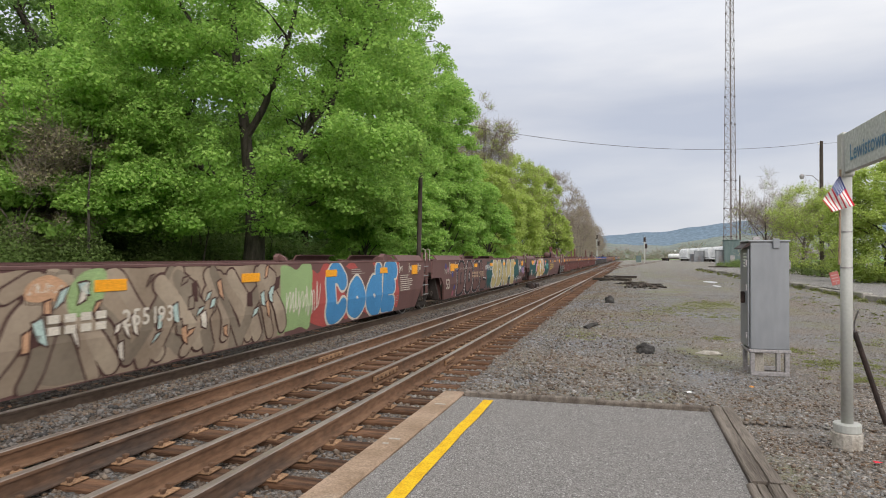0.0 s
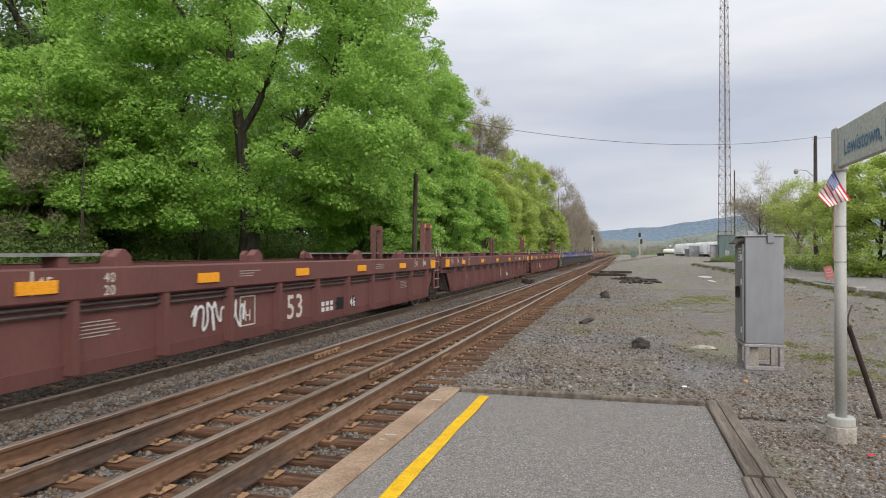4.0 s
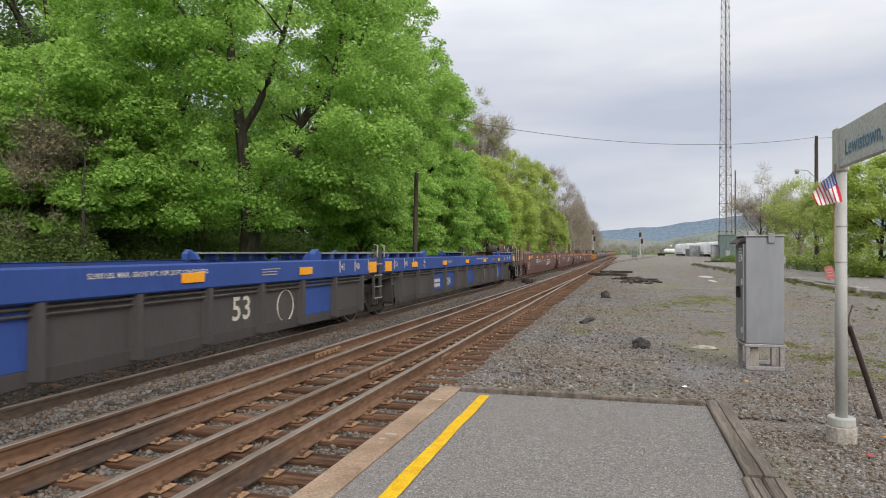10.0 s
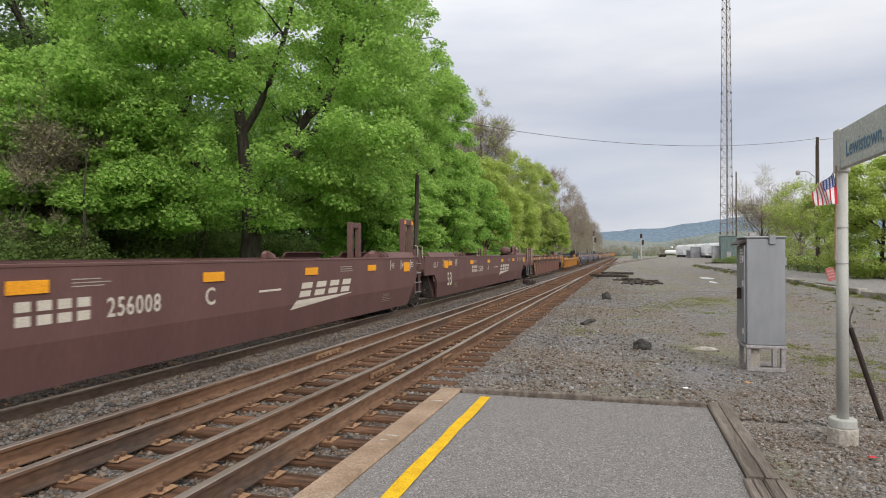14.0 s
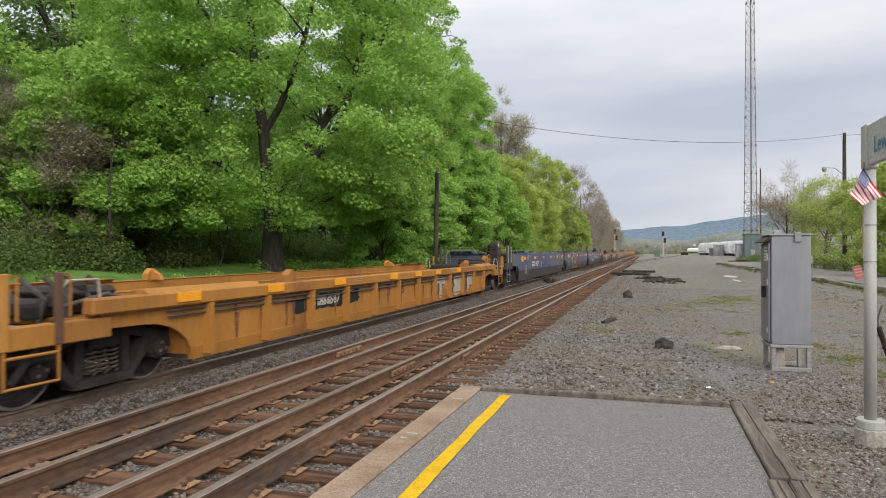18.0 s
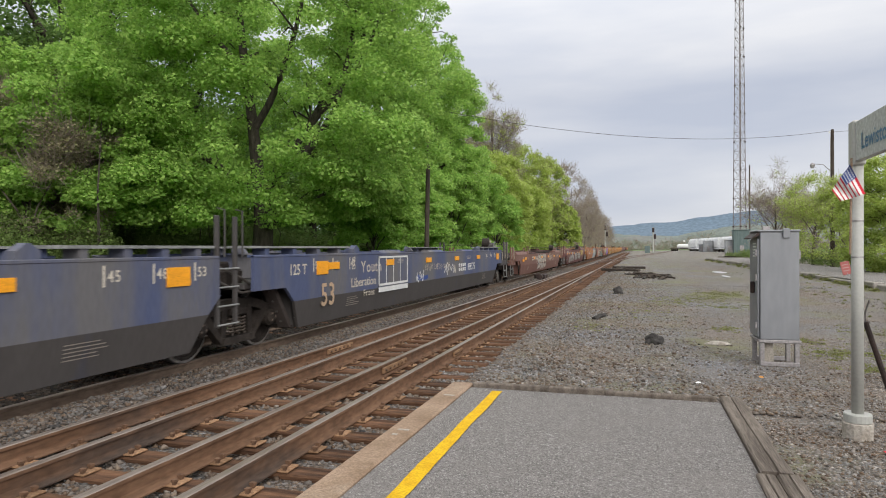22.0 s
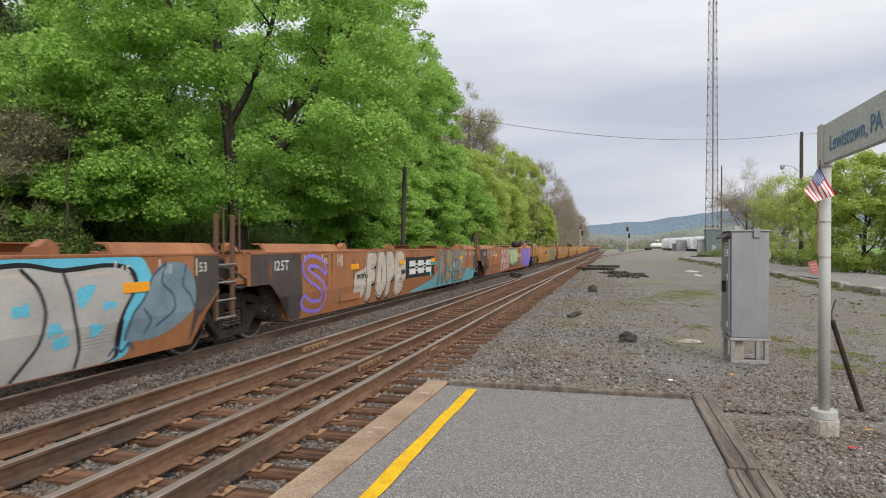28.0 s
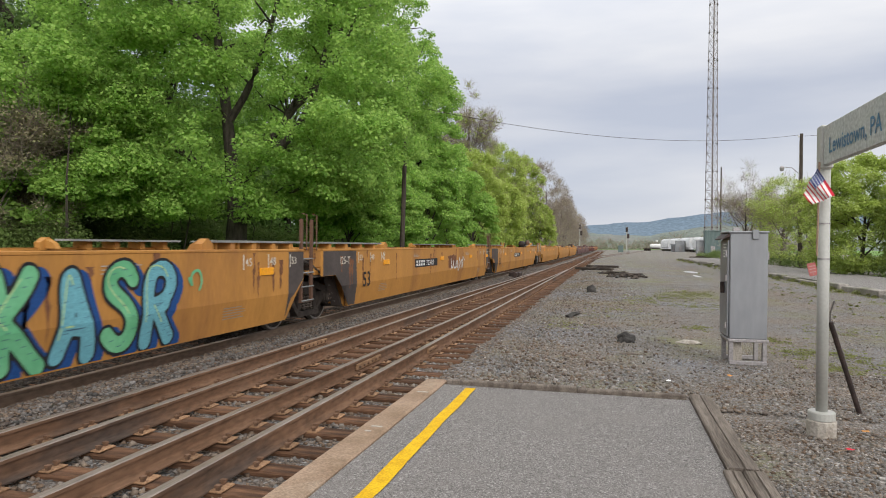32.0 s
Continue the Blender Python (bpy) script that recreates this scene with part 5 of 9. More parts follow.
def joint_gear(car, y, m, s0, tall=0.0, post_mat=None, truck_r=BIG, posts=0.0, strut=True):
    """A joint between two wells: one shared truck, a ladder with two rails, grab irons, hoses."""
    truck(car, y, truck_r, s0)
    pm = post_mat or (P_RUSTPOST if m in (P_ORANGE, P_YELLOW, P_AMBER) else m)
    for dy in (-1.02, -0.60):
        s = Shape().box(1.40, 1.46, y + dy - 0.03, y + dy + 0.03, 0.52, TOP + 0.22 + tall, pm, 0.008)
        s.tube([(1.5, y + dy + 0.08, 1.5), (1.5, y + dy + 0.08, TOP + 0.3 + tall), (1.43, y + dy + 0.02, TOP + 0.32 + tall)], 0.013, P_CREAMRAIL if not tall else pm, 6)
        part("ladder_rail", s, car, "upright ladder rail")
    for zz in (0.56, 0.82, 1.08, 1.34):
        s = Shape().tube([(1.47, y - 1.05, zz), (1.47, y - 0.57, zz)], 0.014, P_GRATE, 6)
        part("ladder_rung", s, car)
    for dy in (0.0, 0.22):
        s = Shape().tube([(1.1, y - 0.6, 1.38 - dy), (1.3, y - 0.25, 1.18 - dy), (1.35, y + 0.1, 0.98), (1.3, y + 0.5 + dy, 1.02), (1.1, y + 0.9, 1.1)], 0.02, P_PIPE, 6)
        part("air_hose", s, car)
    # slanted strut under the panel that carries the load limit
    if strut:
        s = Shape().prism([(y + 0.66, 1.0), (y + 0.76, 1.0), (y + 1.30, FOOT), (y + 1.20, FOOT)], "x", 1.05, 1.27, P_SOOT)
        for q in range(4):
            s.tube([(1.16, y + 0.70 + 0.13 * q, 0.92 - 0.18 * q), (1.0, y + 1.6, 0.92 - 0.18 * q)], 0.02, P_PIPE, 5)
        part("slanted_strut", s, car, "slanted strut at the end of the well")
    s = Shape().box(-0.3, 0.3, y - 0.9, y + 0.9, 0.78, 1.06, m, 0.03)
    s.lathe([(0.32, 0), (0.32, 0.12)], "z", (0, y, 1.02), P_GRIME, 14)
    part("articulated_connector", s, car, "articulated connector over the shared truck")
    s = Shape().box(-1.1, 1.1, y - 0.35, y + 0.1, 1.04, 1.3, P_GRIME, 0.03).box(-0.7, 0.9, y - 0.15, y + 0.05, 1.3, 1.42, P_GRIME, 0.03)
    part("end_gear", s, car, "dark piping and gear across the joint")
    if posts:
        portal(car, 1.07, y - 0.65, m, TOP + posts)
        portal(car, -1.07, y + 0.65, m, TOP + posts)


P_RUSTPOST = paint("rusty_post_paint", (0.11, 0.06, 0.04))
P_TANK = paint("tank_paint", (0.035, 0.028, 0.025))
P_PIPE = varied("pipe_grime", (0.05, 0.044, 0.04), (0.09, 0.08, 0.072), 3, 25, rough=0.6, bump=0.05)
P_CREAMRAIL = plain("handrail_paint", (0.42, 0.37, 0.30), 0.6)


def coupler_end(car, y, k, m, s0, tank=False, frame=False, wheel=False, rail_mat=None, post_top=1.9, dark=True):
    """An outer end at y; k is +1 where the car lies towards +y. Truck, sill, coupler, steps, brake gear."""
    truck(car, y + k * 2.02, SMALL, s0)
    dz = min(1.02, CHORD - 0.12)
    def span_of(a, b):
        return min(y + k * a, y + k * b), max(y + k * a, y + k * b)
    lo, hi = span_of(0.35, 2.6)
    part("draft_sill", Shape().box(-0.25, 0.25, lo, hi, 0.62, dz, m, 0.03), car, "steel draft sill")
    lo, hi = span_of(0.0, 0.5)
    s = Shape().box(-0.12, 0.12, lo, hi, 0.68, 0.90, P_GRIME, 0.03)
    s.box(-0.2, 0.16, y - 0.12, y + 0.12, 0.66, 0.94, P_GRIME, 0.05)
    part("coupler", s, car, "cast knuckle coupler")
    lo, hi = span_of(0.45, 1.1)
    part("crossover_platform", Shape().box(-1.4, 1.4, lo, hi, dz - 0.02, dz + 0.04, P_GRATE), car, "grating across the car end")
    lo, hi = span_of(0.45, 1.75)
    for sx in (1, -1):
        part("side_beam", Shape().box(sx * 1.30, sx * 1.44, lo, hi, dz - 0.13, dz + 0.09, m, 0.012), car, "low side beam of the end deck")
        for dy in (0.5, 1.08):
            yy = y + k * dy
            s = Shape().box(sx * 1.44 - 0.03, sx * 1.44 + 0.03, yy - 0.04, yy + 0.04, dz - 0.12, post_top, P_YELLOW if m in (P_ORANGE, P_YELLOW, P_AMBER) and dy < 0.8 else (P_RUSTPOST if m in (P_ORANGE, P_YELLOW, P_AMBER) else (rail_mat or m)), 0.008)
            part("end_post", s, car)
            s = Shape().tube([(sx * 1.48, yy + 0.10, dz + 0.15), (sx * 1.48, yy + 0.10, post_top - 0.03), (sx * 1.46, yy + 0.03, post_top - 0.01)], 0.013, rail_mat or P_CREAMRAIL, 6)
            part("grab_iron", s, car)
        for zz in (0.36, 0.64):
            s = Shape().tube([(sx * 1.44, y + k * 0.5, dz - 0.1), (sx * 1.44, y + k * 0.5, zz), (sx * 1.44, y + k * 1.08, zz), (sx * 1.44, y + k * 1.08, dz - 0.1)], 0.017, rail_mat or P_GRATE, 6)
            part("step", s, car)
    if tank is True:
        yy = y + k * 2.5
        s = Shape().lathe([(0.10, -0.62), (0.20, -0.56), (0.22, -0.45), (0.22, 0.45), (0.20, 0.56), (0.10, 0.62)], "y", (0.45, yy, TOP + 0.26), m if m in (P_BROWN, P_BROWN2) else P_TANK, 16)
        part("air_tank", s, car, "cylindrical air tank on brackets", smooth=True)
        for dy in (-0.4, 0.3):
            part("tank_bracket", Shape().box(0.2, 0.7, yy + dy, yy + dy + 0.1, dz, TOP + 0.1, P_TANK), car)
    if tank:
        s = Shape().lathe([(0.10, -0.16), (0.2, -0.13), (0.2, 0.13), (0.1, 0.18)], "x", (0.7, y + k * 1.35, TOP + 0.33), P_TANK, 14)
        s.lathe([(0.05, 0.0), (0.08, 0.01), (0.08, 0.05)], "x", (0.86, y + k * 1.35, TOP + 0.36), P_CREAMRAIL, 10)
        s.box(0.5, 0.85, y + k * 1.35 - 0.14, y + k * 1.35 + 0.14, dz, TOP + 0.2, P_TANK, 0.02)
        part("brake_cylinder", s, car, "dark round brake cylinder on a pedestal")
    # rails across the end, braces of the steps, brake housing
    for zz in (dz + 0.38, post_top - 0.12):
        part("crossover_rail", Shape().tube([(-1.42, y + k * 0.52, zz), (1.42, y + k * 0.52, zz)], 0.016, P_PIPE, 6), car, "handrail across the car end")
    for sx in (1, -1):
        part("step_brace", Shape().box(-0.02, 0.02, -0.03, 0.03, 0, 0.8, P_GRIME), car).matrix_basis = pose(sx * 1.36, y + k * 0.62, 0.38, k * -42, 0, 0)
        s = Shape().tube([(sx * 1.40, y + k * 1.15, dz + 0.06), (sx * 1.40, y + k * 1.15, dz + 0.42), (sx * 1.38, y + k * 1.25, dz + 0.5), (sx * 1.38, y + k * 1.62, dz + 0.5), (sx * 1.36, y + k * 1.7, dz + 0.06)], 0.014, P_CREAMRAIL, 6)
        part("deck_rail", s, car, "bent handrail on the end deck")
    lo, hi = span_of(0.55, 1.3)
    part("end_sill", Shape().box(-1.25, 1.25, lo, hi, dz - 0.32, dz - 0.03, P_GRIME, 0.03), car, "dark end sill under the deck")
    if tank is True:
        lo, hi = span_of(1.25, 2.15)
        s = Shape().prism([(lo, dz), (hi, dz), (hi - 0.15, TOP + 0.42), (hi - 0.4, TOP + 0.55), (lo + 0.25, TOP + 0.4)], "x", 0.72, 0.86, m if m in (P_BROWN, P_BROWN2) else P_RUSTPOST)
        part("gear_housing", s, car, "tapered brake gear housing")
    for q in range(4):
        yy = y + k * (1.2 + 0.28 * q)
        s = Shape().tube([(1.0 + 0.1 * (q % 2), yy, dz), (1.05, yy + 0.06, dz + 0.3), (0.9, yy - 0.1, dz + 0.52)], 0.03, P_PIPE, 6)
        s.lathe([(0.09, 0), (0.10, 0.02), (0.10, 0.12), (0.05, 0.16)], "z", (0.95, yy, dz + 0.10 + 0.1 * (q % 3)), P_GRIME, 10)
        part("brake_valve", s, car, "dark valve and pipe on the end deck")
    # low machinery on the deck
    lo, hi = span_of(1.3, 2.5)
    s = Shape().box(-0.9, 0.9, lo, hi, dz + 0.08, dz + 0.28, P_TANK, 0.04).box(0.2, 1.05, lo + 0.25, hi - 0.25, dz + 0.28, min(dz + 0.5, TOP + 0.1), P_TANK, 0.05)
    s.tube([(1.15, lo, dz + 0.2), (1.2, (lo + hi) / 2, dz + 0.32), (1.15, hi, dz + 0.2)], 0.025, P_PIPE, 6)
    part("brake_rigging", s, car, "dark brake rigging on the end deck")
    if wheel:
        yy = y + k * 1.45
        s = Shape()
        ring = [(1.12, yy + 0.25 * math.cos(2 * math.pi * q / 16), TOP + 0.12 + 0.25 * math.sin(2 * math.pi * q / 16)) for q in range(17)]
        s.tube(ring, 0.016, rail_mat or P_GRATE, 6)
        for q in range(4):
            s.tube([(1.12, yy, TOP + 0.12), (1.12, yy + 0.25 * math.cos(math.pi * q / 2 + 0.4), TOP + 0.12 + 0.25 * math.sin(math.pi * q / 2 + 0.4))], 0.011, rail_mat or P_GRATE, 5)
        part("brake_wheel", s, car, "spoked hand-brake wheel")
        s = Shape().prism([(yy - 0.26, dz), (yy + 0.26, dz), (yy + 0.2, TOP + 0.22), (yy, TOP + 0.33), (yy - 0.2, TOP + 0.22)], "x", 0.9, 1.06, m)
        part("brake_housing", s, car, "hand-brake housing")
    if frame:
        portal(car, 1.0, y + k * frame, m, 2.5, 0.36)


cars = []


def freight_car(s_joints, style, m_top, m_side, label, grates=False, posts=0.0, tank=True, frame=False, detail=True, rail_mat=None, raised=None, group="cars of the train", wheel=True, tall=0.0, tank_front=False, height=None, post_top=None, arch=False, lips=(), strips=None):
    """A car whose coupler centres and joint trucks lie at the train positions given."""
    build_to(*(height or ((1.47, 1.12, 0.33) if style != "smooth" else (1.51, 1.12, 0.27))))
    RIBS.clear()
    s0 = s_joints[0]
    car = thing("well_car", pose(XT, s0, 0), label, "freight car", group)
    n = len(s_joints) - 1
    for k in range(n):
        a, b = s_joints[k] - s0, s_joints[k + 1] - s0
        well(car, a, b, "C" if k == 0 else "J", "C" if k == n - 1 else "J", style, m_top, m_side, s0, grates, not grates and not arch, detail, posts, True, raised, arch, style == "smooth" and k in lips, strips and [(y - s0, z) for y, z in strips])
    for k in range(1, n):
        joint_gear(car, s_joints[k] - s0, m_side, s0, tall=tall, posts=posts, strut=style != "boxed")
    top = post_top or TOP + 0.36
    coupler_end(car, 0.0, 1, m_side, s0, tank=tank_front, wheel=False, rail_mat=rail_mat, post_top=top)
    coupler_end(car, s_joints[-1] - s0, -1, m_side, s0, tank=tank, frame=frame, wheel=wheel, rail_mat=rail_mat, post_top=top)
    cars.append((car, s0))
    return car, s0


# ---- car by car, from the head of what is seen to the tail ----
P_LILAC = plain("lilac_spray", (0.42, 0.27, 0.46), 0.7)
P_GOLDSPRAY = varied("ochre_spray", (0.36, 0.22, 0.05), (0.46, 0.30, 0.08), 2, 25, rough=0.7, bump=0.02, grain=0.07)
P_PALEGREY = varied("pale_grey_spray", (0.33, 0.32, 0.30), (0.42, 0.41, 0.385), 1.5, 20, rough=0.6, bump=0.02, grain=0.07)
P_CYANBLUE = plain("faded_cyan_spray", (0.13, 0.34, 0.40), 0.7)
P_TEALGREY = plain("slate_blue_spray", (0.05, 0.10, 0.15), 0.7)
P_NAVYBLUE = plain("royal_blue_spray", (0.015, 0.06, 0.20), 0.7)
P_TANLIGHT = varied("light_beige_spray", (0.27, 0.21, 0.155), (0.37, 0.30, 0.22), 1.5, 20, rough=0.7, bump=0.02, grain=0.07)
car, o = freight_car((-1.2, 18.3, 36.45, 56.7), "smooth", P_BROWN, P_BROWN, "brown three-unit well car covered in graffiti, moving", posts=0.0)
P_BONE = varied("bone_white_spray", (0.33, 0.29, 0.225), (0.43, 0.385, 0.30), 2, 20, rough=0.7, bump=0.03, grain=0.1)
P_SALMON = varied("faded_pink_spray", (0.36, 0.14, 0.07), (0.44, 0.20, 0.11), 2, 20, rough=0.7, bump=0.02, grain=0.1)
P_SLATE = varied("slate_spray", (0.13, 0.19, 0.225), (0.19, 0.26, 0.30), 2, 20, rough=0.7, bump=0.02, grain=0.07)
P_OLIVE = varied("olive_brown_spray", (0.17, 0.135, 0.10), (0.24, 0.195, 0.145), 1.5, 20, rough=0.7, bump=0.02, grain=0.07)
P_PALEAQUA = plain("pale_aqua_spray", (0.36, 0.46, 0.42), 0.7)
P_MOSSGREEN = plain("soft_green_spray", (0.26, 0.36, 0.16), 0.7)
blob(car, ragged(2.6, 10.95, 0.28, 1.475, 0.03, 2), P_BEIGE, 0.002, "beige graffiti ground")
for k in range(5):
    y = 3.0 + 1.6 * k
    blob(car, ragged(y, y + 0.95, 0.3 + 0.1 * (k % 2), 0.62 + 0.25 * (k % 3), 0.09, 300 + k), P_OLIVE, 0.0035, "brown shading in the graffiti")
wild_style(car, 5.9, 10.6, 0.32, 1.45, 19, 41, (P_TANLIGHT, P_OLIVE, P_BEIGE), P_DBROWN, (P_PALEAQUA, P_PALEAQUA, P_PEACH, P_DBROWN, P_CREAM, P_OLIVE))
for y, z in ((4.9, 1.05), (6.0, 1.15), (4.8, 0.42)):
    blob(car, [(y, z), (y + 0.55, z + 0.02), (y + 0.5, z + 0.22), (y + 0.25, z + 0.32), (y - 0.02, z + 0.2)], P_DBROWN, 0.0085, "dark edge of a peach shape")
    blob(car, [(y + 0.05, z + 0.03), (y + 0.5, z + 0.04), (y + 0.46, z + 0.2), (y + 0.25, z + 0.28), (y + 0.03, z + 0.18)], P_PEACH, 0.0105, "peach graffiti shape")
    scribble(car, y + 0.05, y + 0.45, z + 0.05, z + 0.24, P_CREAM, 4, 0.014, int(y * 10), lift=0.012)
blob(car, [(6.55, 1.0), (6.9, 1.06), (7.0, 1.45), (6.7, 1.45), (6.5, 1.25)], P_MOSSGREEN, 0.011, "soft green graffiti shape")
mark_bars(car, 6.25, 0.83, 4, 0.2, 0.2, P_CREAM, lift=0.024)
stencil(car, "255193", 7.22, 0.82, 0.2, P_CREAM, wide=1.0, lift=0.021)
blob(car, ragged(10.75, 11.75, 0.31, 1.45, 0.08, 5), P_MOSSGREEN, 0.004, "soft green graffiti ground")
blob(car, ragged(11.6, 16.4, 0.36, 1.40, 0.10, 6), P_RED, 0.003, "red graffiti ground")
blob(car, ragged(13.2, 15.9, 0.9, 1.42, 0.08, 7), P_BROWN, 0.0042, "brown showing through the red")
scribble(car, 10.9, 12.1, 0.45, 1.3, P_CREAM, 8, 0.03, 9, lift=0.0065)
graffiti(car, "CodE", 12.35, 16.25, 0.30, 1.46, P_SKY, P_SKY, P_CREAM, seed=4, bold=0.31, swell=(1.42, 1.14, 1.0), wild=0.08, label="blue bubble graffiti lettering edged in cream")
bars(car, 16.5, 0.75, 0.95, 0.42, P_CREAM, 8)
stencil(car, "53", 19.5 - o, 0.60, 0.32, P_CREAM, wide=0.95)
graffiti(car, "BOGL", 20.9 - o, 25.4 - o, 0.32, 1.46, P_BROWN, P_INK, P_WHITE, seed=5, bold=0.36, swell=(1.36, 1.26, 0.8), wild=0.16, label="brown graffiti letters outlined in black and white")
dots(car, [(y - o, z, r) for y, z, r in ((19.75, 1.2, 0.09), (20.5, 0.42, 0.1), (20.55, 1.3, 0.07), (21.2, 1.3, 0.08), (21.0, 0.8, 0.07), (21.6, 0.55, 0.08), (22.9, 0.9, 0.08), (24.6, 1.36, 0.07), (26.0, 1.3, 0.06))], P_PINKDOT)
dots(car, [(y - o, z, r) for y, z, r in ((19.5, 1.32, 0.08), (20.3, 1.05, 0.1), (20.9, 1.2, 0.1), (20.6, 0.62, 0.09), (21.35, 1.15, 0.09), (21.5, 0.42, 0.08), (22.8, 0.7, 0.08), (24.7, 1.1, 0.07), (25.8, 1.1, 0.06))], P_BLUEDOT)
scribble(car, 19.3 - o, 20.3 - o, 1.0, 1.3, P_DIMTXT, 6, 0.025, 120)
scribble(car, 20.6 - o, 23.2 - o, TOP - 0.35, TOP - 0.25, P_DIMTXT, 14, 0.02, 121)
mark_bars(car, 23.0 - o, 0.86, 4, 0.2, 0.24, P_TAN, lift=0.024)
stencil(car, "255193", 24.05 - o, 0.86, 0.2, P_TAN, wide=1.1, lift=0.022)
blob(car, ragged(25.6 - o, 33.4 - o, 0.42, 1.46, 0.14, 8), P_DTEAL, 0.002, "dark teal graffiti ground")
graffiti(car, "SDAPE", 26.6 - o, 32.15 - o, 0.30, 1.48, P_GOLDFILL, P_CREAMFILL, P_WHITE, seed=6, bold=0.31, swell=(1.46, 1.2, 0.98), wild=0.14, shine=P_CREAMFILL, label="gold bubble graffiti edged in white")
scribble(car, 25.3 - o, 26.5 - o, 1.0, 1.42, P_WHITE, 7, 0.035, 9, lift=0.0175)
scribble(car, 33.4 - o, 34.2 - o, 0.75, 1.32, P_WHITE, 7, 0.04, 10)
scribble(car, 34.3 - o, 35.2 - o, 0.6, 1.25, P_LILAC, 7, 0.04, 19)
scribble(car, 32.5 - o, 34.5 - o, 0.40, 0.66, P_WHITE, 8, 0.035, 18)
stencil(car, "53", 37.9 - o, 0.55, 0.32, P_CREAM)
blob(car, ragged(37.4 - o, 46.5 - o, 0.55, 1.30, 0.16, 11), P_DTEAL, 0.0065, "dark teal graffiti ground")
blob(car, ragged(40.4 - o, 46.55 - o, 0.44, 1.44, 0.13, 12), P_DTEAL, 0.002, "dark teal graffiti ground")
blob(car, ragged(33.2 - o, 35.2 - o, 0.85, 1.2, 0.1, 14), P_DTEAL, 0.002, "dark teal paint")
blob(car, ragged(46.3 - o, 46.7 - o, 0.42, 1.0, 0.14, 15), P_CREAM, 0.0012, "white ragged edge of the graffiti")
blob(car, [(40.45 - o, 0.34), (41.4 - o, 0.40), (43.0 - o, 0.38), (44.0 - o, 0.62), (43.9 - o, 1.1), (43.4 - o, 1.46), (41.3 - o, 1.46), (40.9 - o, 1.0)], P_WHITE, 0.0105, "white graffiti ground")
graffiti(car, "HEAD", 40.5 - o, 43.9 - o, 0.38, 1.46, P_GOLDSPRAY, None, None, seed=7, bold=0.31, swell=(1, 1, 1.0), wild=0.16, label="gold graffiti letters on white")
for y, z, w, h in ((39.85, 0.72, 0.42, 0.22), (40.05, 0.98, 0.42, 0.2), (40.45, 1.14, 0.36, 0.14), (40.6, 1.3, 0.36, 0.12), (43.5, 1.1, 0.45, 0.14), (43.6, 1.28, 0.45, 0.13), (44.5, 1.1, 0.36, 0.22), (43.9, 0.62, 0.4, 0.2), (38.9, 1.2, 0.5, 0.2)):
    cube_mark(car, y - o, z, w, h, P_PINK, P_CREAM)
mark_bars(car, 41.75 - o, 0.84, 4, 0.18, 0.2, P_WHITE, lift=0.021)
stencil(car, "255193", 42.7 - o, 0.84, 0.18, P_WHITE, wide=0.95, lift=0.016)
scribble(car, 44.9 - o, 46.2 - o, 0.65, 1.36, P_TEAL, 12, 0.03, 13, lift=0.019)
emblem(car, 47.1 - o, P_GOLD)
scribble(car, 48.8 - o, 50.1 - o, 1.12, 1.44, P_CREAM, 7, 0.035, 12)

car, o = freight_car((56.7, 75.9, 95.7, 116.05), "ribbed", P_BROWN2, P_BROWN2, "red-brown three-unit well car with ribbed sides, moving", posts=1.05, frame=3.1, grates=True, tank="valve")
portal(car, 0.35, 1.25, P_BROWN2, 2.5, 0.42)
for base, tag in ((55.5, 63.5), (75.2, 0), (95.0, 100.2)):
    stencil(car, "125T" if base != 75.2 else "A", base + 3.6 - o, 0.52, 0.38 if base != 75.2 else 0.2, P_CREAM, True, 0.9)
    stencil(car, "53", base + 10.55 - o, 0.48, 0.42, P_CREAM, True)
    mark_bars(car, base + 11.7 - o, 0.48, 4, 0.19, 0.19, P_WHITE, True)
    cloud(car, base + 12.55 - o, base + 13.5 - o, 0.44, 0.70, P_INK, int(base), True, label="black number panel")
    stencil(car, "446", base + 12.9 - o, 0.48, 0.19, P_WHITE, True)
    if tag:
        scribble(car, tag - o, tag + 1.3 - o, 0.42, 1.05, P_WHITE, 6, 0.05, int(tag), True)
    s = Shape()
    for y0, y1, z0, z1 in ((0, 0.42, 0.5, 0.52), (0, 0.42, 0.94, 0.96), (0, 0.02, 0.5, 0.96), (0.4, 0.42, 0.5, 0.96)):
        s.box(0, 0.004, y0, y1, z0, z1, P_CREAM)
    part("plate_box", s, car, "stencilled box").location = (skin(0.7, True), base + 9.15 - o, 0)
    stencil(car, "H", base + 9.27 - o, 0.58, 0.17, P_CREAM, True)

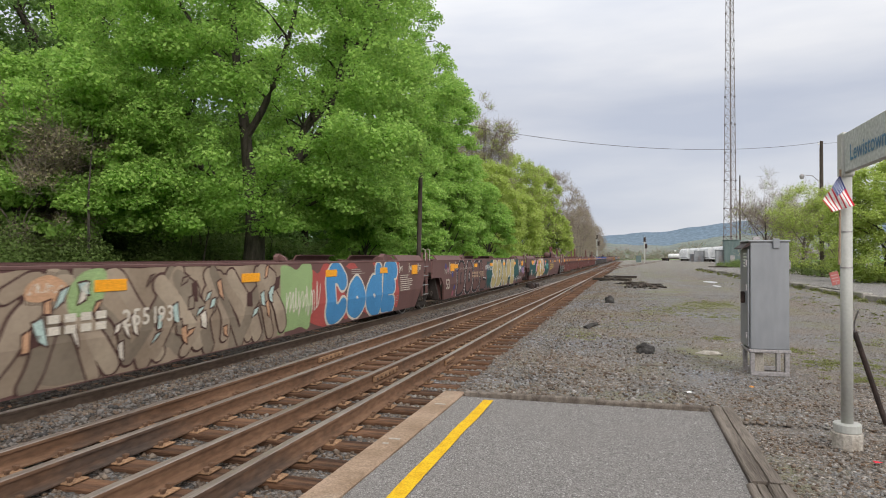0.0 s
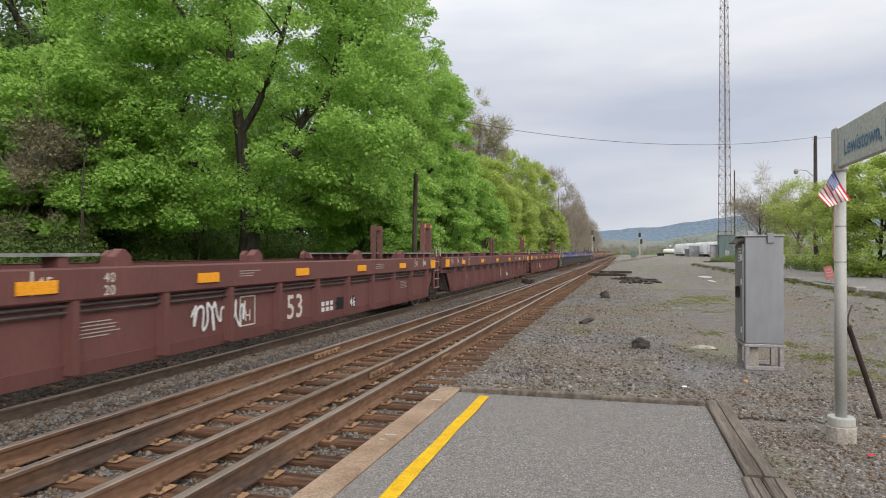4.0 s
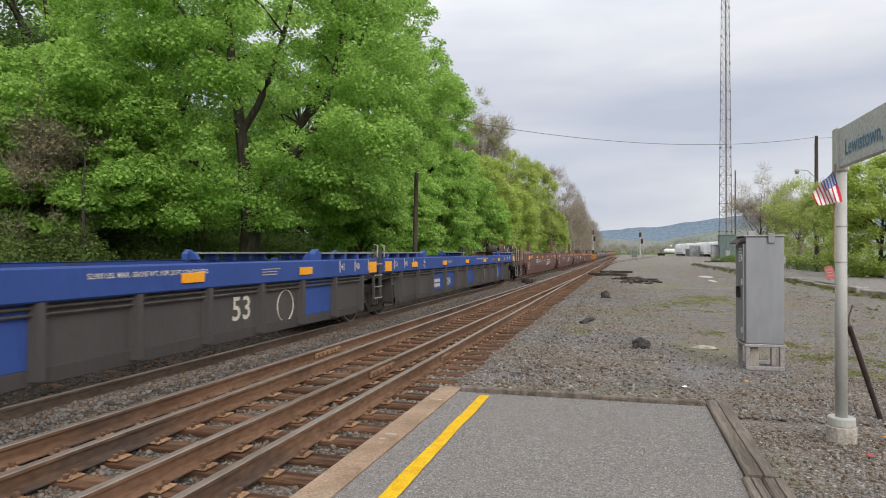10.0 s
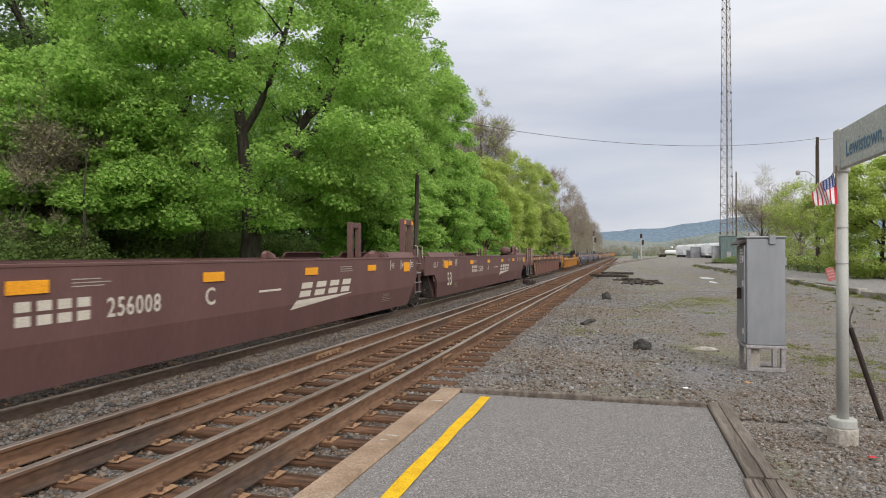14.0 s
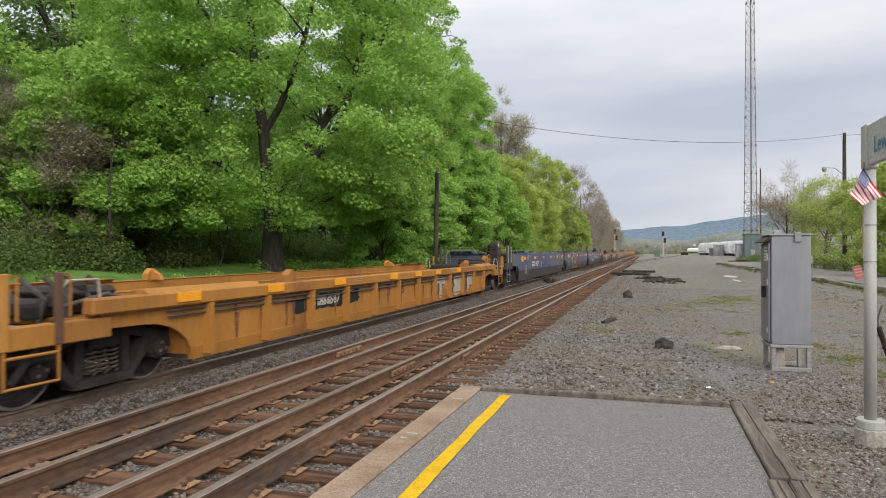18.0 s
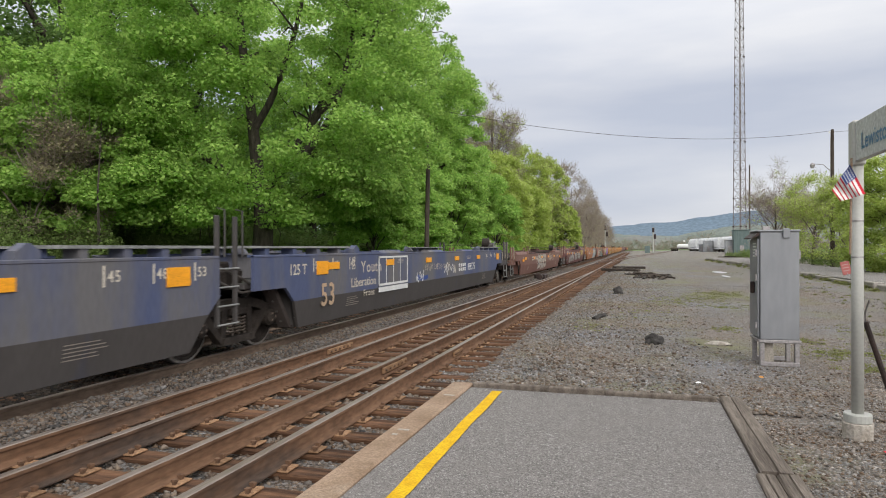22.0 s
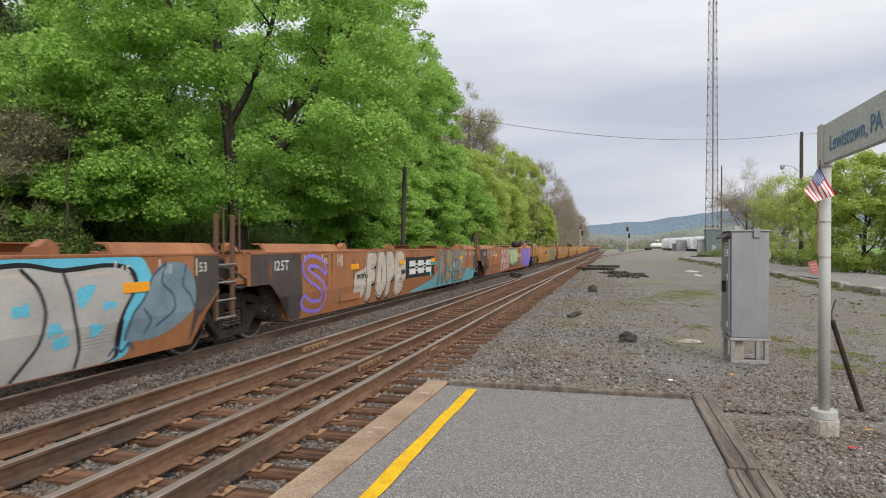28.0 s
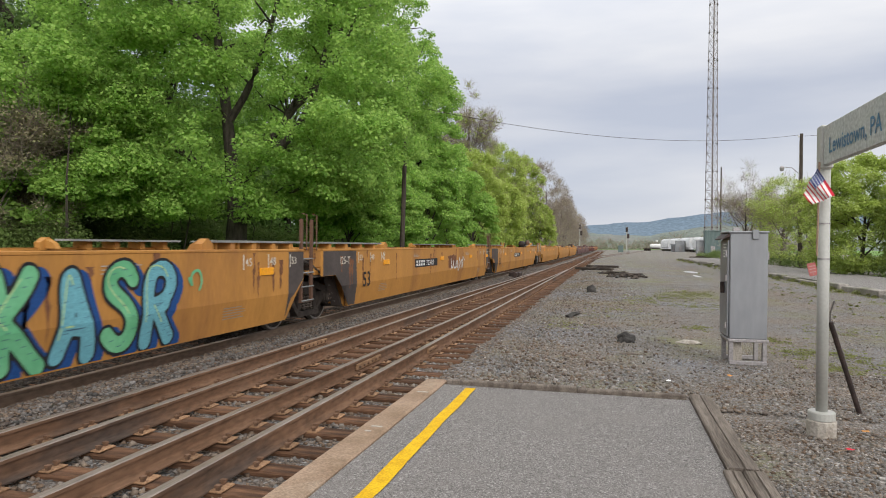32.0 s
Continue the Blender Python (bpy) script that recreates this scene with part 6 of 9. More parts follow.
car, o = freight_car((116.05, 136.1, 154.95, 175.15), "boxed", P_BLUE, P_GREY, "blue and grimy grey three-unit well car with ribbed sides, moving", grates=True, posts=0.0)
for base, num, lt in ((114.3, 122.75, 129.1), (135.0, 0, 148.6), (153.8, 159.95, 165.85)):
    if num:
        if base > 150:
            for yy in (num - 1.2, num + 0.2, num + 1.5):
                bay(car, yy - o, P_BLUE, "bay repainted in blue")
        mark_bars(car, num - 1.15 - o, 0.55, 4, 0.24, 0.23, P_CREAM, True)
        stencil(car, "890114", num + 0.1 - o, 0.55, 0.24, P_CREAM, True, 0.75)
    else:
        stencil(car, "125-T", 138.9 - o, 0.56, 0.22, P_TAN, True)
        scribble(car, 141.0 - o, 142.6 - o, 0.55, 1.0, P_WHITE, 6, 0.04, 15, True)
    stencil(car, "53", lt - o, 0.60, 0.36, P_CREAM if num != 159.95 else P_TAN, True)
    s = Shape()
    ring = [(0.004, 0.27 * math.cos(2 * math.pi * q / 20), 0.27 * math.sin(2 * math.pi * q / 20)) for q in range(21)]
    s.tube(ring, 0.010, P_CREAM, 5)
    part("round_stencil", s, car).location = (skin(0.7, True), clear_of_ribs(base + 14.7 - o, 0.6) + 0.3, 0.7)
    stencil(car, "52,900 LBS. MAX. GROSS WT. FOR 20 FT CONTAINERS", base + 10.6 - o, 1.33, 0.062, P_CREAM, True)
    for yy in (9.6, 15.6):
        bay(car, base + yy - o, P_BLUE, "bay repainted in blue")

car, o = freight_car((175.15, 195.55, 213.9, 234.9), "smooth", P_BROWN, P_BROWN, "clean brown three-unit well car with smooth sides, moving", posts=1.05, tank_front=True)
for base, num, logo in ((178.35, 182.3, 187.6), (197.3, 200.95, 205.95), (216.0, 219.7, 224.9)):
    stencil(car, "53", base - o, 0.60, 0.42, P_CREAM, wide=0.95)
    mark_bars(car, num - 0.2 - o, 0.92, 4, 0.24, 0.24, P_CREAM)
    stencil(car, "256008", num + 0.92 - o, 0.92, 0.22, P_CREAM, wide=0.85)
    stencil(car, "B" if base < 190 else ("C" if base < 210 else "A"), num + 2.65 - o, 0.92, 0.24, P_CREAM)
    emblem(car, logo - o, P_CREAM)
    bars(car, num + 4.0 - o, 0.98, 1.0, 0.1, P_CREAM, 1)
    if base > 190:
        stencil(car, "125 T", base - 1.55 - o, 1.2, 0.16, P_CREAM)

car, o = freight_car((234.9, 255.9), "ribbed", P_BROWN3, P_BROWN3, "brown single-unit well car with ribbed sides, moving", grates=True, height=(1.35, 1.16, 0.24), post_top=2.0, tank="valve")
stencil(car, "53", 237.9 - o, 0.52, 0.48, P_GOLD, True, 0.9)
mark_bars(car, 239.45 - o, 0.72, 3, 0.2, 0.2, P_GOLD, True)
stencil(car, "73218", 240.5 - o, 0.72, 0.2, P_GOLD, True, 0.85)
stencil(car, "LD LMT  170000", 242.45 - o, 0.64, 0.085, P_CREAM, True)
stencil(car, "LT WT     50000", 242.45 - o, 0.50, 0.085, P_CREAM, True)
stencil(car, "IL 53-2", 244.2 - o, 0.68, 0.085, P_CREAM, True)
stencil(car, "IW 8-8", 244.2 - o, 0.55, 0.085, P_CREAM, True)

car, o = freight_car((255.9, 278.0), "ribbed", P_AMBER, P_AMBER, "rusty yellow single-unit well car with ribbed sides, moving", rail_mat=P_AMBER, tank=False, height=(1.13, 0.95, 0.26), post_top=1.42, arch=True, strips=((258.6, 1.0), (260.6, 1.0), (262.8, 1.0), (265.5, 1.0), (267.15, 1.0), (268.8, 1.0), (270.8, 1.0)))
cloud(car, 261.55 - o, 264.1 - o, 0.60, 0.86, P_INK, 40, True, label="black number panel")
mark_bars(car, 261.7 - o, 0.66, 4, 0.17, 0.2, P_DIMTXT, True)
stencil(car, "466587", 262.7 - o, 0.66, 0.17, P_CREAM, True)
stencil(car, "53", 266.2 - o, 0.62, 0.28, P_SOOT, True)
streaks(car, 3.5, 18.5, 24, P_RUST, 7, True)
for k, (ch, y0, y1) in enumerate((("T", 269.0, 270.1), ("S", 270.75, 271.75), ("P", 272.35, 273.4))):
    graffiti(car, ch, y0 - o, y1 - o, 0.29, 0.93, P_BONE, P_SOOT, None, True, 0.36, 8 + k, "bone-white block graffiti letter", swell=(1.2, 1.12, 1.0), shade=P_SOOT, drop=(-0.11, -0.03), wild=0.02)
cloud(car, 269.8 - o, 270.28 - o, 0.5, 0.9, P_SALMON, 91, True, label="faded pink spray paint")

car, o = freight_car((278.0, 298.1, 316.7, 336.8), "smooth", P_BLUEGREY, P_GREY, "dusty blue three-unit well car with smooth sides, moving", grates=True, tall=0.35, tank="valve", tank_front=True, lips=(0, 1, 2))
for base in (282.2, 300.0, 318.6):
    stencil(car, "53", base - o, 0.58, 0.42, P_TAN, wide=0.95)
mark_bars(car, 284.35 - o, 0.88, 4, 0.24, 0.23, P_WHITE)
stencil(car, "888575", 285.42 - o, 0.88, 0.24, P_WHITE, wide=0.88)
stencil(car, "B", 287.2 - o, 0.84, 0.24, P_CREAM)
graffiti(car, "KESR", 303.0 - o, 306.7 - o, 0.36, 1.44, P_BRFILL, P_CREAMFILL, None, False, 0.30, 9, "brown graffiti letters edged in white", swell=(1.3, 1.24, 0.9))
scribble(car, 301.8 - o, 303.2 - o, 0.8, 1.3, P_WHITE, 5, 0.03, 44)
scribble(car, 307.8 - o, 309.4 - o, 0.5, 0.8, P_WHITE, 5, 0.03, 45)
stencil(car, "C", 308.0 - o, 0.95, 0.22, P_CREAM)
stencil(car, "125 T", 298.9 - o, 1.18, 0.18, P_TAN)
stencil(car, "125 T", 317.5 - o, 1.18, 0.18, P_CREAM)
for w, y, z, h in (("Youth", 320.4, 1.12, 0.24), ("Liberation", 319.9, 0.84, 0.19), ("Front", 320.5, 0.62, 0.14)):
    stencil(car, w, y - o, z, h, P_CREAMFILL, wide=1.2)
for k in range(3):
    scribble(car, 324.6 + 0.85 * k - o, 325.3 + 0.85 * k - o, 0.95, 1.25, P_CREAMFILL, 4, 0.022, 50 + k)
s = Shape()
for y0, y1, z0, z1 in ((0, 1.9, 0.0, 0.05), (0, 1.9, 0.62, 0.66), (0, 0.05, 0, 0.66), (1.85, 1.9, 0, 0.66), (0.45, 0.48, 0.05, 0.62), (0.9, 0.93, 0.05, 0.62), (1.35, 1.38, 0.05, 0.62), (0, 1.9, -0.14, -0.03)):
    s.box(0, 0.003, y0, y1, z0, z1, P_WHITE)
part("spray_drawing", s, car, "white spray-painted box drawing").location = (HW + 0.006, 321.35 - o, 0.78)
scribble(car, 323.9 - o, 324.5 - o, 0.65, 1.1, P_WHITE, 3, 0.035, 47)
scribble(car, 326.4 - o, 327.4 - o, 0.75, 1.3, P_WHITE, 3, 0.05, 48)
mark_bars(car, 328.1 - o, 0.88, 4, 0.24, 0.23, P_WHITE)
stencil(car, "888575", 329.24 - o, 0.88, 0.24, P_WHITE, wide=0.88)
stencil(car, "A", 327.5 - o, 0.84, 0.26, P_CREAM)
for yy, zz in ((287.4, 0.78), (290.0, 0.72), (311.0, 0.7), (324.0, 0.76)):
    cloud(car, yy - o, yy + 0.9 - o, zz, zz + 0.14, P_BLUE, int(yy))

car, o = freight_car((336.8, 359.05), "smooth", P_BROWN3, P_BROWN3, "faded brown single-unit well car with smooth sides, moving", height=(1.28, 1.06, 0.27), tank="valve")
mark_bars(car, 343.3 - o, 0.92, 3, 0.22, 0.26, P_CREAM)
stencil(car, "70832", 344.3 - o, 0.92, 0.22, P_CREAM, wide=1.15)
cloud(car, 345.5 - o, 348.95 - o, 0.42, 1.22, P_CHROME, 52, label="silver graffiti ground")
graffiti(car, "SYRS", 345.6 - o, 348.9 - o, 0.40, 1.22, P_CREAMFILL, P_INK, None, False, 0.22, 11, "silver graffiti letters")
scribble(car, 344.9 - o, 345.5 - o, 0.6, 1.3, P_CREAM, 5, 0.03, 53)
scribble(car, 349.9 - o, 352.6 - o, 0.7, 1.35, P_CREAM, 9, 0.03, 54)

car, o = freight_car((359.05, 381.4), "smooth", P_BROWN2, P_BROWN2, "red-brown single-unit well car tagged with silver graffiti, moving", height=(1.40, 1.12, 0.27), tank="valve", strips=((361.6, 1.06), (363.41, 1.07), (365.27, 1.07), (367.98, 1.08), (370.94, 1.10), (373.5, 1.11), (377.6, 1.12)))
for k, (y0, y1, z0, z1) in enumerate(((363.1, 364.4, 0.34, 0.82), (364.5, 365.9, 0.42, 0.95), (365.95, 367.65, 0.44, 0.95), (368.5, 370.8, 0.48, 1.14), (371.3, 374.2, 0.55, 1.16))):
    graffiti(car, "TOES", y0 - o, y1 - o, z0, z1, P_CHROME, P_INK, None, False, 0.42, 60 + k, "silver bubble graffiti edged in black", swell=(1.2, 1.34, 1.08), wild=0.16, hatch=P_SOOT)
mark_bars(car, 365.95 - o, 1.02, 3, 0.2, 0.22, P_WHITE)
stencil(car, "72198", 366.65 - o, 1.02, 0.2, P_WHITE, wide=1.15)
scribble(car, 361.2 - o, 363.0 - o, 1.1, 1.42, P_WHITE, 7, 0.04, 70)
scribble(car, 361.4 - o, 362.4 - o, 0.45, 0.9, P_WHITE, 3, 0.035, 71)
cloud(car, 374.9 - o, 377.3 - o, 0.85, 1.4, P_GOLD, 72)
scribble(car, 374.9 - o, 377.3 - o, 0.9, 1.3, P_INK, 7, 0.03, 73)

car, o = freight_car((381.4, 401.3, 419.6, 440.0), "smooth", P_ORANGE, P_ORANGE, "orange-brown three-unit well car covered in graffiti, moving", posts=0.0, tall=0.35, lips=(2,), strips=((384.0, 1.12), (388.9, 1.12), (392.35, 1.12), (392.95, 0.93), (395.25, 1.04), (395.92, 0.92), (398.35, 1.06), (405.15, 1.10), (408.45, 1.12), (411.6, 1.12), (415.6, 1.12), (423.2, 1.10), (427.3, 1.12), (430.4, 1.12), (436.4, 1.12)))
mark_bars(car, 386.6 - o, 0.84, 4, 0.26, 0.26, P_WHITE)
stencil(car, "724894", 387.9 - o, 0.84, 0.26, P_WHITE, wide=1.2)
blob(car, ragged(391.28 - o, 392.25 - o, 1.30, 1.46, 0.006, 80), P_TAN, 0.003, "faded tan number panel")
mark_bars(car, 391.32 - o, 1.33, 4, 0.09, 0.09, P_SOOT)
stencil(car, "724894", 391.76 - o, 1.33, 0.09, P_SOOT, wide=1.1)
blob(car, ragged(391.46 - o, 392.68 - o, 0.92, 1.08, 0.006, 82), P_TAN, 0.003, "faded tan stencil panel")
stencil(car, "LD LMT 115,500 PER UNIT", 391.50 - o, 0.96, 0.075, P_SOOT)
dots(car, [(391.04 - o, 0.93, 0.15)], P_TAN, 0.004)
stroke(car, o, [(393.35, 1.42), (393.5, 1.2), (393.3, 0.95), (393.65, 0.8), (393.4, 0.55), (393.75, 0.42)], 0.05, P_TEALGREY, 0.004)
stroke(car, o, [(393.6, 1.45), (393.85, 1.3), (393.55, 1.1), (393.95, 0.98), (393.6, 0.75), (393.85, 0.6)], 0.045, P_TEALGREY, 0.0046)
blob(car, [(y - o, z) for y, z in ((393.85, 0.28), (394.0, 0.7), (394.12, 1.1), (394.3, 1.46), (395.2, 1.5), (396.4, 1.5), (397.4, 1.5), (398.1, 1.5), (398.62, 1.48), (398.78, 1.34), (398.86, 1.1), (398.55, 0.85), (398.42, 0.55), (398.3, 0.28), (396.0, 0.28))], P_CYAN, 0.003, "cyan border of a graffiti piece")
blob(car, [(y - o, z) for y, z in ((394.02, 0.28), (394.12, 0.7), (394.26, 1.05), (394.52, 1.34), (394.95, 1.44), (395.4, 1.34), (395.7, 1.45), (396.3, 1.4), (397.0, 1.45), (397.5, 1.38), (398.1, 1.42), (398.48, 1.36), (398.6, 1.15), (398.4, 0.85), (398.26, 0.55), (398.18, 0.28), (396.0, 0.28))], P_INK, 0.0044, "black edge of a graffiti piece")
blob(car, [(y - o, z) for y, z in ((394.09, 0.28), (394.19, 0.7), (394.33, 1.04), (394.56, 1.29), (394.95, 1.39), (395.38, 1.28), (395.7, 1.40), (396.3, 1.35), (397.0, 1.40), (397.5, 1.33), (398.1, 1.37), (398.42, 1.31), (398.53, 1.13), (398.34, 0.85), (398.2, 0.55), (398.11, 0.28), (396.0, 0.28))], P_PALEGREY, 0.0058, "pale grey bubble letters")
stroke(car, o, [(394.22, 0.95), (394.42, 1.22), (394.7, 1.34), (395.0, 1.35), (395.25, 1.26)], 0.05, P_CREAMFILL, 0.0072)
stroke(car, o, [(396.5, 1.31), (396.95, 1.33), (397.15, 1.2)], 0.04, P_CREAMFILL, 0.0072)
stroke(car, o, [(397.75, 1.3), (398.15, 1.31), (398.4, 1.22), (398.42, 1.05)], 0.04, P_CREAMFILL, 0.0072)
for pts in (((395.42, 1.36), (395.5, 1.2), (395.68, 1.05), (395.78, 0.8), (395.72, 0.55), (395.55, 0.30)), ((395.98, 1.36), (395.98, 1.15), (395.93, 0.9), (396.02, 0.6), (396.2, 0.30)),
            ((397.0, 1.38), (397.2, 1.2), (397.3, 0.95), (397.22, 0.6), (396.95, 0.30)), ((397.5, 1.33), (397.6, 1.1), (397.66, 0.8), (397.76, 0.5), (397.72, 0.30)),
            ((395.1, 0.74), (395.25, 0.68), (395.5, 0.80), (395.62, 0.92))):
    stroke(car, o, pts, 0.04, P_INK, 0.0086)
for pts, m, d in ((((395.05, 0.76), (395.3, 0.74), (395.6, 0.92), (395.58, 1.06), (395.36, 0.96), (395.1, 0.96)), P_CYAN, 0.0094), (((396.42, 0.95), (396.56, 0.90), (396.70, 0.98), (396.70, 1.13), (396.56, 1.18), (396.43, 1.1)), P_INK, 0.0094),
                  (((396.47, 0.97), (396.56, 0.94), (396.62, 1.02), (396.58, 1.13), (396.48, 1.1)), P_CYAN, 0.0106), (((397.68, 1.14), (397.95, 1.18), (397.74, 0.94)), P_CYAN, 0.0094)):
    blob(car, [(y - o, z) for y, z in pts], m, d, "painted hollow of a letter")
for y, z in ((394.4, 0.62), (394.75, 0.68), (394.5, 0.45), (395.3, 0.58), (395.2, 0.44), (396.1, 0.78), (396.35, 1.25), (396.15, 0.52), (397.0, 0.98), (396.7, 0.62), (397.4, 0.75), (397.5, 0.62), (398.15, 0.95), (397.95, 0.7)):
    blob(car, ragged(y - 0.08 - o, y + 0.08 - o, z - 0.055, z + 0.055, 0.035, int(y * 9), 0.07), P_CYAN, 0.0098, "cyan spray spot")
blob(car, [(y - o, z) for y, z in ((398.42, 0.52), (398.5, 0.8), (398.72, 0.98), (398.85, 1.25), (399.1, 1.4), (399.5, 1.36), (399.7, 1.1), (399.68, 0.8), (399.4, 0.6), (398.9, 0.46))], P_SLATE, 0.0050, "slate-blue bubble letters")
for pts in (((398.42, 0.52), (398.5, 0.8), (398.72, 0.98), (398.85, 1.25), (399.1, 1.4)), ((399.1, 1.4), (399.0, 1.15), (399.25, 1.0), (399.3, 0.8), (398.95, 0.62)), ((399.5, 1.36), (399.42, 1.1), (399.6, 0.95), (399.68, 0.8)), ((398.7, 0.85), (398.85, 0.7), (398.75, 0.55)), ((398.2, 0.36), (398.3, 0.46), (398.4, 0.36), (398.5, 0.48), (398.6, 0.38))):
    stroke(car, o, pts, 0.035, P_TEALGREY, 0.0064)
for y, z, w, h in ((390.97, 0.47, 1.5, 0.12), (404.63, 0.45, 1.1, 0.13)):
    part("patch_plate", Shape().box(0, 0.018, 0, w, 0, h, P_ORANGE), car, "welded patch plate").location = (skin(z + h, False) - 0.004, y - o, z)
stencil(car, "125T", 401.8 - o, 1.2, 0.17, P_WHITE, wide=1.1)
graffiti(car, "S", 402.75 - o, 404.0 - o, 0.36, 1.42, P_ORANGE, P_PURPLE, None, False, 0.16, 100, "purple spray outline", swell=(1.5, 1.5, 0.7))
dark_ends(car, (401.3, 419.6), o)
streaks(car, 2.0, 57.0, 36, P_RUST, 6)
for y, z, w, h in ((405.35, 0.7, 0.9, 0.42), (405.5, 0.48, 0.5, 0.2), (405.3, 0.62, 0.3, 0.14), (408.45, 0.72, 0.6, 0.5), (408.6, 1.22, 0.28, 0.2)):
    blob(car, [(y - o, z), (y + w * 0.6 - o, z - 0.05), (y + w - o, z + h * 0.3), (y + w * 0.9 - o, z + h), (y + w * 0.4 - o, z + h * 0.85), (y + 0.05 - o, z + h * 0.7)], P_CREAMFILL, 0.003, "white cloud of spray paint")
scribble(car, 405.45 - o, 406.1 - o, 0.82, 1.04, P_INK, 5, 0.03, 103)
scribble(car, 408.6 - o, 409.0 - o, 0.8, 1.05, P_INK, 4, 0.03, 113)
graffiti(car, "FOPE", 406.05 - o, 408.75 - o, 0.36, 1.47, P_CREAMFILL, P_INK, P_CREAMFILL, False, 0.37, 13, "white bubble graffiti edged in black", swell=(1.34, 1.14, 1.02), shade=P_INK, drop=(0.03, -0.09), hatch=P_DIMTXT, wild=0.08)
blob(car, ragged(409.05 - o, 412.0 - o, 0.72, 1.30, 0.015, 102), P_INK, 0.003, "black panel")
mark_bars(car, 409.35 - o, 0.82, 3, 0.38, 0.84, P_WHITE, lift=0.007)
for k in range(2):
    for q in range(3):
        part("speed_line", Shape().box(0, 0.003, 0, 0.34, 0, 0.035, P_WHITE), car).location = (HW + 0.007, 409.88 + 0.84 * k - o, 0.9 + 0.09 * q)
blob(car, [(410.0 - o, 0.28), (417.6 - o, 0.28), (418.2 - o, 0.55), (418.5 - o, 0.82), (417.9 - o, 0.62), (417.2 - o, 0.80), (416.6 - o, 0.72), (416.2 - o, 0.5), (413.2 - o, 0.62), (412.6 - o, 0.84), (412.1 - o, 0.62), (411.4 - o, 0.52), (410.6 - o, 0.42)], P_CYANBLUE, 0.0032, "cyan paint along the foot")
graffiti(car, "ASEE", 412.4 - o, 416.4 - o, 0.34, 1.48, P_TANFILL, P_TEALGREY, P_TEAL, False, 0.30, 14, "tan and teal graffiti letters", swell=(1.36, 1.2, 0.92), wild=0.1, fills=(P_OLIVE, P_TANFILL))
dots(car, [(y - o, z, r) for y, z, r in ((412.75, 0.62, 0.07), (414.6, 0.95, 0.1), (414.6, 0.62, 0.08), (415.8, 1.1, 0.09), (415.8, 0.7, 0.07), (411.5, 0.75, 0.09))], P_CYAN, 0.0205)
scribble(car, 411.4 - o, 412.6 - o, 0.95, 1.2, P_TEAL, 3, 0.05, 114)
stencil(car, "125T", 420.2 - o, 1.2, 0.17, P_WHITE, wide=1.1)
stencil(car, "53", 420.9 - o, 0.60, 0.42, P_INK)
scribble(car, 422.0 - o, 423.6 - o, 1.1, 1.3, P_WHITE, 6, 0.025, 104)
graffiti(car, "RGUS", 424.95 - o, 427.75 - o, 0.33, 1.49, P_CREAMFILL, P_RED, P_CREAMFILL, False, 0.27, 15, "cream and red graffiti letters", wild=0.26, swell=(1.95, 1.72, 0.9), shade=P_RED, drop=(0.05, -0.08), hatch=P_DIMTXT)
graffiti(car, "WENO", 428.0 - o, 430.75 - o, 0.58, 1.46, P_GREENL, P_INK, P_CREAM, False, 0.40, 16, "pale green graffiti letters edged in black", wild=0.04, swell=(1.34, 1.22, 1.06), shade=P_INK, drop=(-0.05, -0.10))
dots(car, [(y - o, z, r) for y, z, r in ((427.85, 1.36, 0.06), (427.8, 0.72, 0.07), (427.78, 0.55, 0.05), (430.85, 1.4, 0.06), (430.9, 1.25, 0.04))], P_WHITE)
mark_bars(car, 430.75 - o, 0.98, 4, 0.2, 0.2, P_WHITE)
stencil(car, "724894", 431.6 - o, 0.98, 0.2, P_WHITE)
blob(car, ragged(433.6 - o, 437.1 - o, 0.31, 1.40, 0.09, 105), P_PURPLE, 0.003, "purple graffiti ground")
for k in range(7):
    y, z = 432.5 + 0.2 * k, 0.45 + 0.3 * ((k * 3) % 4)
    blob(car, ragged(y - o, y + 0.4 - o, z, z + 0.2, 0.05, 500 + k, 0.1), P_PURPLE, 0.0045 + 0.0002 * k, "splash of purple spray paint")
graffiti(car, "GAT", 433.2 - o, 437.0 - o, 0.34, 1.48, P_PURPLE, P_PURPLE, None, False, 0.30, 17, "purple block graffiti", wild=0.06, swell=(1.2, 1.1, 1.0))
scribble(car, 434.1 - o, 434.5 - o, 0.75, 1.15, P_ORANGE, 2, 0.04, 106, lift=0.02)
scribble(car, 435.3 - o, 435.7 - o, 0.75, 1.25, P_ORANGE, 2, 0.04, 107, lift=0.02)
car, o = freight_car((440.0, 460.0, 478.7, 499.7), "smooth", P_YELLOW, P_YELLOW, "rust-stained yellow three-unit well car, moving", grates=True, tall=0.35, tank_front=True, strips=((444.4, 1.12), (446.3, 1.14), (449.5, 1.2), (457.4, 1.1), (463.3, 1.12), (468.9, 1.12), (473.5, 1.12), (477.0, 1.1), (482.4, 1.12), (488.9, 1.12), (493.5, 1.12), (496.6, 1.1)))
for base in (443.2, 461.9, 480.6):
    stencil(car, "53", base - o, 0.66, 0.34, P_INK)
for base in (446.6, 466.0, 486.0):
    blob(car, ragged(base - o, base + 2.5 - o, 0.96, 1.20, 0.004, int(base)), P_INK, 0.003, "black number panel", smooth=False)
    mark_bars(car, base + 0.12 - o, 1.0, 4, 0.16, 0.24, P_WHITE)
    stencil(car, "723400", base + 1.2 - o, 1.0, 0.16, P_WHITE, wide=1.15)
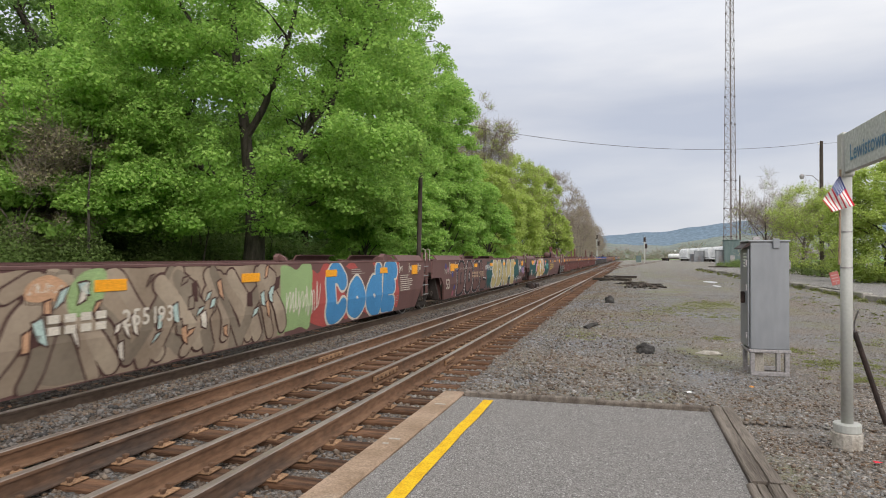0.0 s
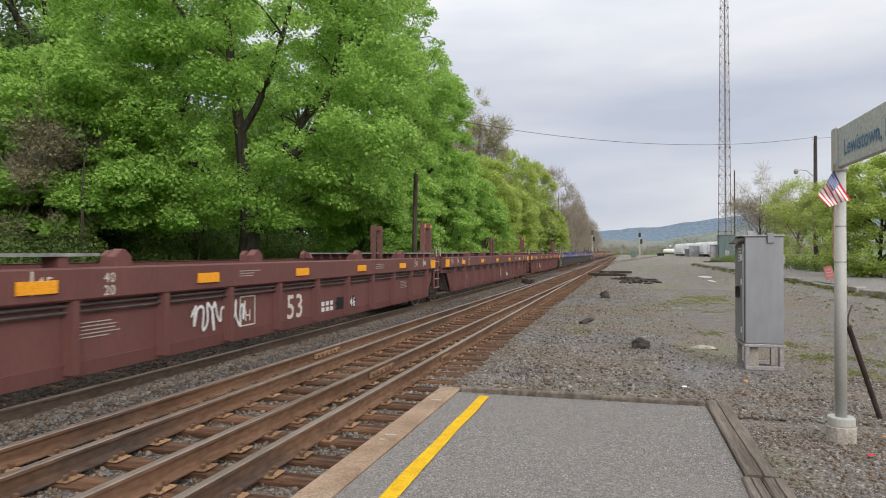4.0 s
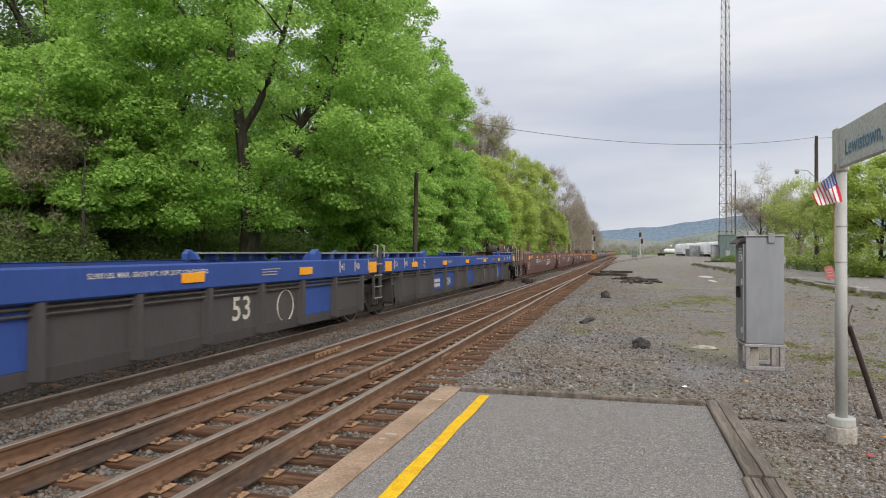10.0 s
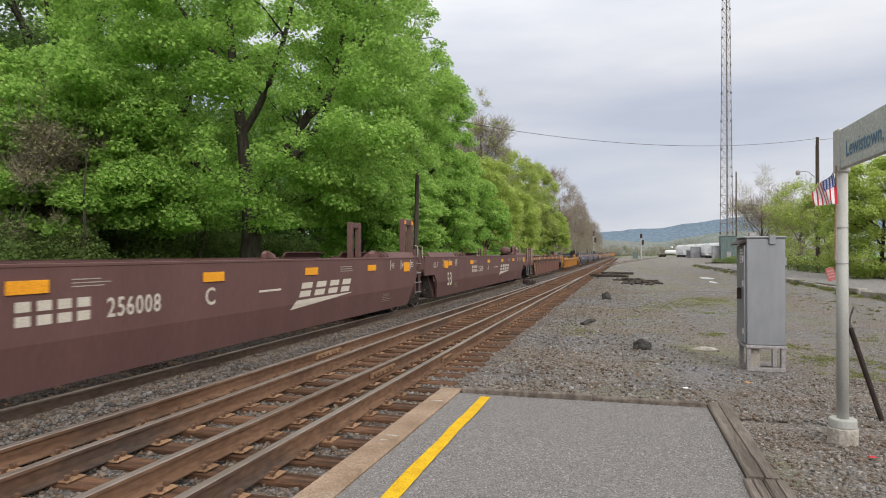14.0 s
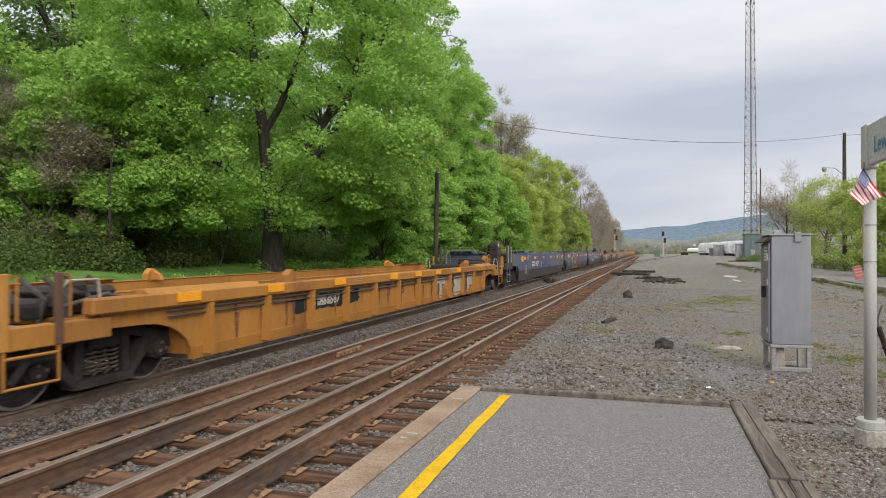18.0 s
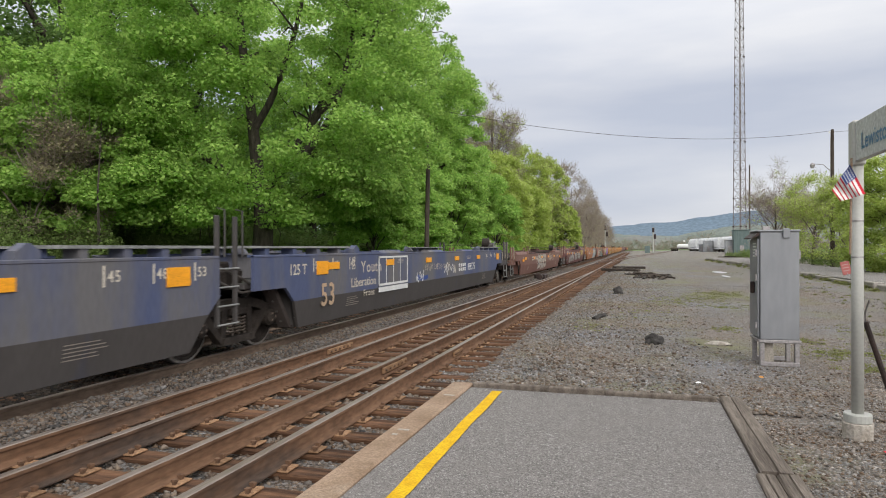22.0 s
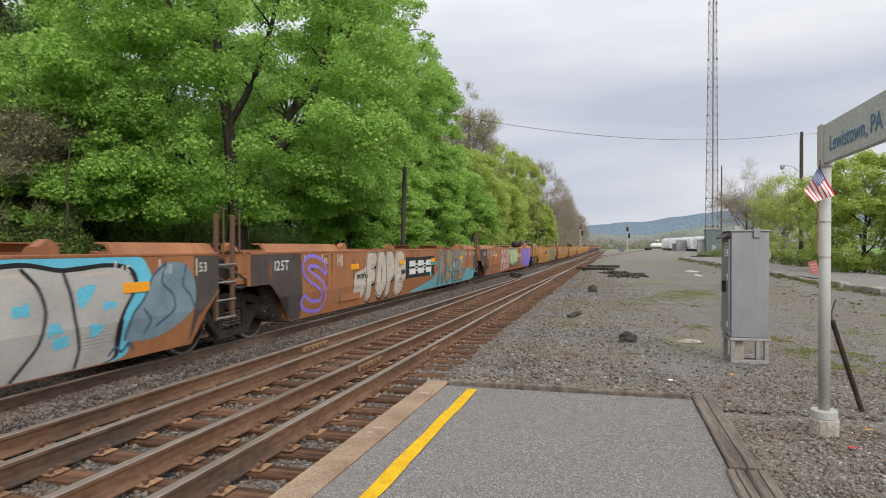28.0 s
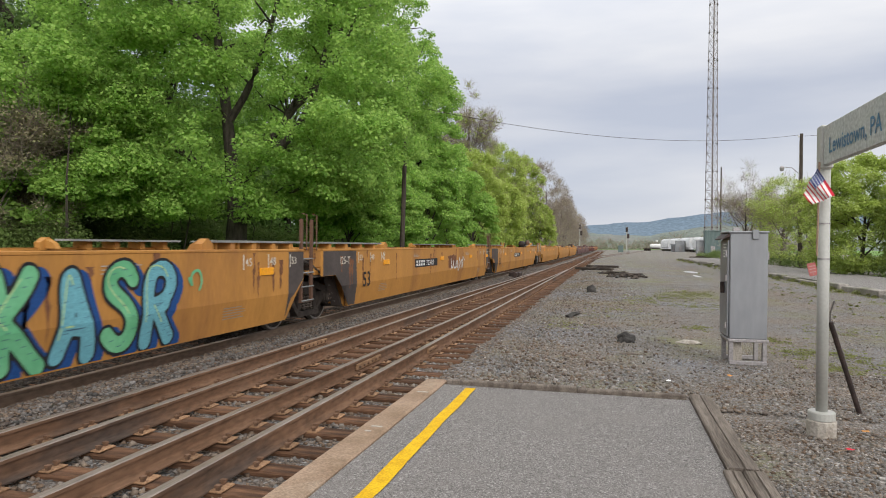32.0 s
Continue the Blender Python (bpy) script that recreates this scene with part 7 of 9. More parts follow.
graffiti(car, "KASR", 452.65 - o, 455.35 - o, 0.30, 1.40, P_GREENM, P_INK, None, False, 0.25, 18, "green and blue graffiti letters edged in black and navy", wild=0.34, swell=(1.5, 1.36, 0.98), shade=P_NAVYBLUE, drop=(0.12, -0.06), shine=P_GREENL, fills=(P_GREENM, P_CYANBLUE, P_GREENM, P_CYANBLUE), hatch=P_TEALGREY)
scribble(car, 455.3 - o, 456.1 - o, 0.9, 1.4, P_GREENM, 1, 0.05, 110)
dark_ends(car, (460.0, 478.7), o)
streaks(car, 1.5, 58.0, 60, P_RUST, 5)
cloud(car, 470.0 - o, 471.2 - o, 0.85, 1.25, P_RUST, 141, label="rust-red panel")
stencil(car, "125-T", 460.6 - o, 1.2, 0.16, P_CREAM)
scribble(car, 470.2 - o, 472.4 - o, 0.6, 1.3, P_WHITE, 5, 0.06, 111)
# the tail, seen only far away
for k, (m, st) in enumerate(((P_YELLOW, "smooth"), (P_BROWN, "smooth"), (P_BROWN2, "ribbed"), (P_ORANGE, "smooth"))):
    b = 499.7 + 59.2 * k
    freight_car((b, b + 20.3, b + 38.9, b + 59.2), st, m, m, "three-unit well car in the distant tail of the train, moving", detail=False)


# ---- trees ----
def unit_dirs(rng, n):
    d = rng.normal(size=(n, 3))
    return d / np.linalg.norm(d, axis=1)[:, None]


def leaf_mesh(name, centres, radii, counts, size, flat, mat, rng, thin=0.0):
    """Leaves as small folded blades in flattened sprays round the centres."""
    idx = np.repeat(np.arange(len(centres)), counts)
    n = len(idx)
    d = unit_dirs(rng, n)
    u = rng.random(n) ** 0.45
    p = centres[idx] + d * (radii[idx] * u)[:, None] * np.array([1.0, 1.0, flat])
    p[:, 2] -= 0.25 * radii[idx] * (np.hypot(d[:, 0], d[:, 1]) * u) ** 2
    up = d * 0.35 + np.array([0, 0, 0.75]) + rng.normal(size=(n, 3)) * 0.5
    up /= np.linalg.norm(up, axis=1)[:, None]
    a = np.cross(up, unit_dirs(rng, n))
    a /= np.linalg.norm(a, axis=1)[:, None] + 1e-9
    b = np.cross(up, a)
    s = size * (0.65 + 0.7 * rng.random(n))[:, None]
    co = np.empty((n, 4, 3))
    if thin:
        # twigs: long narrow slivers that strive up and outwards
        a = d * 0.8 + np.array([0, 0, 0.55]) + rng.normal(size=(n, 3)) * 0.35
        a /= np.linalg.norm(a, axis=1)[:, None]
        b = np.cross(a, unit_dirs(rng, n))
        b /= np.linalg.norm(b, axis=1)[:, None] + 1e-9
        co[:, 0], co[:, 2] = p - a * s, p + a * s
        co[:, 1], co[:, 3] = p + b * s * thin, p - b * s * thin
        return mesh_fast(name, co.reshape(-1, 3), np.arange(n * 4).reshape(n, 4), mat)
    co[:, 0] = p - a * s * 0.55
    co[:, 1] = p + b * s * 0.46 - up * s * 0.14
    co[:, 2] = p + a * s * 0.60 - up * s * 0.10
    co[:, 3] = p - b * s * 0.46 - up * s * 0.14
    return mesh_fast(name, co.reshape(-1, 3), np.arange(n * 4).reshape(n, 4), mat)


def tree(name, x, y, height, spread, leaves, size, mat, seed, label, trunk=0.3, fork=0.22, low=0.18, bark=None, clumps=140, bare=False, group="trees along the line", aim=None, flat=0.6, limbs=9, clump=0.19, twigs=0, twig_mat=None, twig=0.45, grown=None):
    """A tapered trunk, forked limbs and boughs, and a crown of many flattened sprays of leaves."""
    rng = np.random.default_rng(seed)
    rnd = random.Random(seed)
    z0 = ground_z(x, y) - 0.1
    bark = bark or M_BARK
    ob = thing(name, (x, y, z0), label, "tree", group)
    wood = Shape()
    top = Vector((rnd.uniform(-0.05, 0.05) * height, rnd.uniform(-0.05, 0.05) * height, height * 0.72))
    spine = [Vector((0, 0, 0))]
    for k in range(1, 8):
        u = k / 7
        spine.append(Vector((top.x * u + 0.012 * height * math.sin(3.1 * u + seed), top.y * u + 0.012 * height * math.cos(4.3 * u + seed), top.z * u)))
    wood.tube([spine[0] + Vector((0, 0, -0.1)), Vector((0, 0, 0.35))], trunk * 1.5, M_BARK, 10, trunk * 1.05)
    wood.tube([Vector((0, 0, 0.3))] + (spine[1:] if grown is None else [Vector(q) for q in grown[0][0]]), trunk, M_BARK, 9, trunk * (0.18 if grown is None else 0.72))
    part("trunk", wood, ob)
    cz, rz = height * (low + (1 - low) * 0.5), height * (1 - low) * 0.5
    centres, axes = [], []
    if grown is not None:
        limbs = 0
        for pts, r0 in grown[1:]:
            wood = Shape()
            fine = [Vector(q) for q in pts]
            for _ in range(2):
                fine = [fine[0]] + [a.lerp(b, u) for a, b in zip(fine, fine[1:]) for u in (0.25, 0.75)] + [fine[-1]]
            fine = [q + 0.06 * noise.noise_vector(q * 0.7) for q in fine]
            wood.tube(fine, r0, bark, 8, r0 * 0.22)
            axes += fine[:int(len(fine) * 0.75)]
            for j in range(10):
                b0 = fine[int(len(fine) * rnd.uniform(0.3, 0.99))]
                b1 = b0 + Vector((rnd.uniform(-1, 1), rnd.uniform(-1, 1), rnd.uniform(-0.1, 0.9))) * spread * rnd.uniform(0.15, 0.34)
                wood.tube([b0, b0.lerp(b1, 0.5) + Vector((0, 0, 0.25)), b1], r0 * 0.28, bark, 5, 0.015)
                centres += [b1, b0.lerp(b1, 0.7)]
            centres.append(fine[-1])
            part("limb", wood, ob)
    for k in range(limbs):
        wood = Shape()
        u = fork + (0.62 - fork) * (k + rnd.random() * 0.5) / limbs
        p0 = spine[0].lerp(spine[-1], u)
        ang = 2.4 * k + rnd.uniform(-0.4, 0.4)
        lift = rnd.uniform(-0.15, 0.75)
        tip = Vector((math.cos(ang) * spread * 0.82 * math.cos(lift), math.sin(ang) * spread * 0.82 * math.cos(lift), cz + rz * 0.8 * math.sin(lift)))
        mid = p0.lerp(tip, 0.45) + Vector((0, 0, 0.10 * spread))
        q1 = p0.lerp(mid, 0.5) + Vector((rnd.uniform(-0.3, 0.3), rnd.uniform(-0.3, 0.3), 0.03 * spread))
        wood.tube([p0, q1, mid, mid.lerp(tip, 0.55) + Vector((0, 0, 0.04 * spread)), tip], trunk * 0.42, bark, 6, trunk * 0.05)
        centres += [tip, mid.lerp(tip, 0.6)]
        for j in range(5):
            b0 = mid.lerp(tip, rnd.uniform(0.0, 0.8))
            d = Vector((rnd.uniform(-1, 1), rnd.uniform(-1, 1), rnd.uniform(-0.2, 0.9))) * spread * 0.36
            b1 = b0 + d
            wood.tube([b0, b0.lerp(b1, 0.5) + Vector((0, 0, 0.05 * spread)), b1], trunk * 0.13, bark, 5, trunk * 0.03)
            centres.append(b1)
            if bare:
                for _ in range(5):
                    c0 = b0.lerp(b1, rnd.uniform(0.3, 1))
                    c1 = c0 + Vector((rnd.uniform(-1, 1), rnd.uniform(-1, 1), rnd.uniform(0.1, 1.2))) * spread * 0.2
                    wood.tube([c0, c1], trunk * 0.05, bark, 4, trunk * 0.02)
        part("limb", wood, ob)
    cs = np.array([tuple(c) for c in centres])
    extra = max(0, clumps - len(cs))
    d = unit_dirs(rng, extra)
    # a crown that is full low down and rounds off at the top
    zr = rng.random(extra) * 2 - 1
    rr = np.where(zr > 0, np.sqrt(1 - np.abs(zr) ** 2.2), np.sqrt(1 - np.abs(zr) ** 5 * 0.8)) * (0.4 + 0.6 * rng.random(extra) ** 0.5)
    d[:, :2] /= np.linalg.norm(d[:, :2], axis=1)[:, None]
    cs = np.vstack([cs, np.stack([d[:, 0] * rr * spread * 0.92, d[:, 1] * rr * spread * 0.92, cz + rz * 0.95 * zr], 1)])
    if aim is not None:
        cs[:, :2] += np.array(aim) * ((cs[:, 2] - height * 0.1) / height)[:, None]
    cs[:, 2] = np.maximum(cs[:, 2], height * low * 0.55)
    if axes:
        # leaves keep clear of the old wood
        wood_pts = np.array([tuple(q) for q in axes])
        cs = cs[np.min(np.linalg.norm(cs[:, None, :] - wood_pts[None], axis=2), axis=1) > 0.95]
    rad = spread * clump * (0.6 + 0.8 * rng.random(len(cs)))
    cnt = np.maximum(4, (leaves * rad ** 2 / np.sum(rad ** 2)).astype(int))
    if leaves:
        part("crown", leaf_mesh("crown", cs, rad, cnt, size, flat, mat, rng), ob)
    if twigs:
        cnt = np.maximum(4, (twigs * rad ** 2 / np.sum(rad ** 2)).astype(int))
        part("twig_spray", leaf_mesh("twig_spray", cs, rad * 1.1, cnt, twig, 1.0, twig_mat or M_TWIG, rng, thin=0.022), ob, "fine bare twigs")
    return ob


def low_boughs(ob, spots, size, mat, seed, each=900):
    """Leafy boughs that hang low in front of a trunk: (x, y, z, radius) from the foot of the tree."""
    rng = np.random.default_rng(seed)
    cs, rad = [], []
    for x, y, z, r in spots:
        for _ in range(9):
            cs.append((x + rng.normal() * r * 0.5, y + rng.normal() * r * 0.5, z + rng.normal() * r * 0.28))
            rad.append(r * (0.3 + 0.3 * rng.random()))
    cs, rad = np.array(cs), np.array(rad)
    cnt = (each * rad ** 2).astype(int) + 20
    part("low_bough", leaf_mesh("low_bough", cs, rad, cnt, size, 0.6, mat, rng), ob)


LBL = "leafy green maple on the bank behind the train"
MAPLE = (([(0.05, 0, 1.8), (0.0, 0, 3.4)], 0.5),
         ([(0, 0, 3.1), (-0.35, 0.1, 4.4), (-0.6, 0.2, 6.2), (-1.1, 0.4, 9), (-1.4, 0.2, 12), (-1.0, 0, 15.5)], 0.36),
         ([(0.05, -0.1, 2.9), (0.9, -0.5, 4.1), (2.4, -1.0, 4.6), (3.9, -1.2, 5.9), (4.6, -1.2, 8.0), (5.0, -1.0, 10.5)], 0.28),
         ([(-0.6, 0.2, 6.2), (0.6, 0.3, 8.0), (1.6, 0.4, 10.8), (2.2, 0.6, 14.5)], 0.2),
         ([(0.9, -0.5, 4.1), (2.3, 0.3, 6.4), (4.2, 0.8, 8.6), (5.0, 1.0, 12.5)], 0.2),
         ([(0, 0, 3.2), (-1.6, -1.2, 4.6), (-3.6, -2.2, 5.6), (-5.6, -2.8, 6.8)], 0.2),
         ([(0.3, -0.2, 1.6), (1.6, -0.8, 2.4), (3.2, -1.4, 2.9), (5.0, -2, 3.4)], 0.14),
         ([(-1.1, 0.4, 9), (-3, 0, 11), (-4.6, -0.5, 14)], 0.14),
         ([(0, 0.1, 3.3), (0.5, 2.5, 6), (1, 4.5, 9), (1.4, 6, 12)], 0.2),
         ([(4.2, 0.8, 8.6), (5.6, 0.2, 10.5), (6.6, -0.4, 13.5)], 0.11))
big = tree("maple_tree", -15.9, 25.3, 19.0, 8.3, 230000, 0.115, M_LEAF, 1, "huge spreading green maple with dark forked limbs behind the train", trunk=0.5, fork=0.10, low=0.10, clumps=1350, clump=0.079, flat=0.6, grown=MAPLE)
low_boughs(big, ((4.6, -2.5, 4.2, 1.7), (5.0, 1.6, 3.6, 1.8), (-0.8, -5.2, 3.6, 1.5), (-2.2, -6.2, 3.4, 1.6), (1.0, -6.6, 8.4, 1.9), (5.6, -1.2, 3.2, 1.5), (4.0, 4.0, 4.6, 2.0), (-3.4, -6.4, 6.0, 1.9), (5.6, 3.4, 8.4, 2.2), (3.4, 5.6, 2.6, 1.5), (-1.6, -5.6, 5.6, 1.5), (-4.5, -4.5, 2.6, 1.6), (-0.6, -4.2, 2.3, 1.2), (2.9, -1.6, 2.5, 1.2), (6.4, -2.4, 5.4, 1.6), (-5.4, -5.4, 4.6, 1.7)), 0.115, M_LEAF, 5, 1100)
edge = tree("maple_tree", -21.5, 21.4, 9.0, 5.0, 60000, 0.12, M_LEAF, 2, "lower green maple at the edge of the wood", trunk=0.10, low=0.12, clumps=260, clump=0.125)
low_boughs(edge, ((2.6, -2.6, 2.4, 1.5), (3.4, -1.4, 4.6, 1.6), (1.6, -3.6, 5.2, 1.6), (3.2, -3.0, 6.6, 1.5), (4.2, 0.4, 3.0, 1.5), (0.6, -4.2, 3.2, 1.4)), 0.12, M_LEAF, 9, 1000)
tree("maple_tree", -16.0, 42.0, 21.5, 5.0, 70000, 0.14, M_LEAF, 3, LBL, trunk=0.3, low=0.06, clumps=480, clump=0.12)
tree("maple_tree", -14.4, 47.5, 17.0, 3.8, 46000, 0.15, M_LEAF, 4, LBL, trunk=0.22, low=0.04, clumps=260, clump=0.16)
tree("maple_tree", -13.6, 38.0, 7.5, 3.2, 30000, 0.12, M_LEAF, 16, "low bushy maple under the larger trees", trunk=0.12, low=0.03, clumps=160, clump=0.17)
tree("maple_tree", -13.6, 54.0, 10.5, 3.2, 30000, 0.15, M_LEAF, 17, "low bushy maple under the larger trees", trunk=0.14, low=0.03, clumps=170, clump=0.17)
tree("maple_tree", -13.2, 31.5, 5.0, 2.5, 26000, 0.115, M_LEAF, 63, "low bushy maple under the larger trees", trunk=0.10, low=0.04, clumps=170, clump=0.16)
tree("maple_tree", -12.8, 36.5, 6.2, 2.6, 28000, 0.12, M_LEAF, 64, "low bushy maple under the larger trees", trunk=0.10, low=0.03, clumps=180, clump=0.16)
tree("maple_tree", -12.9, 45.5, 9.5, 3.0, 30000, 0.13, M_LEAF, 61, "low bushy maple under the larger trees", trunk=0.12, low=0.03, clumps=180, clump=0.16)
tree("maple_tree", -12.7, 59.5, 8.0, 2.8, 24000, 0.15, M_LEAF, 62, "low bushy maple under the larger trees", trunk=0.12, low=0.03, clumps=160, clump=0.17)
tree("maple_tree", -28.5, 34.0, 22.0, 7.5, 46000, 0.18, M_LEAF, 5, LBL, trunk=0.35, low=0.15, clumps=190, clump=0.16)
tree("oak_tree", -29.4, 27.5, 21.0, 7.0, 22000, 0.19, M_LEAFD, 6, "dark-limbed tree in thin spring leaf at the back of the wood", trunk=0.42, fork=0.4, low=0.45, clumps=130, limbs=8, clump=0.14)
tree("maple_tree", -25.5, 15.5, 12.0, 5.0, 40000, 0.13, M_LEAF, 7, LBL, trunk=0.22, low=0.1, clumps=240, clump=0.125)
tree("budding_tree", -20.8, 18.0, 6.6, 3.0, 14000, 0.09, M_BUD, 65, "brownish budding shrub-like tree at the edge of the wood", trunk=0.10, low=0.12, clumps=130, bare=True, bark=M_BARE, twigs=8000, twig=0.35)
tree("budding_tree", -24.6, 21.6, 8.0, 3.4, 5000, 0.11, M_BUD, 8, "brownish budding tree at the edge of the wood", trunk=0.16, low=0.2, clumps=90, bare=True, bark=M_BARE, twigs=16000)
tree("budding_tree", -26.0, 24.0, 7.5, 3.4, 5000, 0.11, M_BUD, 18, "brownish budding tree at the edge of the wood", trunk=0.14, low=0.2, clumps=90, bare=True, bark=M_BARE, twigs=14000)
tree("maple_tree", -29.0, 55.0, 25.0, 8.0, 30000, 0.24, M_LEAF, 9, LBL, trunk=0.35, low=0.12, clumps=200, clump=0.15)
HALF = "half-bare tree in first spring leaf beyond the maples"
FRESH = "yellow-green tree in fresh leaf beside the line"
tree("budding_tree", -15.6, 70.5, 20.5, 4.2, 3500, 0.15, M_LEAF2, 10, HALF, trunk=0.22, low=0.1, clumps=90, bare=True, bark=M_BARE, twigs=9000, twig=0.6)
tree("spring_tree", -13.8, 66.0, 11.5, 3.8, 42000, 0.15, M_LEAF2, 11, FRESH, trunk=0.18, low=0.02, clumps=300, clump=0.15, flat=0.8)
tree("spring_tree", -15.0, 88.7, 15.4, 4.4, 36000, 0.18, M_LEAF2, 12, FRESH, trunk=0.2, low=0.03, clumps=300, clump=0.15, flat=0.8, twigs=4000, twig=0.6)
tree("spring_tree", -13.4, 79.0, 9.8, 3.6, 30000, 0.16, M_LEAF2, 13, FRESH, trunk=0.2, low=0.02, clumps=260, clump=0.15, flat=0.8)
tree("spring_tree", -14.2, 105.0, 16.0, 4.6, 26000, 0.22, M_LEAF2, 14, FRESH, trunk=0.22, low=0.03, clumps=260, clump=0.15, flat=0.8, twigs=4000, twig=0.7)
tree("spring_tree", -11.8, 108.0, 9.4, 3.4, 20000, 0.2, M_LEAF2, 15, "low green tree beside the line", trunk=0.2, low=0.02, clumps=220, clump=0.15, flat=0.8)
for k, (x, y, h, sp) in enumerate(((-12.6, 126.0, 16.6, 4.4), (-12.2, 142.0, 15.6, 4.4), (-12.0, 158.0, 15.0, 4.6), (-12.4, 176.0, 14.4, 4.6), (-13.2, 196.0, 13.8, 4.6), (-12.4, 222.0, 13.0, 4.8), (-13.0, 250.0, 12.0, 5.0), (-14.0, 285.0, 11.0, 5.4))):
    tree("budding_tree", x, y, h * 1.1, sp, 1500, 0.2, M_BUD, 20 + k, "bare brownish tree in bud far down the line", trunk=0.2, low=0.02, clumps=220, clump=0.16, bare=True, bark=M_BARE, twigs=4200, twig=0.8)
for k, (x, y, h, sp) in enumerate(((-22.0, 62.0, 17.0, 5.0), (-21.0, 80.0, 16.0, 5.5), (-20.0, 98.0, 15.0, 5.5), (-19.0, 118.0, 14.5, 5.5))):
    tree("spring_tree", x, y, h, sp, 12000, 0.28, M_LEAF if k == 0 else M_LEAF2, 40 + k, "green tree in the wood behind the line", trunk=0.2, low=0.06, clumps=120)
# beyond the far platform
FAR = "trees beyond the far platform"
BRIGHT = "bright yellow-green tree beyond the far platform"
tree("spring_tree", 14.9, 45.0, 7.6, 3.4, 52000, 0.115, M_LEAF2, 50, BRIGHT, trunk=0.14, low=0.05, clumps=320, clump=0.14, group=FAR, flat=0.75)
tree("spring_tree", 18.8, 43.0, 8.4, 3.8, 44000, 0.125, M_LEAF2, 51, BRIGHT, trunk=0.14, low=0.05, clumps=320, clump=0.14, group=FAR, flat=0.75)
tree("spring_tree", 15.6, 57.0, 7.4, 2.8, 15000, 0.12, M_LEAF2, 52, "thin green tree beyond the far platform", trunk=0.12, low=0.1, clumps=160, clump=0.15, group=FAR, flat=0.8, bare=True, bark=M_BARE, twigs=3500, twig=0.35)
tree("bare_tree", 13.4, 72.0, 10.6, 3.4, 900, 0.13, M_LEAF2, 53, "nearly bare tree with pale twigs beyond the far platform", trunk=0.14, low=0.12, clumps=110, bare=True, bark=M_BARE, group=FAR, twigs=5200, twig=0.5)
tree("spring_tree", 15.4, 66.5, 8.6, 3.2, 15000, 0.12, M_LEAF2, 54, "thin green tree beyond the far platform", trunk=0.14, low=0.1, clumps=150, bare=True, bark=M_BARE, group=FAR, flat=0.8, twigs=3000, twig=0.4)
tree("bare_tree", 17.4, 84.0, 8.4, 3.4, 900, 0.16, M_BUD, 55, "bare brown tree beyond the far platform", trunk=0.16, low=0.1, clumps=110, bare=True, bark=M_BARE, group=FAR, twigs=5000, twig=0.6)


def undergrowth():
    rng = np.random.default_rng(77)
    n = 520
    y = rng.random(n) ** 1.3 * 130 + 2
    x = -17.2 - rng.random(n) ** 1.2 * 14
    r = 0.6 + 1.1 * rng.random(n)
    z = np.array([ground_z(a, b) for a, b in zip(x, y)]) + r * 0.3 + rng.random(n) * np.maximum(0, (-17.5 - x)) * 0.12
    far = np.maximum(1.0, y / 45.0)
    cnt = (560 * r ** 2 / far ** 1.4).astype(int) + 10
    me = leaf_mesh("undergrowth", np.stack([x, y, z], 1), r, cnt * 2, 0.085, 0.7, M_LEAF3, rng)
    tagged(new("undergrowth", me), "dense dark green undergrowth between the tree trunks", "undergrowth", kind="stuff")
    m = 150
    y = rng.random(m) * 90 + 4
    x = -13.6 - rng.random(m) * 3.0
    r = 0.35 + 0.45 * rng.random(m)
    z = np.array([ground_z(a, b) for a, b in zip(x, y)]) + r * 0.3
    me = leaf_mesh("bank_weeds", np.stack([x, y, z], 1), r, (160 * r ** 1.5).astype(int) + 14, 0.09, 0.5, M_LEAF, rng)
    tagged(new("bank_weeds", me), "bright green weeds and grass tufts on the bank", "weeds", kind="stuff")
    s = Shape()
    rnd = random.Random(5)
    for k in range(70):
        xx, yy = -17.0 - rnd.random() * 14, rnd.random() * 80 + 6
        zz, h = ground_z(xx, yy), rnd.uniform(2.5, 5.5)
        s.tube([(xx, yy, zz - 0.1), (xx + rnd.uniform(-0.3, 0.3), yy + rnd.uniform(-0.3, 0.3), zz + h * 0.5), (xx + rnd.uniform(-0.8, 0.8), yy + rnd.uniform(-0.8, 0.8), zz + h)], rnd.uniform(0.03, 0.07), M_BARK, 5, 0.015)
    thing("saplings", (0, 0, 0), "thin sapling trunks in the shade of the wood", "saplings", kind="stuff", sh=s)
    n = 260
    y = rng.random(n) * 90 + 34
    x = 14.2 + rng.random(n) * 9
    r = 0.35 + 0.6 * rng.random(n)
    z = np.array([ground_z(a, b) for a, b in zip(x, y)]) + r * 0.6 + 0.2
    me = leaf_mesh("hedge_scrub", np.stack([x, y, z], 1), r, (260 * r ** 1.6).astype(int) + 10, 0.11, 0.8, M_LEAF3, rng)
    tagged(new("hedge_scrub", me), "low green scrub beyond the far platform", "scrub", kind="stuff")


undergrowth()


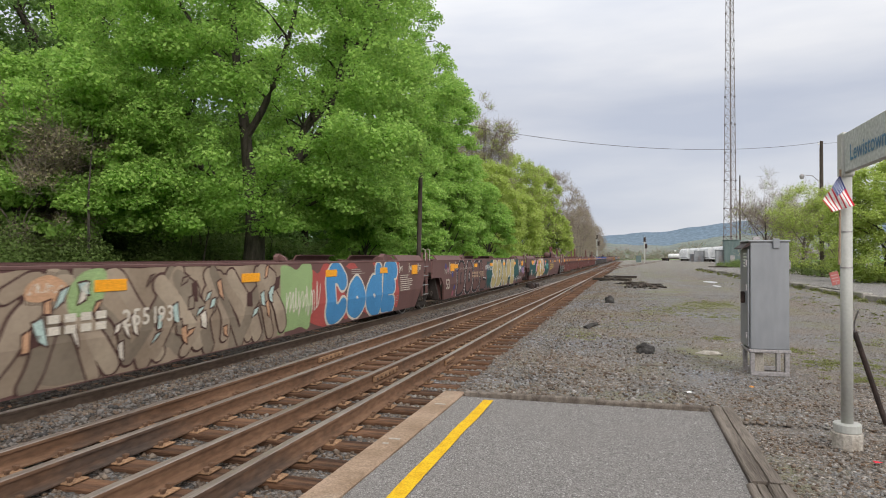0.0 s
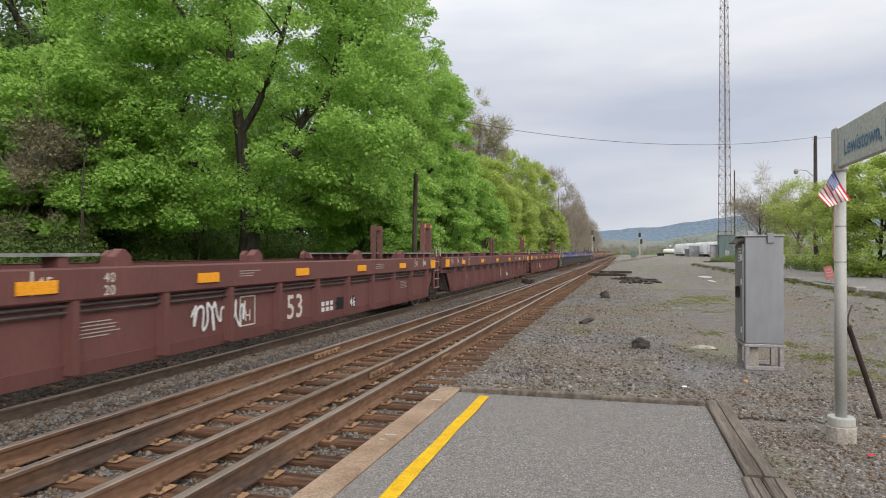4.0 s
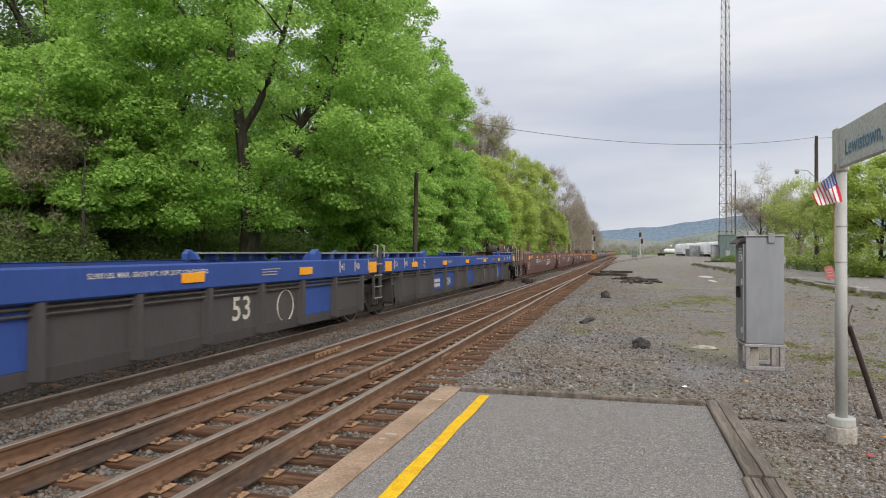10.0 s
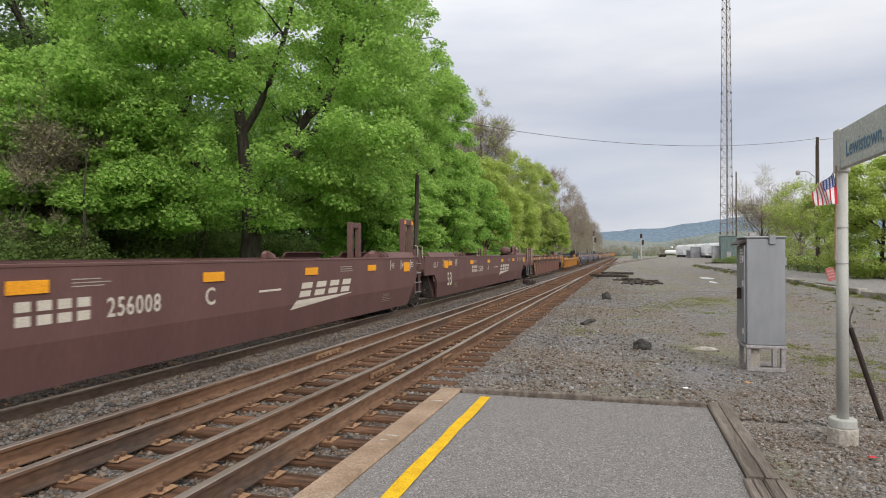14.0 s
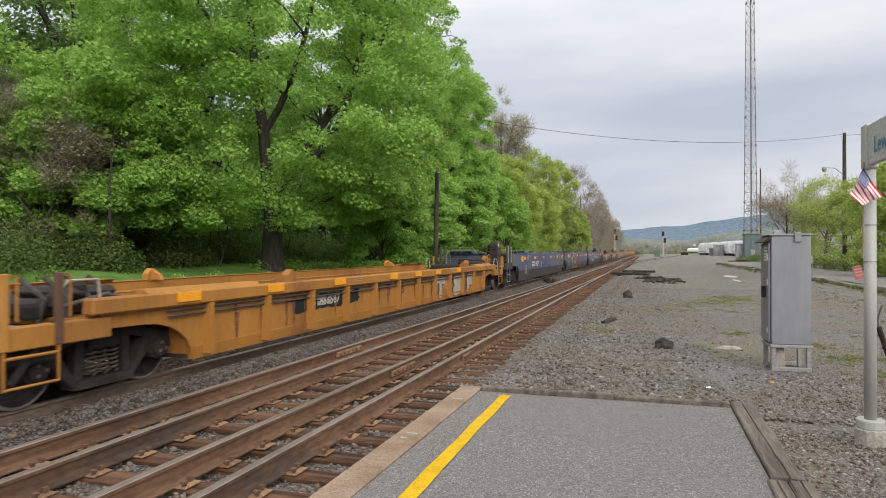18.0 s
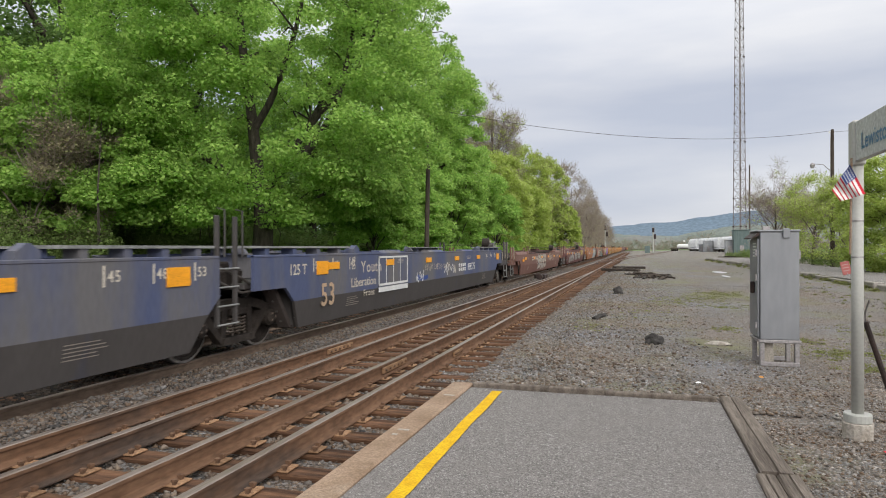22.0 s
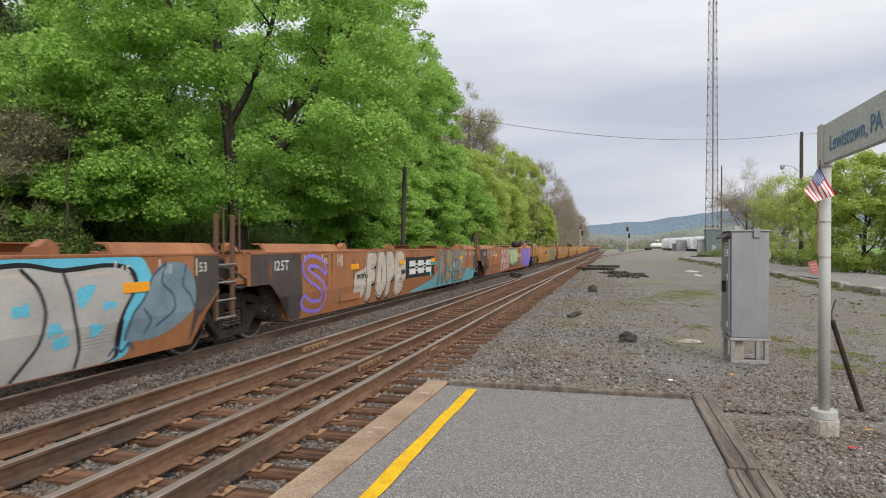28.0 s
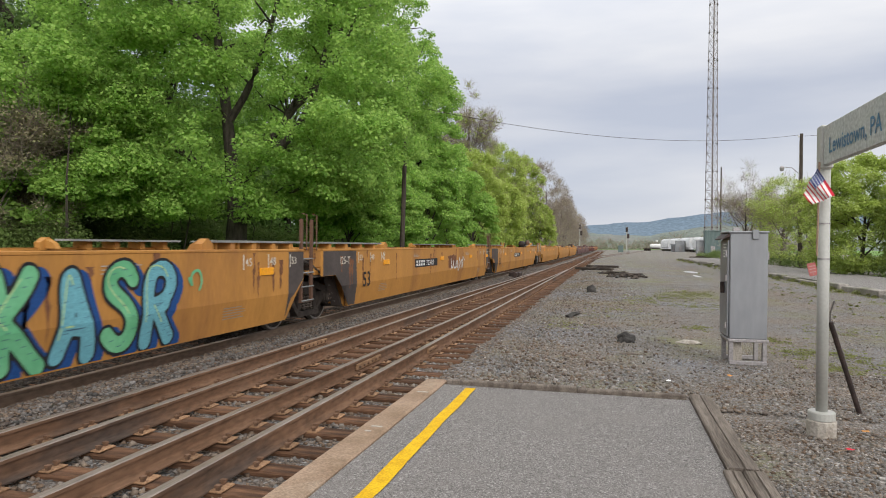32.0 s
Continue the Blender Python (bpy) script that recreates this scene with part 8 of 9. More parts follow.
def back_wood():
    """The depth of the wood behind the first trees."""
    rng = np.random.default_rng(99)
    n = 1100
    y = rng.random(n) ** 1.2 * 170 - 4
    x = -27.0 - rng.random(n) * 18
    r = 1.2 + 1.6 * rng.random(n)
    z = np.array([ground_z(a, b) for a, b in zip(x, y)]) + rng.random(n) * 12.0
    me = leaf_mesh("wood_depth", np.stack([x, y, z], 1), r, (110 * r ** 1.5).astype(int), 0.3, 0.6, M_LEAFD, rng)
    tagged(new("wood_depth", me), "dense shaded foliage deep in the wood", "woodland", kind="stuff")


back_wood()


def far_scrub():
    """Bare brush and low trees where the yard ends."""
    rng = np.random.default_rng(61)
    n = 520
    x = rng.random(n) * 190 - 60
    y = 400 + rng.random(n) * 90
    h = 3.0 + 3.5 * rng.random(n) + np.where((x > 28) & (x < 75), 5.0, 0.0) * rng.random(n)
    z = np.array([ground_z(a, b) for a, b in zip(x, y)]) + rng.random(n) * h
    r = 1.5 + 2.0 * rng.random(n)
    for name, mat, lab, cnt, thin, size in (("far_brush", M_TWIG, "bare brown brush where the yard ends", 26, 0.07, 1.4), ("far_bushes", M_FARLEAF, "bushes where the yard ends, greyed in colour for haze", 22, 0.0, 0.7)):
        me = leaf_mesh(name, np.stack([x, y, z], 1), r, np.full(n, cnt), size, 0.9, mat, rng, thin=thin)
        tagged(new(name, me), lab, "scrub", kind="stuff")


# leaf green mixed with grey, haze painted into the far bushes
M_FARLEAF = leafy("hazy_leaves", (0.20, 0.23, 0.17), (0.25, 0.28, 0.21), (0.30, 0.32, 0.25))
far_scrub()


# ---- hills and far ground ----
def ridge(name, y, pts, depth, mat, label, seed, rough):
    v, f = [], []
    n = 160
    xs = np.linspace(pts[0][0], pts[-1][0], n)
    hs = np.interp(xs, [p[0] for p in pts], [p[1] for p in pts])
    for x, h in zip(xs, hs):
        h = h + rough * noise.noise((x * 0.012, seed, 0)) + rough * 0.5 * noise.noise((x * 0.05, seed, 4))
        v += [(x, y - depth, -2), (x, y - depth * 0.35, h * 0.62), (x, y, h), (x, y + depth, -2)]
    for i in range(n - 1):
        for k in range(3):
            f.append((4 * i + k, 4 * i + 4 + k, 4 * i + 5 + k, 4 * i + 1 + k))
    tagged(new(name, mesh_np(name, v, f, mat)), label, "hill", kind="structure")


# the blue of distant haze is put into this forest colour
M_HILL = varied("hazed_far_forest", (0.118, 0.165, 0.215), (0.128, 0.176, 0.226), 0.01, 0.08, rough=1.0, bump=0.0)
# nearer wood: its green is greyed to paint in a thinner haze
M_HILL2 = varied("hazed_mid_forest", (0.13, 0.155, 0.135), (0.18, 0.20, 0.175), 0.03, 0.25, c3=(0.18, 0.165, 0.155), rough=1.0, bump=0.0)
ridge("backdrop_ridge", 2600, ((-1800, 40), (-400, 70), (-80, 84), (150, 101), (270, 118), (380, 134), (900, 150), (1800, 160)), 500, M_HILL, "long wooded ridge on the horizon, tinted blue for distance haze", 1, 5)
ridge("backdrop_wood", 900, ((-500, 24), (-60, 20), (40, 17), (90, 24), (150, 30), (320, 26), (700, 30)), 160, M_HILL2, "wooded valley side with houses, greyed in colour for haze", 2, 5)


# ---- lattice tower, its hut, poles, signals ----
def lattice_tower(x, y):
    ob = thing("lattice_tower", (x, y, -0.15), "tall guyless steel lattice radio tower beside the yard", "radio tower")
    n, h = 30, 66.0
    def leg(k, z):
        r = (2.9 - (2.9 - 1.75) * z / 58.0) / 1.73
        return Vector((r * math.cos(2.094 * k + 0.5), r * math.sin(2.094 * k + 0.5), z))
    for k in range(3):
        part("leg", Shape().tube([leg(k, 0), leg(k, h)], 0.10, M_TOWER, 6, 0.07), ob)
    br = Shape()
    for j in range(n):
        z0, z1 = h * j / n, h * (j + 1) / n
        s = br
        for k in range(3):
            a, b = k, (k + 1) % 3
            s.tube([leg(a, z0), leg(b, z1)], 0.035, M_TOWER, 4)
            s.tube([leg(b, z0), leg(a, z1)], 0.035, M_TOWER, 4)
            s.tube([leg(a, z1), leg(b, z1)], 0.035, M_TOWER, 4)
        if j % 3 == 2:
            for k in range(3):
                p = leg(k, z1)
                part("flange", Shape().box(p.x - 0.16, p.x + 0.16, p.y - 0.16, p.y + 0.16, z1 - 0.15, z1 + 0.15, M_BLACK, 0.03), ob)
    tagged(part("bracing", br, ob), kind="stuff")
    s = Shape()
    s.tube([(0, 0, 0), (0, 0, h)], 0.09, M_TOWER, 5)
    part("cable_ladder", s, ob)


lattice_tower(23.0, 165.0)
M_HUT = varied("dark_green_cladding", (0.10, 0.14, 0.135), (0.14, 0.18, 0.175), 0.8, 8, rough=0.7, bump=0.2, stretch=(4, 4, 0.3))
M_HUT2 = varied("grey_cladding", (0.26, 0.27, 0.28), (0.34, 0.35, 0.36), 0.8, 8, rough=0.7, bump=0.1)


def hut(name, x, y, w, d, h, mat, label):
    ob = thing(name, (x, y, -0.15), label, "hut")
    part("wall", Shape().box(-w / 2, w / 2, -d / 2, d / 2, 0, h, mat, 0.04), ob)
    part("roof", Shape().box(-w / 2 - 0.12, w / 2 + 0.12, -d / 2 - 0.12, d / 2 + 0.12, h, h + 0.18, mat, 0.04), ob)
    part("door", Shape().box(-0.45, 0.45, -d / 2 - 0.05, -d / 2, 0.1, 2.15, M_STEEL, 0.01), ob)
    for k in range(int(w // 0.8)):
        part("panel_rib", Shape().box(-w / 2 + 0.8 * k + 0.36, -w / 2 + 0.8 * k + 0.42, -d / 2 - 0.03, -d / 2, 2.3, h, mat), ob)


hut("equipment_hut", 22.9, 163.0, 3.4, 3.0, 5.6, M_HUT, "dark green equipment hut at the foot of the tower")
hut("equipment_hut", 20.6, 164.0, 1.9, 2.4, 3.3, M_HUT2, "grey equipment hut beside the tower")
hut("relay_hut", 21.9, 225.0, 2.8, 2.6, 3.7, M_HUT2, "pale grey relay hut in the yard")
hut("relay_hut", 20.2, 228.0, 1.6, 1.6, 2.6, M_HUT2, "small pale grey relay case in the yard")


def wood_pole(x, y, h, label, r=0.15, lean=0.0):
    ob = thing("utility_pole", (x, y, ground_z(x, y) - 0.1), label, "utility pole")
    part("shaft", Shape().tube([(0, 0, 0), (lean * 0.5, 0, h * 0.5), (lean, 0, h)], r, M_POLE, 10, r * 0.72), ob)
    return ob


pole = wood_pole(15.3, 60.0, 11.4, "weathered wooden utility pole with a street lamp arm", 0.17)
part("lamp_arm", Shape().tube([(-0.1, 0, 8.0), (-0.7, -0.1, 8.55), (-1.4, -0.2, 8.62)], 0.03, M_STEEL, 6), pole, "curved steel lamp arm")
part("lamp_head", Shape().lathe([(0.05, 0.16), (0.16, 0.08), (0.20, -0.06), (0.17, -0.10), (0.15, -0.24), (0.05, -0.28)], "z", (-1.5, -0.2, 8.55), M_STEEL, 10), pole, "street lamp head")
part("insulator", Shape().lathe([(0.05, 0), (0.08, 0.06), (0.04, 0.16)], "z", (-0.2, 0, 11.1), M_WHITE, 8), pole)
part("conduit", Shape().tube([(-0.17, -0.05, 2.5), (-0.15, -0.05, 10.8)], 0.025, M_STEEL, 5), pole)
pole = wood_pole(-10.2, 31.1, 9.0, "dark wooden utility pole among the trees", 0.13, 0.2)
part("lamp_arm", Shape().tube([(0, -0.05, 8.4), (-0.4, -0.5, 8.75), (-1.1, -1.3, 8.8), (-1.5, -1.8, 8.7)], 0.035, M_POLE, 6), pole, "curved bracket arm")
wood_pole(25.5, 168.0, 21.0, "tall thin wooden pole beside the tower", 0.2)
p0, p1 = Vector((15.1, 60.0, 11.1)), Vector((-11.6, 36.0, 9.75))
pts = [p0.lerp(p1, k / 24) - Vector((0, 0, 1.15 * 4 * (k / 24) * (1 - k / 24))) for k in range(25)]
thing("overhead_wire", (0, 0, 0), "thin overhead wire slung between two poles", "wire", sh=Shape().tube(pts, 0.014, M_BLACK, 4))
pts = [Vector((15.3, 60, 11.0)).lerp(Vector((24, 30, 9.0)), k / 10) - Vector((0, 0, 0.6 * 4 * (k / 10) * (1 - k / 10))) for k in range(11)]
thing("overhead_wire", (0, 0, 0), "thin overhead wire slung from the utility pole", "wire", sh=Shape().tube(pts, 0.012, M_BLACK, 4))


def signal(x, y, h, label):
    ob = thing("railway_signal", (x, y, BED), label, "railway signal")
    part("mast", Shape().tube([(0, 0, 0), (0, 0, h)], 0.22, M_POST, 8), ob)
    for k, zz in enumerate((h - 0.9, h - 3.0)):
        part("signal_head", Shape().box(-0.35 + 0.5 * k, 0.35 + 0.5 * k, -0.25, -0.1, zz - 0.75, zz + 0.75, M_BLACK, 0.08), ob, "black signal head")
        for q in range(3):
            part("lens_hood", Shape().lathe([(0.13, 0), (0.14, -0.22)], "y", (0.5 * k, -0.25, zz - 0.45 + 0.45 * q), M_BLACK, 8), ob)
    part("ladder", Shape().tube([(0.35, 0.1, 0), (0.35, 0.1, h)], 0.04, M_STEEL, 4).tube([(0.65, 0.1, 0), (0.65, 0.1, h)], 0.04, M_STEEL, 4), ob)
    for zz in (h * 0.45, h * 0.78):
        part("work_platform", Shape().box(-0.7, 0.7, -0.1, 0.7, zz, zz + 0.06, M_STEEL), ob)
    part("relay_case", Shape().box(-2.6, -1.0, -0.6, 0.6, 0, 2.3, M_HUT, 0.04), ob, "dark relay case at the foot")


signal(-9.9, 217.0, 9.2, "tall railway signal mast beside the main track")
signal(4.9, 217.0, 8.3, "tall railway signal mast between the tracks")


# ---- parked rail cars in the yard ----
M_HOPPER = varied("pale_grey_hopper_paint", (0.60, 0.61, 0.62), (0.72, 0.72, 0.72), 0.5, 6, c3=(0.32, 0.30, 0.28), spots=0.4, rough=0.7, bump=0.05)


def hopper(x, y, turn):
    ob = thing("hopper_car", pose(x, y, 0, 0, 0, turn), "pale grey covered hopper car parked in the yard", "freight car", "parked hopper cars")
    prof = [(-1.5, 1.6), (-1.55, 3.2), (-1.35, 4.2), (-0.8, 4.75), (0.8, 4.75), (1.35, 4.2), (1.55, 3.2), (1.5, 1.6), (0.6, 1.1), (-0.6, 1.1)]
    part("body", Shape().prism(prof, "y", -7.4, 7.4, M_HOPPER), ob)
    part("running_board", Shape().box(-0.5, 0.5, -7.6, 7.6, 4.78, 4.86, M_STEEL), ob)
    part("sill", Shape().box(-1.5, 1.5, -8.4, 8.4, 1.0, 1.25, M_HOPPER, 0.02), ob)
    for k in range(3):
        part("outlet", Shape().prism([(-1.1, 1.2), (1.1, 1.2), (0.35, 0.5), (-0.35, 0.5)], "x", -0.6, 0.6, M_STEEL), ob).location = (0, -4.4 + 4.4 * k, 0)
    for sy in (-1, 1):
        for sx in (-1, 1):
            part("end_post", Shape().box(sx * 1.42, sx * 1.5, sy * 8.2, sy * 8.3, 1.2, 4.6, M_HOPPER), ob)
        t = part("truck", GEAR[SMALL][3], ob)
        t.location = (0, sy * 6.6, 0)
        for sx in (-1, 1):
            part("side_frame", GEAR[SMALL][1], t).location = (sx, 0, 0)
        for q in (-1, 1):
            part("wheelset", GEAR[SMALL][0], t).location = (0, q * 0.87, SMALL)


for k in range(5):
    hopper(21.3 + 1.75 * k, 262.0 - 18.0 * k, 5.5)
ob = thing("tank_car", pose(19.0, 292.0, 0, 0, 0, 60), "white tank car far off in the yard", "freight car")
part("tank", Shape().lathe([(0.3, -3.0), (0.8, -2.8), (1.0, -2.3), (1.0, 2.3), (0.8, 2.8), (0.3, 3.0)], "y", (0, 0, 2.0), M_WHITE, 16), ob, smooth=True)
part("dome", Shape().lathe([(0.5, 0), (0.5, 0.6)], "z", (0, 0, 4.0), M_WHITE, 10), ob)
part("frame", Shape().box(-1.2, 1.2, -5.8, 5.8, 0.9, 1.15, M_BLACK), ob)
for sy in (-1, 1):
    t = part("truck", GEAR[SMALL][3], ob)
    t.location = (0, sy * 4.3, 0)
    for sx in (-1, 1):
        part("side_frame", GEAR[SMALL][1], t).location = (sx, 0, 0)
    for q in (-1, 1):
        part("wheelset", GEAR[SMALL][0], t).location = (0, q * 0.87, SMALL)

# ---- far platform ----
far_platform = thing("far_platform", (0, 0, 0), "long low platform with a grey asphalt top and crumbling kerb", "platform", kind="structure", sh=grid_slab(9.58, 14.2, 12, 98, -0.3, 0.11, 6, 50, M_ASPHALT, 0.03))
M_KERBOLD = varied("crumbling_kerb", (0.16, 0.145, 0.125), (0.36, 0.33, 0.30), 1.2, 14, c3=(0.11, 0.12, 0.05), spots=0.5, bump=0.6)
rnd = random.Random(12)
y = 12.0
while y < 97:
    ln = rnd.uniform(0.9, 3.0)
    s = Shape().box(9.25 + rnd.uniform(-0.05, 0.05), 9.578, y, y + ln - rnd.uniform(0.03, 0.25), -0.28, 0.13 + rnd.uniform(-0.10, 0.04), M_KERBOLD, 0.03)
    ob = part("kerb_stone", wobble(s.mesh("kerb_stone"), 0.04, 1.2, y), far_platform)
    y += ln
M_PLACARD = plain("faded_red_placard", (0.40, 0.13, 0.12), 0.6)
M_PLACARD2 = plain("faded_lettering_on_red", (0.45, 0.30, 0.28), 0.6)
ob = thing("small_sign", pose(10.05, 36.7, 0.13, 0, -14, 0), "small red and white sign on the far platform", "sign")
part("stake", Shape().tube([(0, 0, 0), (0, 0, 0.3)], 0.02, M_STEEL, 6), ob)
part("panel", Shape().box(-0.2, 0.2, -0.015, 0.015, 0.12, 0.78, M_PLACARD, 0.01), ob, "red panel")
for zz in (0.3, 0.45, 0.6):
    part("writing_bar", Shape().box(-0.14, 0.14, -0.022, -0.016, zz, zz + 0.04, M_PLACARD2), ob)

# ---- relay case on its stand ----
case = thing("relay_cabinet", pose(1.965, 10.35, -0.11, 0, 0, 2), "silver aluminium relay cabinet on a steel stand in the gravel", "cabinet")
W, DP, Z0, Z1 = 0.52, 0.58, 0.39, 1.95
part("body", Shape().box(-W / 2, W / 2, 0, DP, Z0, Z1, M_SILVER, 0.012), case)
part("roof", Shape().box(-W / 2 - 0.03, W / 2 + 0.015, -0.015, DP + 0.02, Z1, Z1 + 0.03, M_SILVER, 0.01), case)
part("door_hood", Shape().prism([(-W / 2 - 0.005, Z1 - 0.05), (-W / 2 - 0.11, Z1 - 0.10), (-W / 2 - 0.11, Z1 - 0.085), (-W / 2 - 0.005, Z1 + 0.0)], "y", 0.0, DP, M_BLACK), case)
door = part("door", Shape().box(-W / 2 - 0.03, -W / 2 - 0.002, 0.03, DP - 0.03, Z0 + 0.03, Z1 - 0.1, M_SILVER, 0.006), case)
for zz in (Z0 + 0.15, Z0 + 0.85, Z1 - 0.35):
    part("hinge", Shape().box(-W / 2 - 0.055, -W / 2 - 0.03, 0.04, 0.075, zz, zz + 0.09, M_STEEL, 0.004), door)
part("latch", Shape().box(-W / 2 - 0.09, -W / 2 - 0.03, 0.2, 0.24, 1.05, 1.22, M_BLACK, 0.01), door, "dark latch")
for k in range(5):
    part("vent_slot", Shape().box(-W / 2 - 0.035, -W / 2 - 0.03, 0.1, 0.3, Z1 - 0.36 + 0.045 * k, Z1 - 0.34 + 0.045 * k, M_WHITE), door)
part("lifting_lug", Shape().box(0.04, 0.13, -0.03, -0.004, Z1 - 0.09, Z1 + 0.05, M_SILVER, 0.006), case)
part("lifting_lug", Shape().box(-0.16, -0.06, 0.3, 0.34, Z1 + 0.025, Z1 + 0.09, M_STEEL, 0.006), case)
part("base_flange", Shape().box(-W / 2 - 0.02, W / 2 + 0.02, -0.02, DP + 0.02, Z0 - 0.045, Z0, M_STEEL, 0.008), case)
for sx in (-1, 1):
    for yy in (0.02, DP - 0.06):
        part("leg", Shape().box(sx * (W / 2 - 0.03) - 0.03, sx * (W / 2 - 0.03) + 0.03, yy - 0.02, yy + 0.05, 0, Z0 - 0.045, M_STEEL, 0.005), case)
part("foot_rail", Shape().box(-W / 2, W / 2, -0.02, 0.04, 0.01, 0.07, M_STEEL, 0.008), case)
part("foot_rail", Shape().box(-W / 2, W / 2, DP - 0.06, DP, 0.01, 0.07, M_STEEL, 0.008), case)
part("cable_duct", Shape().prism([(-0.2, 0.0), (-0.05, 0.0), (-0.07, 0.36), (-0.2, 0.36)], "y", 0.1, 0.24, M_CONC), case)
part("side_latch", Shape().box(W / 2, W / 2 + 0.03, 0.05, 0.1, 1.55, 1.68, M_STEEL, 0.006), case)

# ---- station sign ----
station = thing("station_sign", (1.93, 6.78, -0.1), "station name sign on a pale round post beside the platform", "sign")
part("post", Shape().lathe([(0.050, 0.1), (0.050, 2.50)], "z", (0, 0, 0), M_POST, 20), station, smooth=True)
part("post_head", Shape().box(-0.055, 0.055, -0.07, 0.07, 2.46, 2.87, M_POST, 0.015), station)
part("collar", Shape().lathe([(0.105, 0.12), (0.115, 0.125), (0.115, 0.19), (0.108, 0.2), (0.05, 0.2)], "z", (0, 0, 0), M_POST, 20), station)
part("footing", Shape().lathe([(0.125, -0.1), (0.13, 0.11), (0.12, 0.12)], "z", (0, 0, 0), M_CONC, 12), station, "concrete footing")
panel = part("sign_panel", Shape().box(-0.03, 0.03, -2.6, -0.05, 2.495, 2.855, M_SIGN, 0.006), station, "grey sign panel")
w = part("name_lettering", lettering("Lewistown, PA", M_SIGNTXT), panel, "blue station name")
k = 0.145 / 0.72
wide = 1.19 / (max(v.co.x for v in w.data.vertices) * k)
w.matrix_basis = Matrix(((0, 0, -k, -0.034), (-k * wide, 0, 0, -0.225), (0, k, 0, 2.585), (0, 0, 0, 1)))
part("post", Shape().lathe([(0.068, -0.1), (0.068, 2.86)], "z", (0, -2.66, 0), M_POST, 16), station)
for zz in (1.62, 1.95):
    part("strap", Shape().lathe([(0.053, 0), (0.053, 0.012)], "z", (0, 0, zz), M_STEEL, 16), station)

# flag: a folded cloth on a short stick strapped to the post
flag = thing("flag", (1.845, 6.70, 0), "small stars and stripes flag hanging from the sign post", "flag")
part("stick", Shape().tube([(0.0, -0.02, 1.55), (0.012, -0.02, 2.42)], 0.009, M_KERB, 6), flag, "thin wooden stick")


def flag_cloth():
    nu, nv = 26, 20
    v, f, idx = [], [], []
    for j in range(nv + 1):
        for i in range(nu + 1):
            a, b = i / nu, j / nv          # a down the stripes, b along the hoist
            x = -0.14 * b * (1 - a) + 0.12 * a * (1 - b) - 0.07 * a * b
            z = 2.36 - 0.22 * b * (1 - a) - 0.27 * a * (1 - b) - 0.33 * a * b
            y = -0.05 + 0.02 * math.sin(9 * b + 3 * a)
            v.append((x, y, z))
    for j in range(nv):
        for i in range(nu):
            f.append((j * (nu + 1) + i, j * (nu + 1) + i + 1, (j + 1) * (nu + 1) + i + 1, (j + 1) * (nu + 1) + i))
            canton = i < nu * 0.42 and j < nv * 0.5
            star = canton and i % 2 == 1 and j % 2 == 1
            idx.append((1 if star else 2) if canton else (0 if int(j * 13 / nv) % 2 == 0 else 1))
    me = mesh_np("cloth", v, f, [M_RED, M_WHITE, M_NAVY], idx)
    return me


cloth = part("cloth", flag_cloth(), flag, "red, white and blue cloth")

# leaning pipe with a chain
ob = thing("leaning_pipe", (0, 0, 0), "dark rusty pipe leaning in the gravel beside the sign post", "pipe")
part("pipe", Shape().tube([(2.56, 7.70, -0.14), (2.22, 7.55, 0.86)], 0.026, M_BLACK, 10), ob)
part("chain", Shape().tube([(2.22, 7.55, 0.86), (2.18, 7.42, 0.97), (2.09, 7.0, 1.12)], 0.008, M_STEEL, 5), ob, "thin chain to the post")


# ---- stones and litter lying about ----
def lump(x, y, sx, sy, sz, mat, seed, name, label, cat):
    bm = bmesh.new()
    bmesh.ops.create_icosphere(bm, subdivisions=3, radius=1)
    for v in bm.verts:
        d = noise.noise(v.co * 1.3 + Vector((seed, 0, 0))) * 0.35 + noise.noise(v.co * 3.5 + Vector((seed, 5, 0))) * 0.12
        v.co = Vector((v.co.x * sx, v.co.y * sy, max(-0.55, v.co.z) * sz)) * (1 + d)
    me = bpy.data.meshes.new(name)
    bm.to_mesh(me)
    bm.free()
    me.materials.append(mat)
    ob = new(name, me)
    ob.location = (x, y, ground_z(x, y) + sz * 0.4)
    tagged(ob, label, cat)


M_TAR = varied("dark_rock", (0.035, 0.032, 0.03), (0.075, 0.07, 0.066), 8, 40, rough=0.9, bump=0.6)
lump(0.27, 12.1, 0.16, 0.14, 0.13, M_TAR, 1, "rock", "dark round rock lying on the gravel", "rock")
lump(1.36, 12.4, 0.19, 0.13, 0.05, M_CONC, 2, "concrete_chunk", "flat pale chunk of concrete on the gravel", "rock")
lump(-0.68, 24.9, 0.18, 0.16, 0.2, M_TAR, 3, "rock", "dark block standing in the gravel", "rock")
lump(0.32, 10.8, 0.17, 0.03, 0.02, M_OLDWOOD, 4, "stick", "short pale stick on the gravel", "stick")
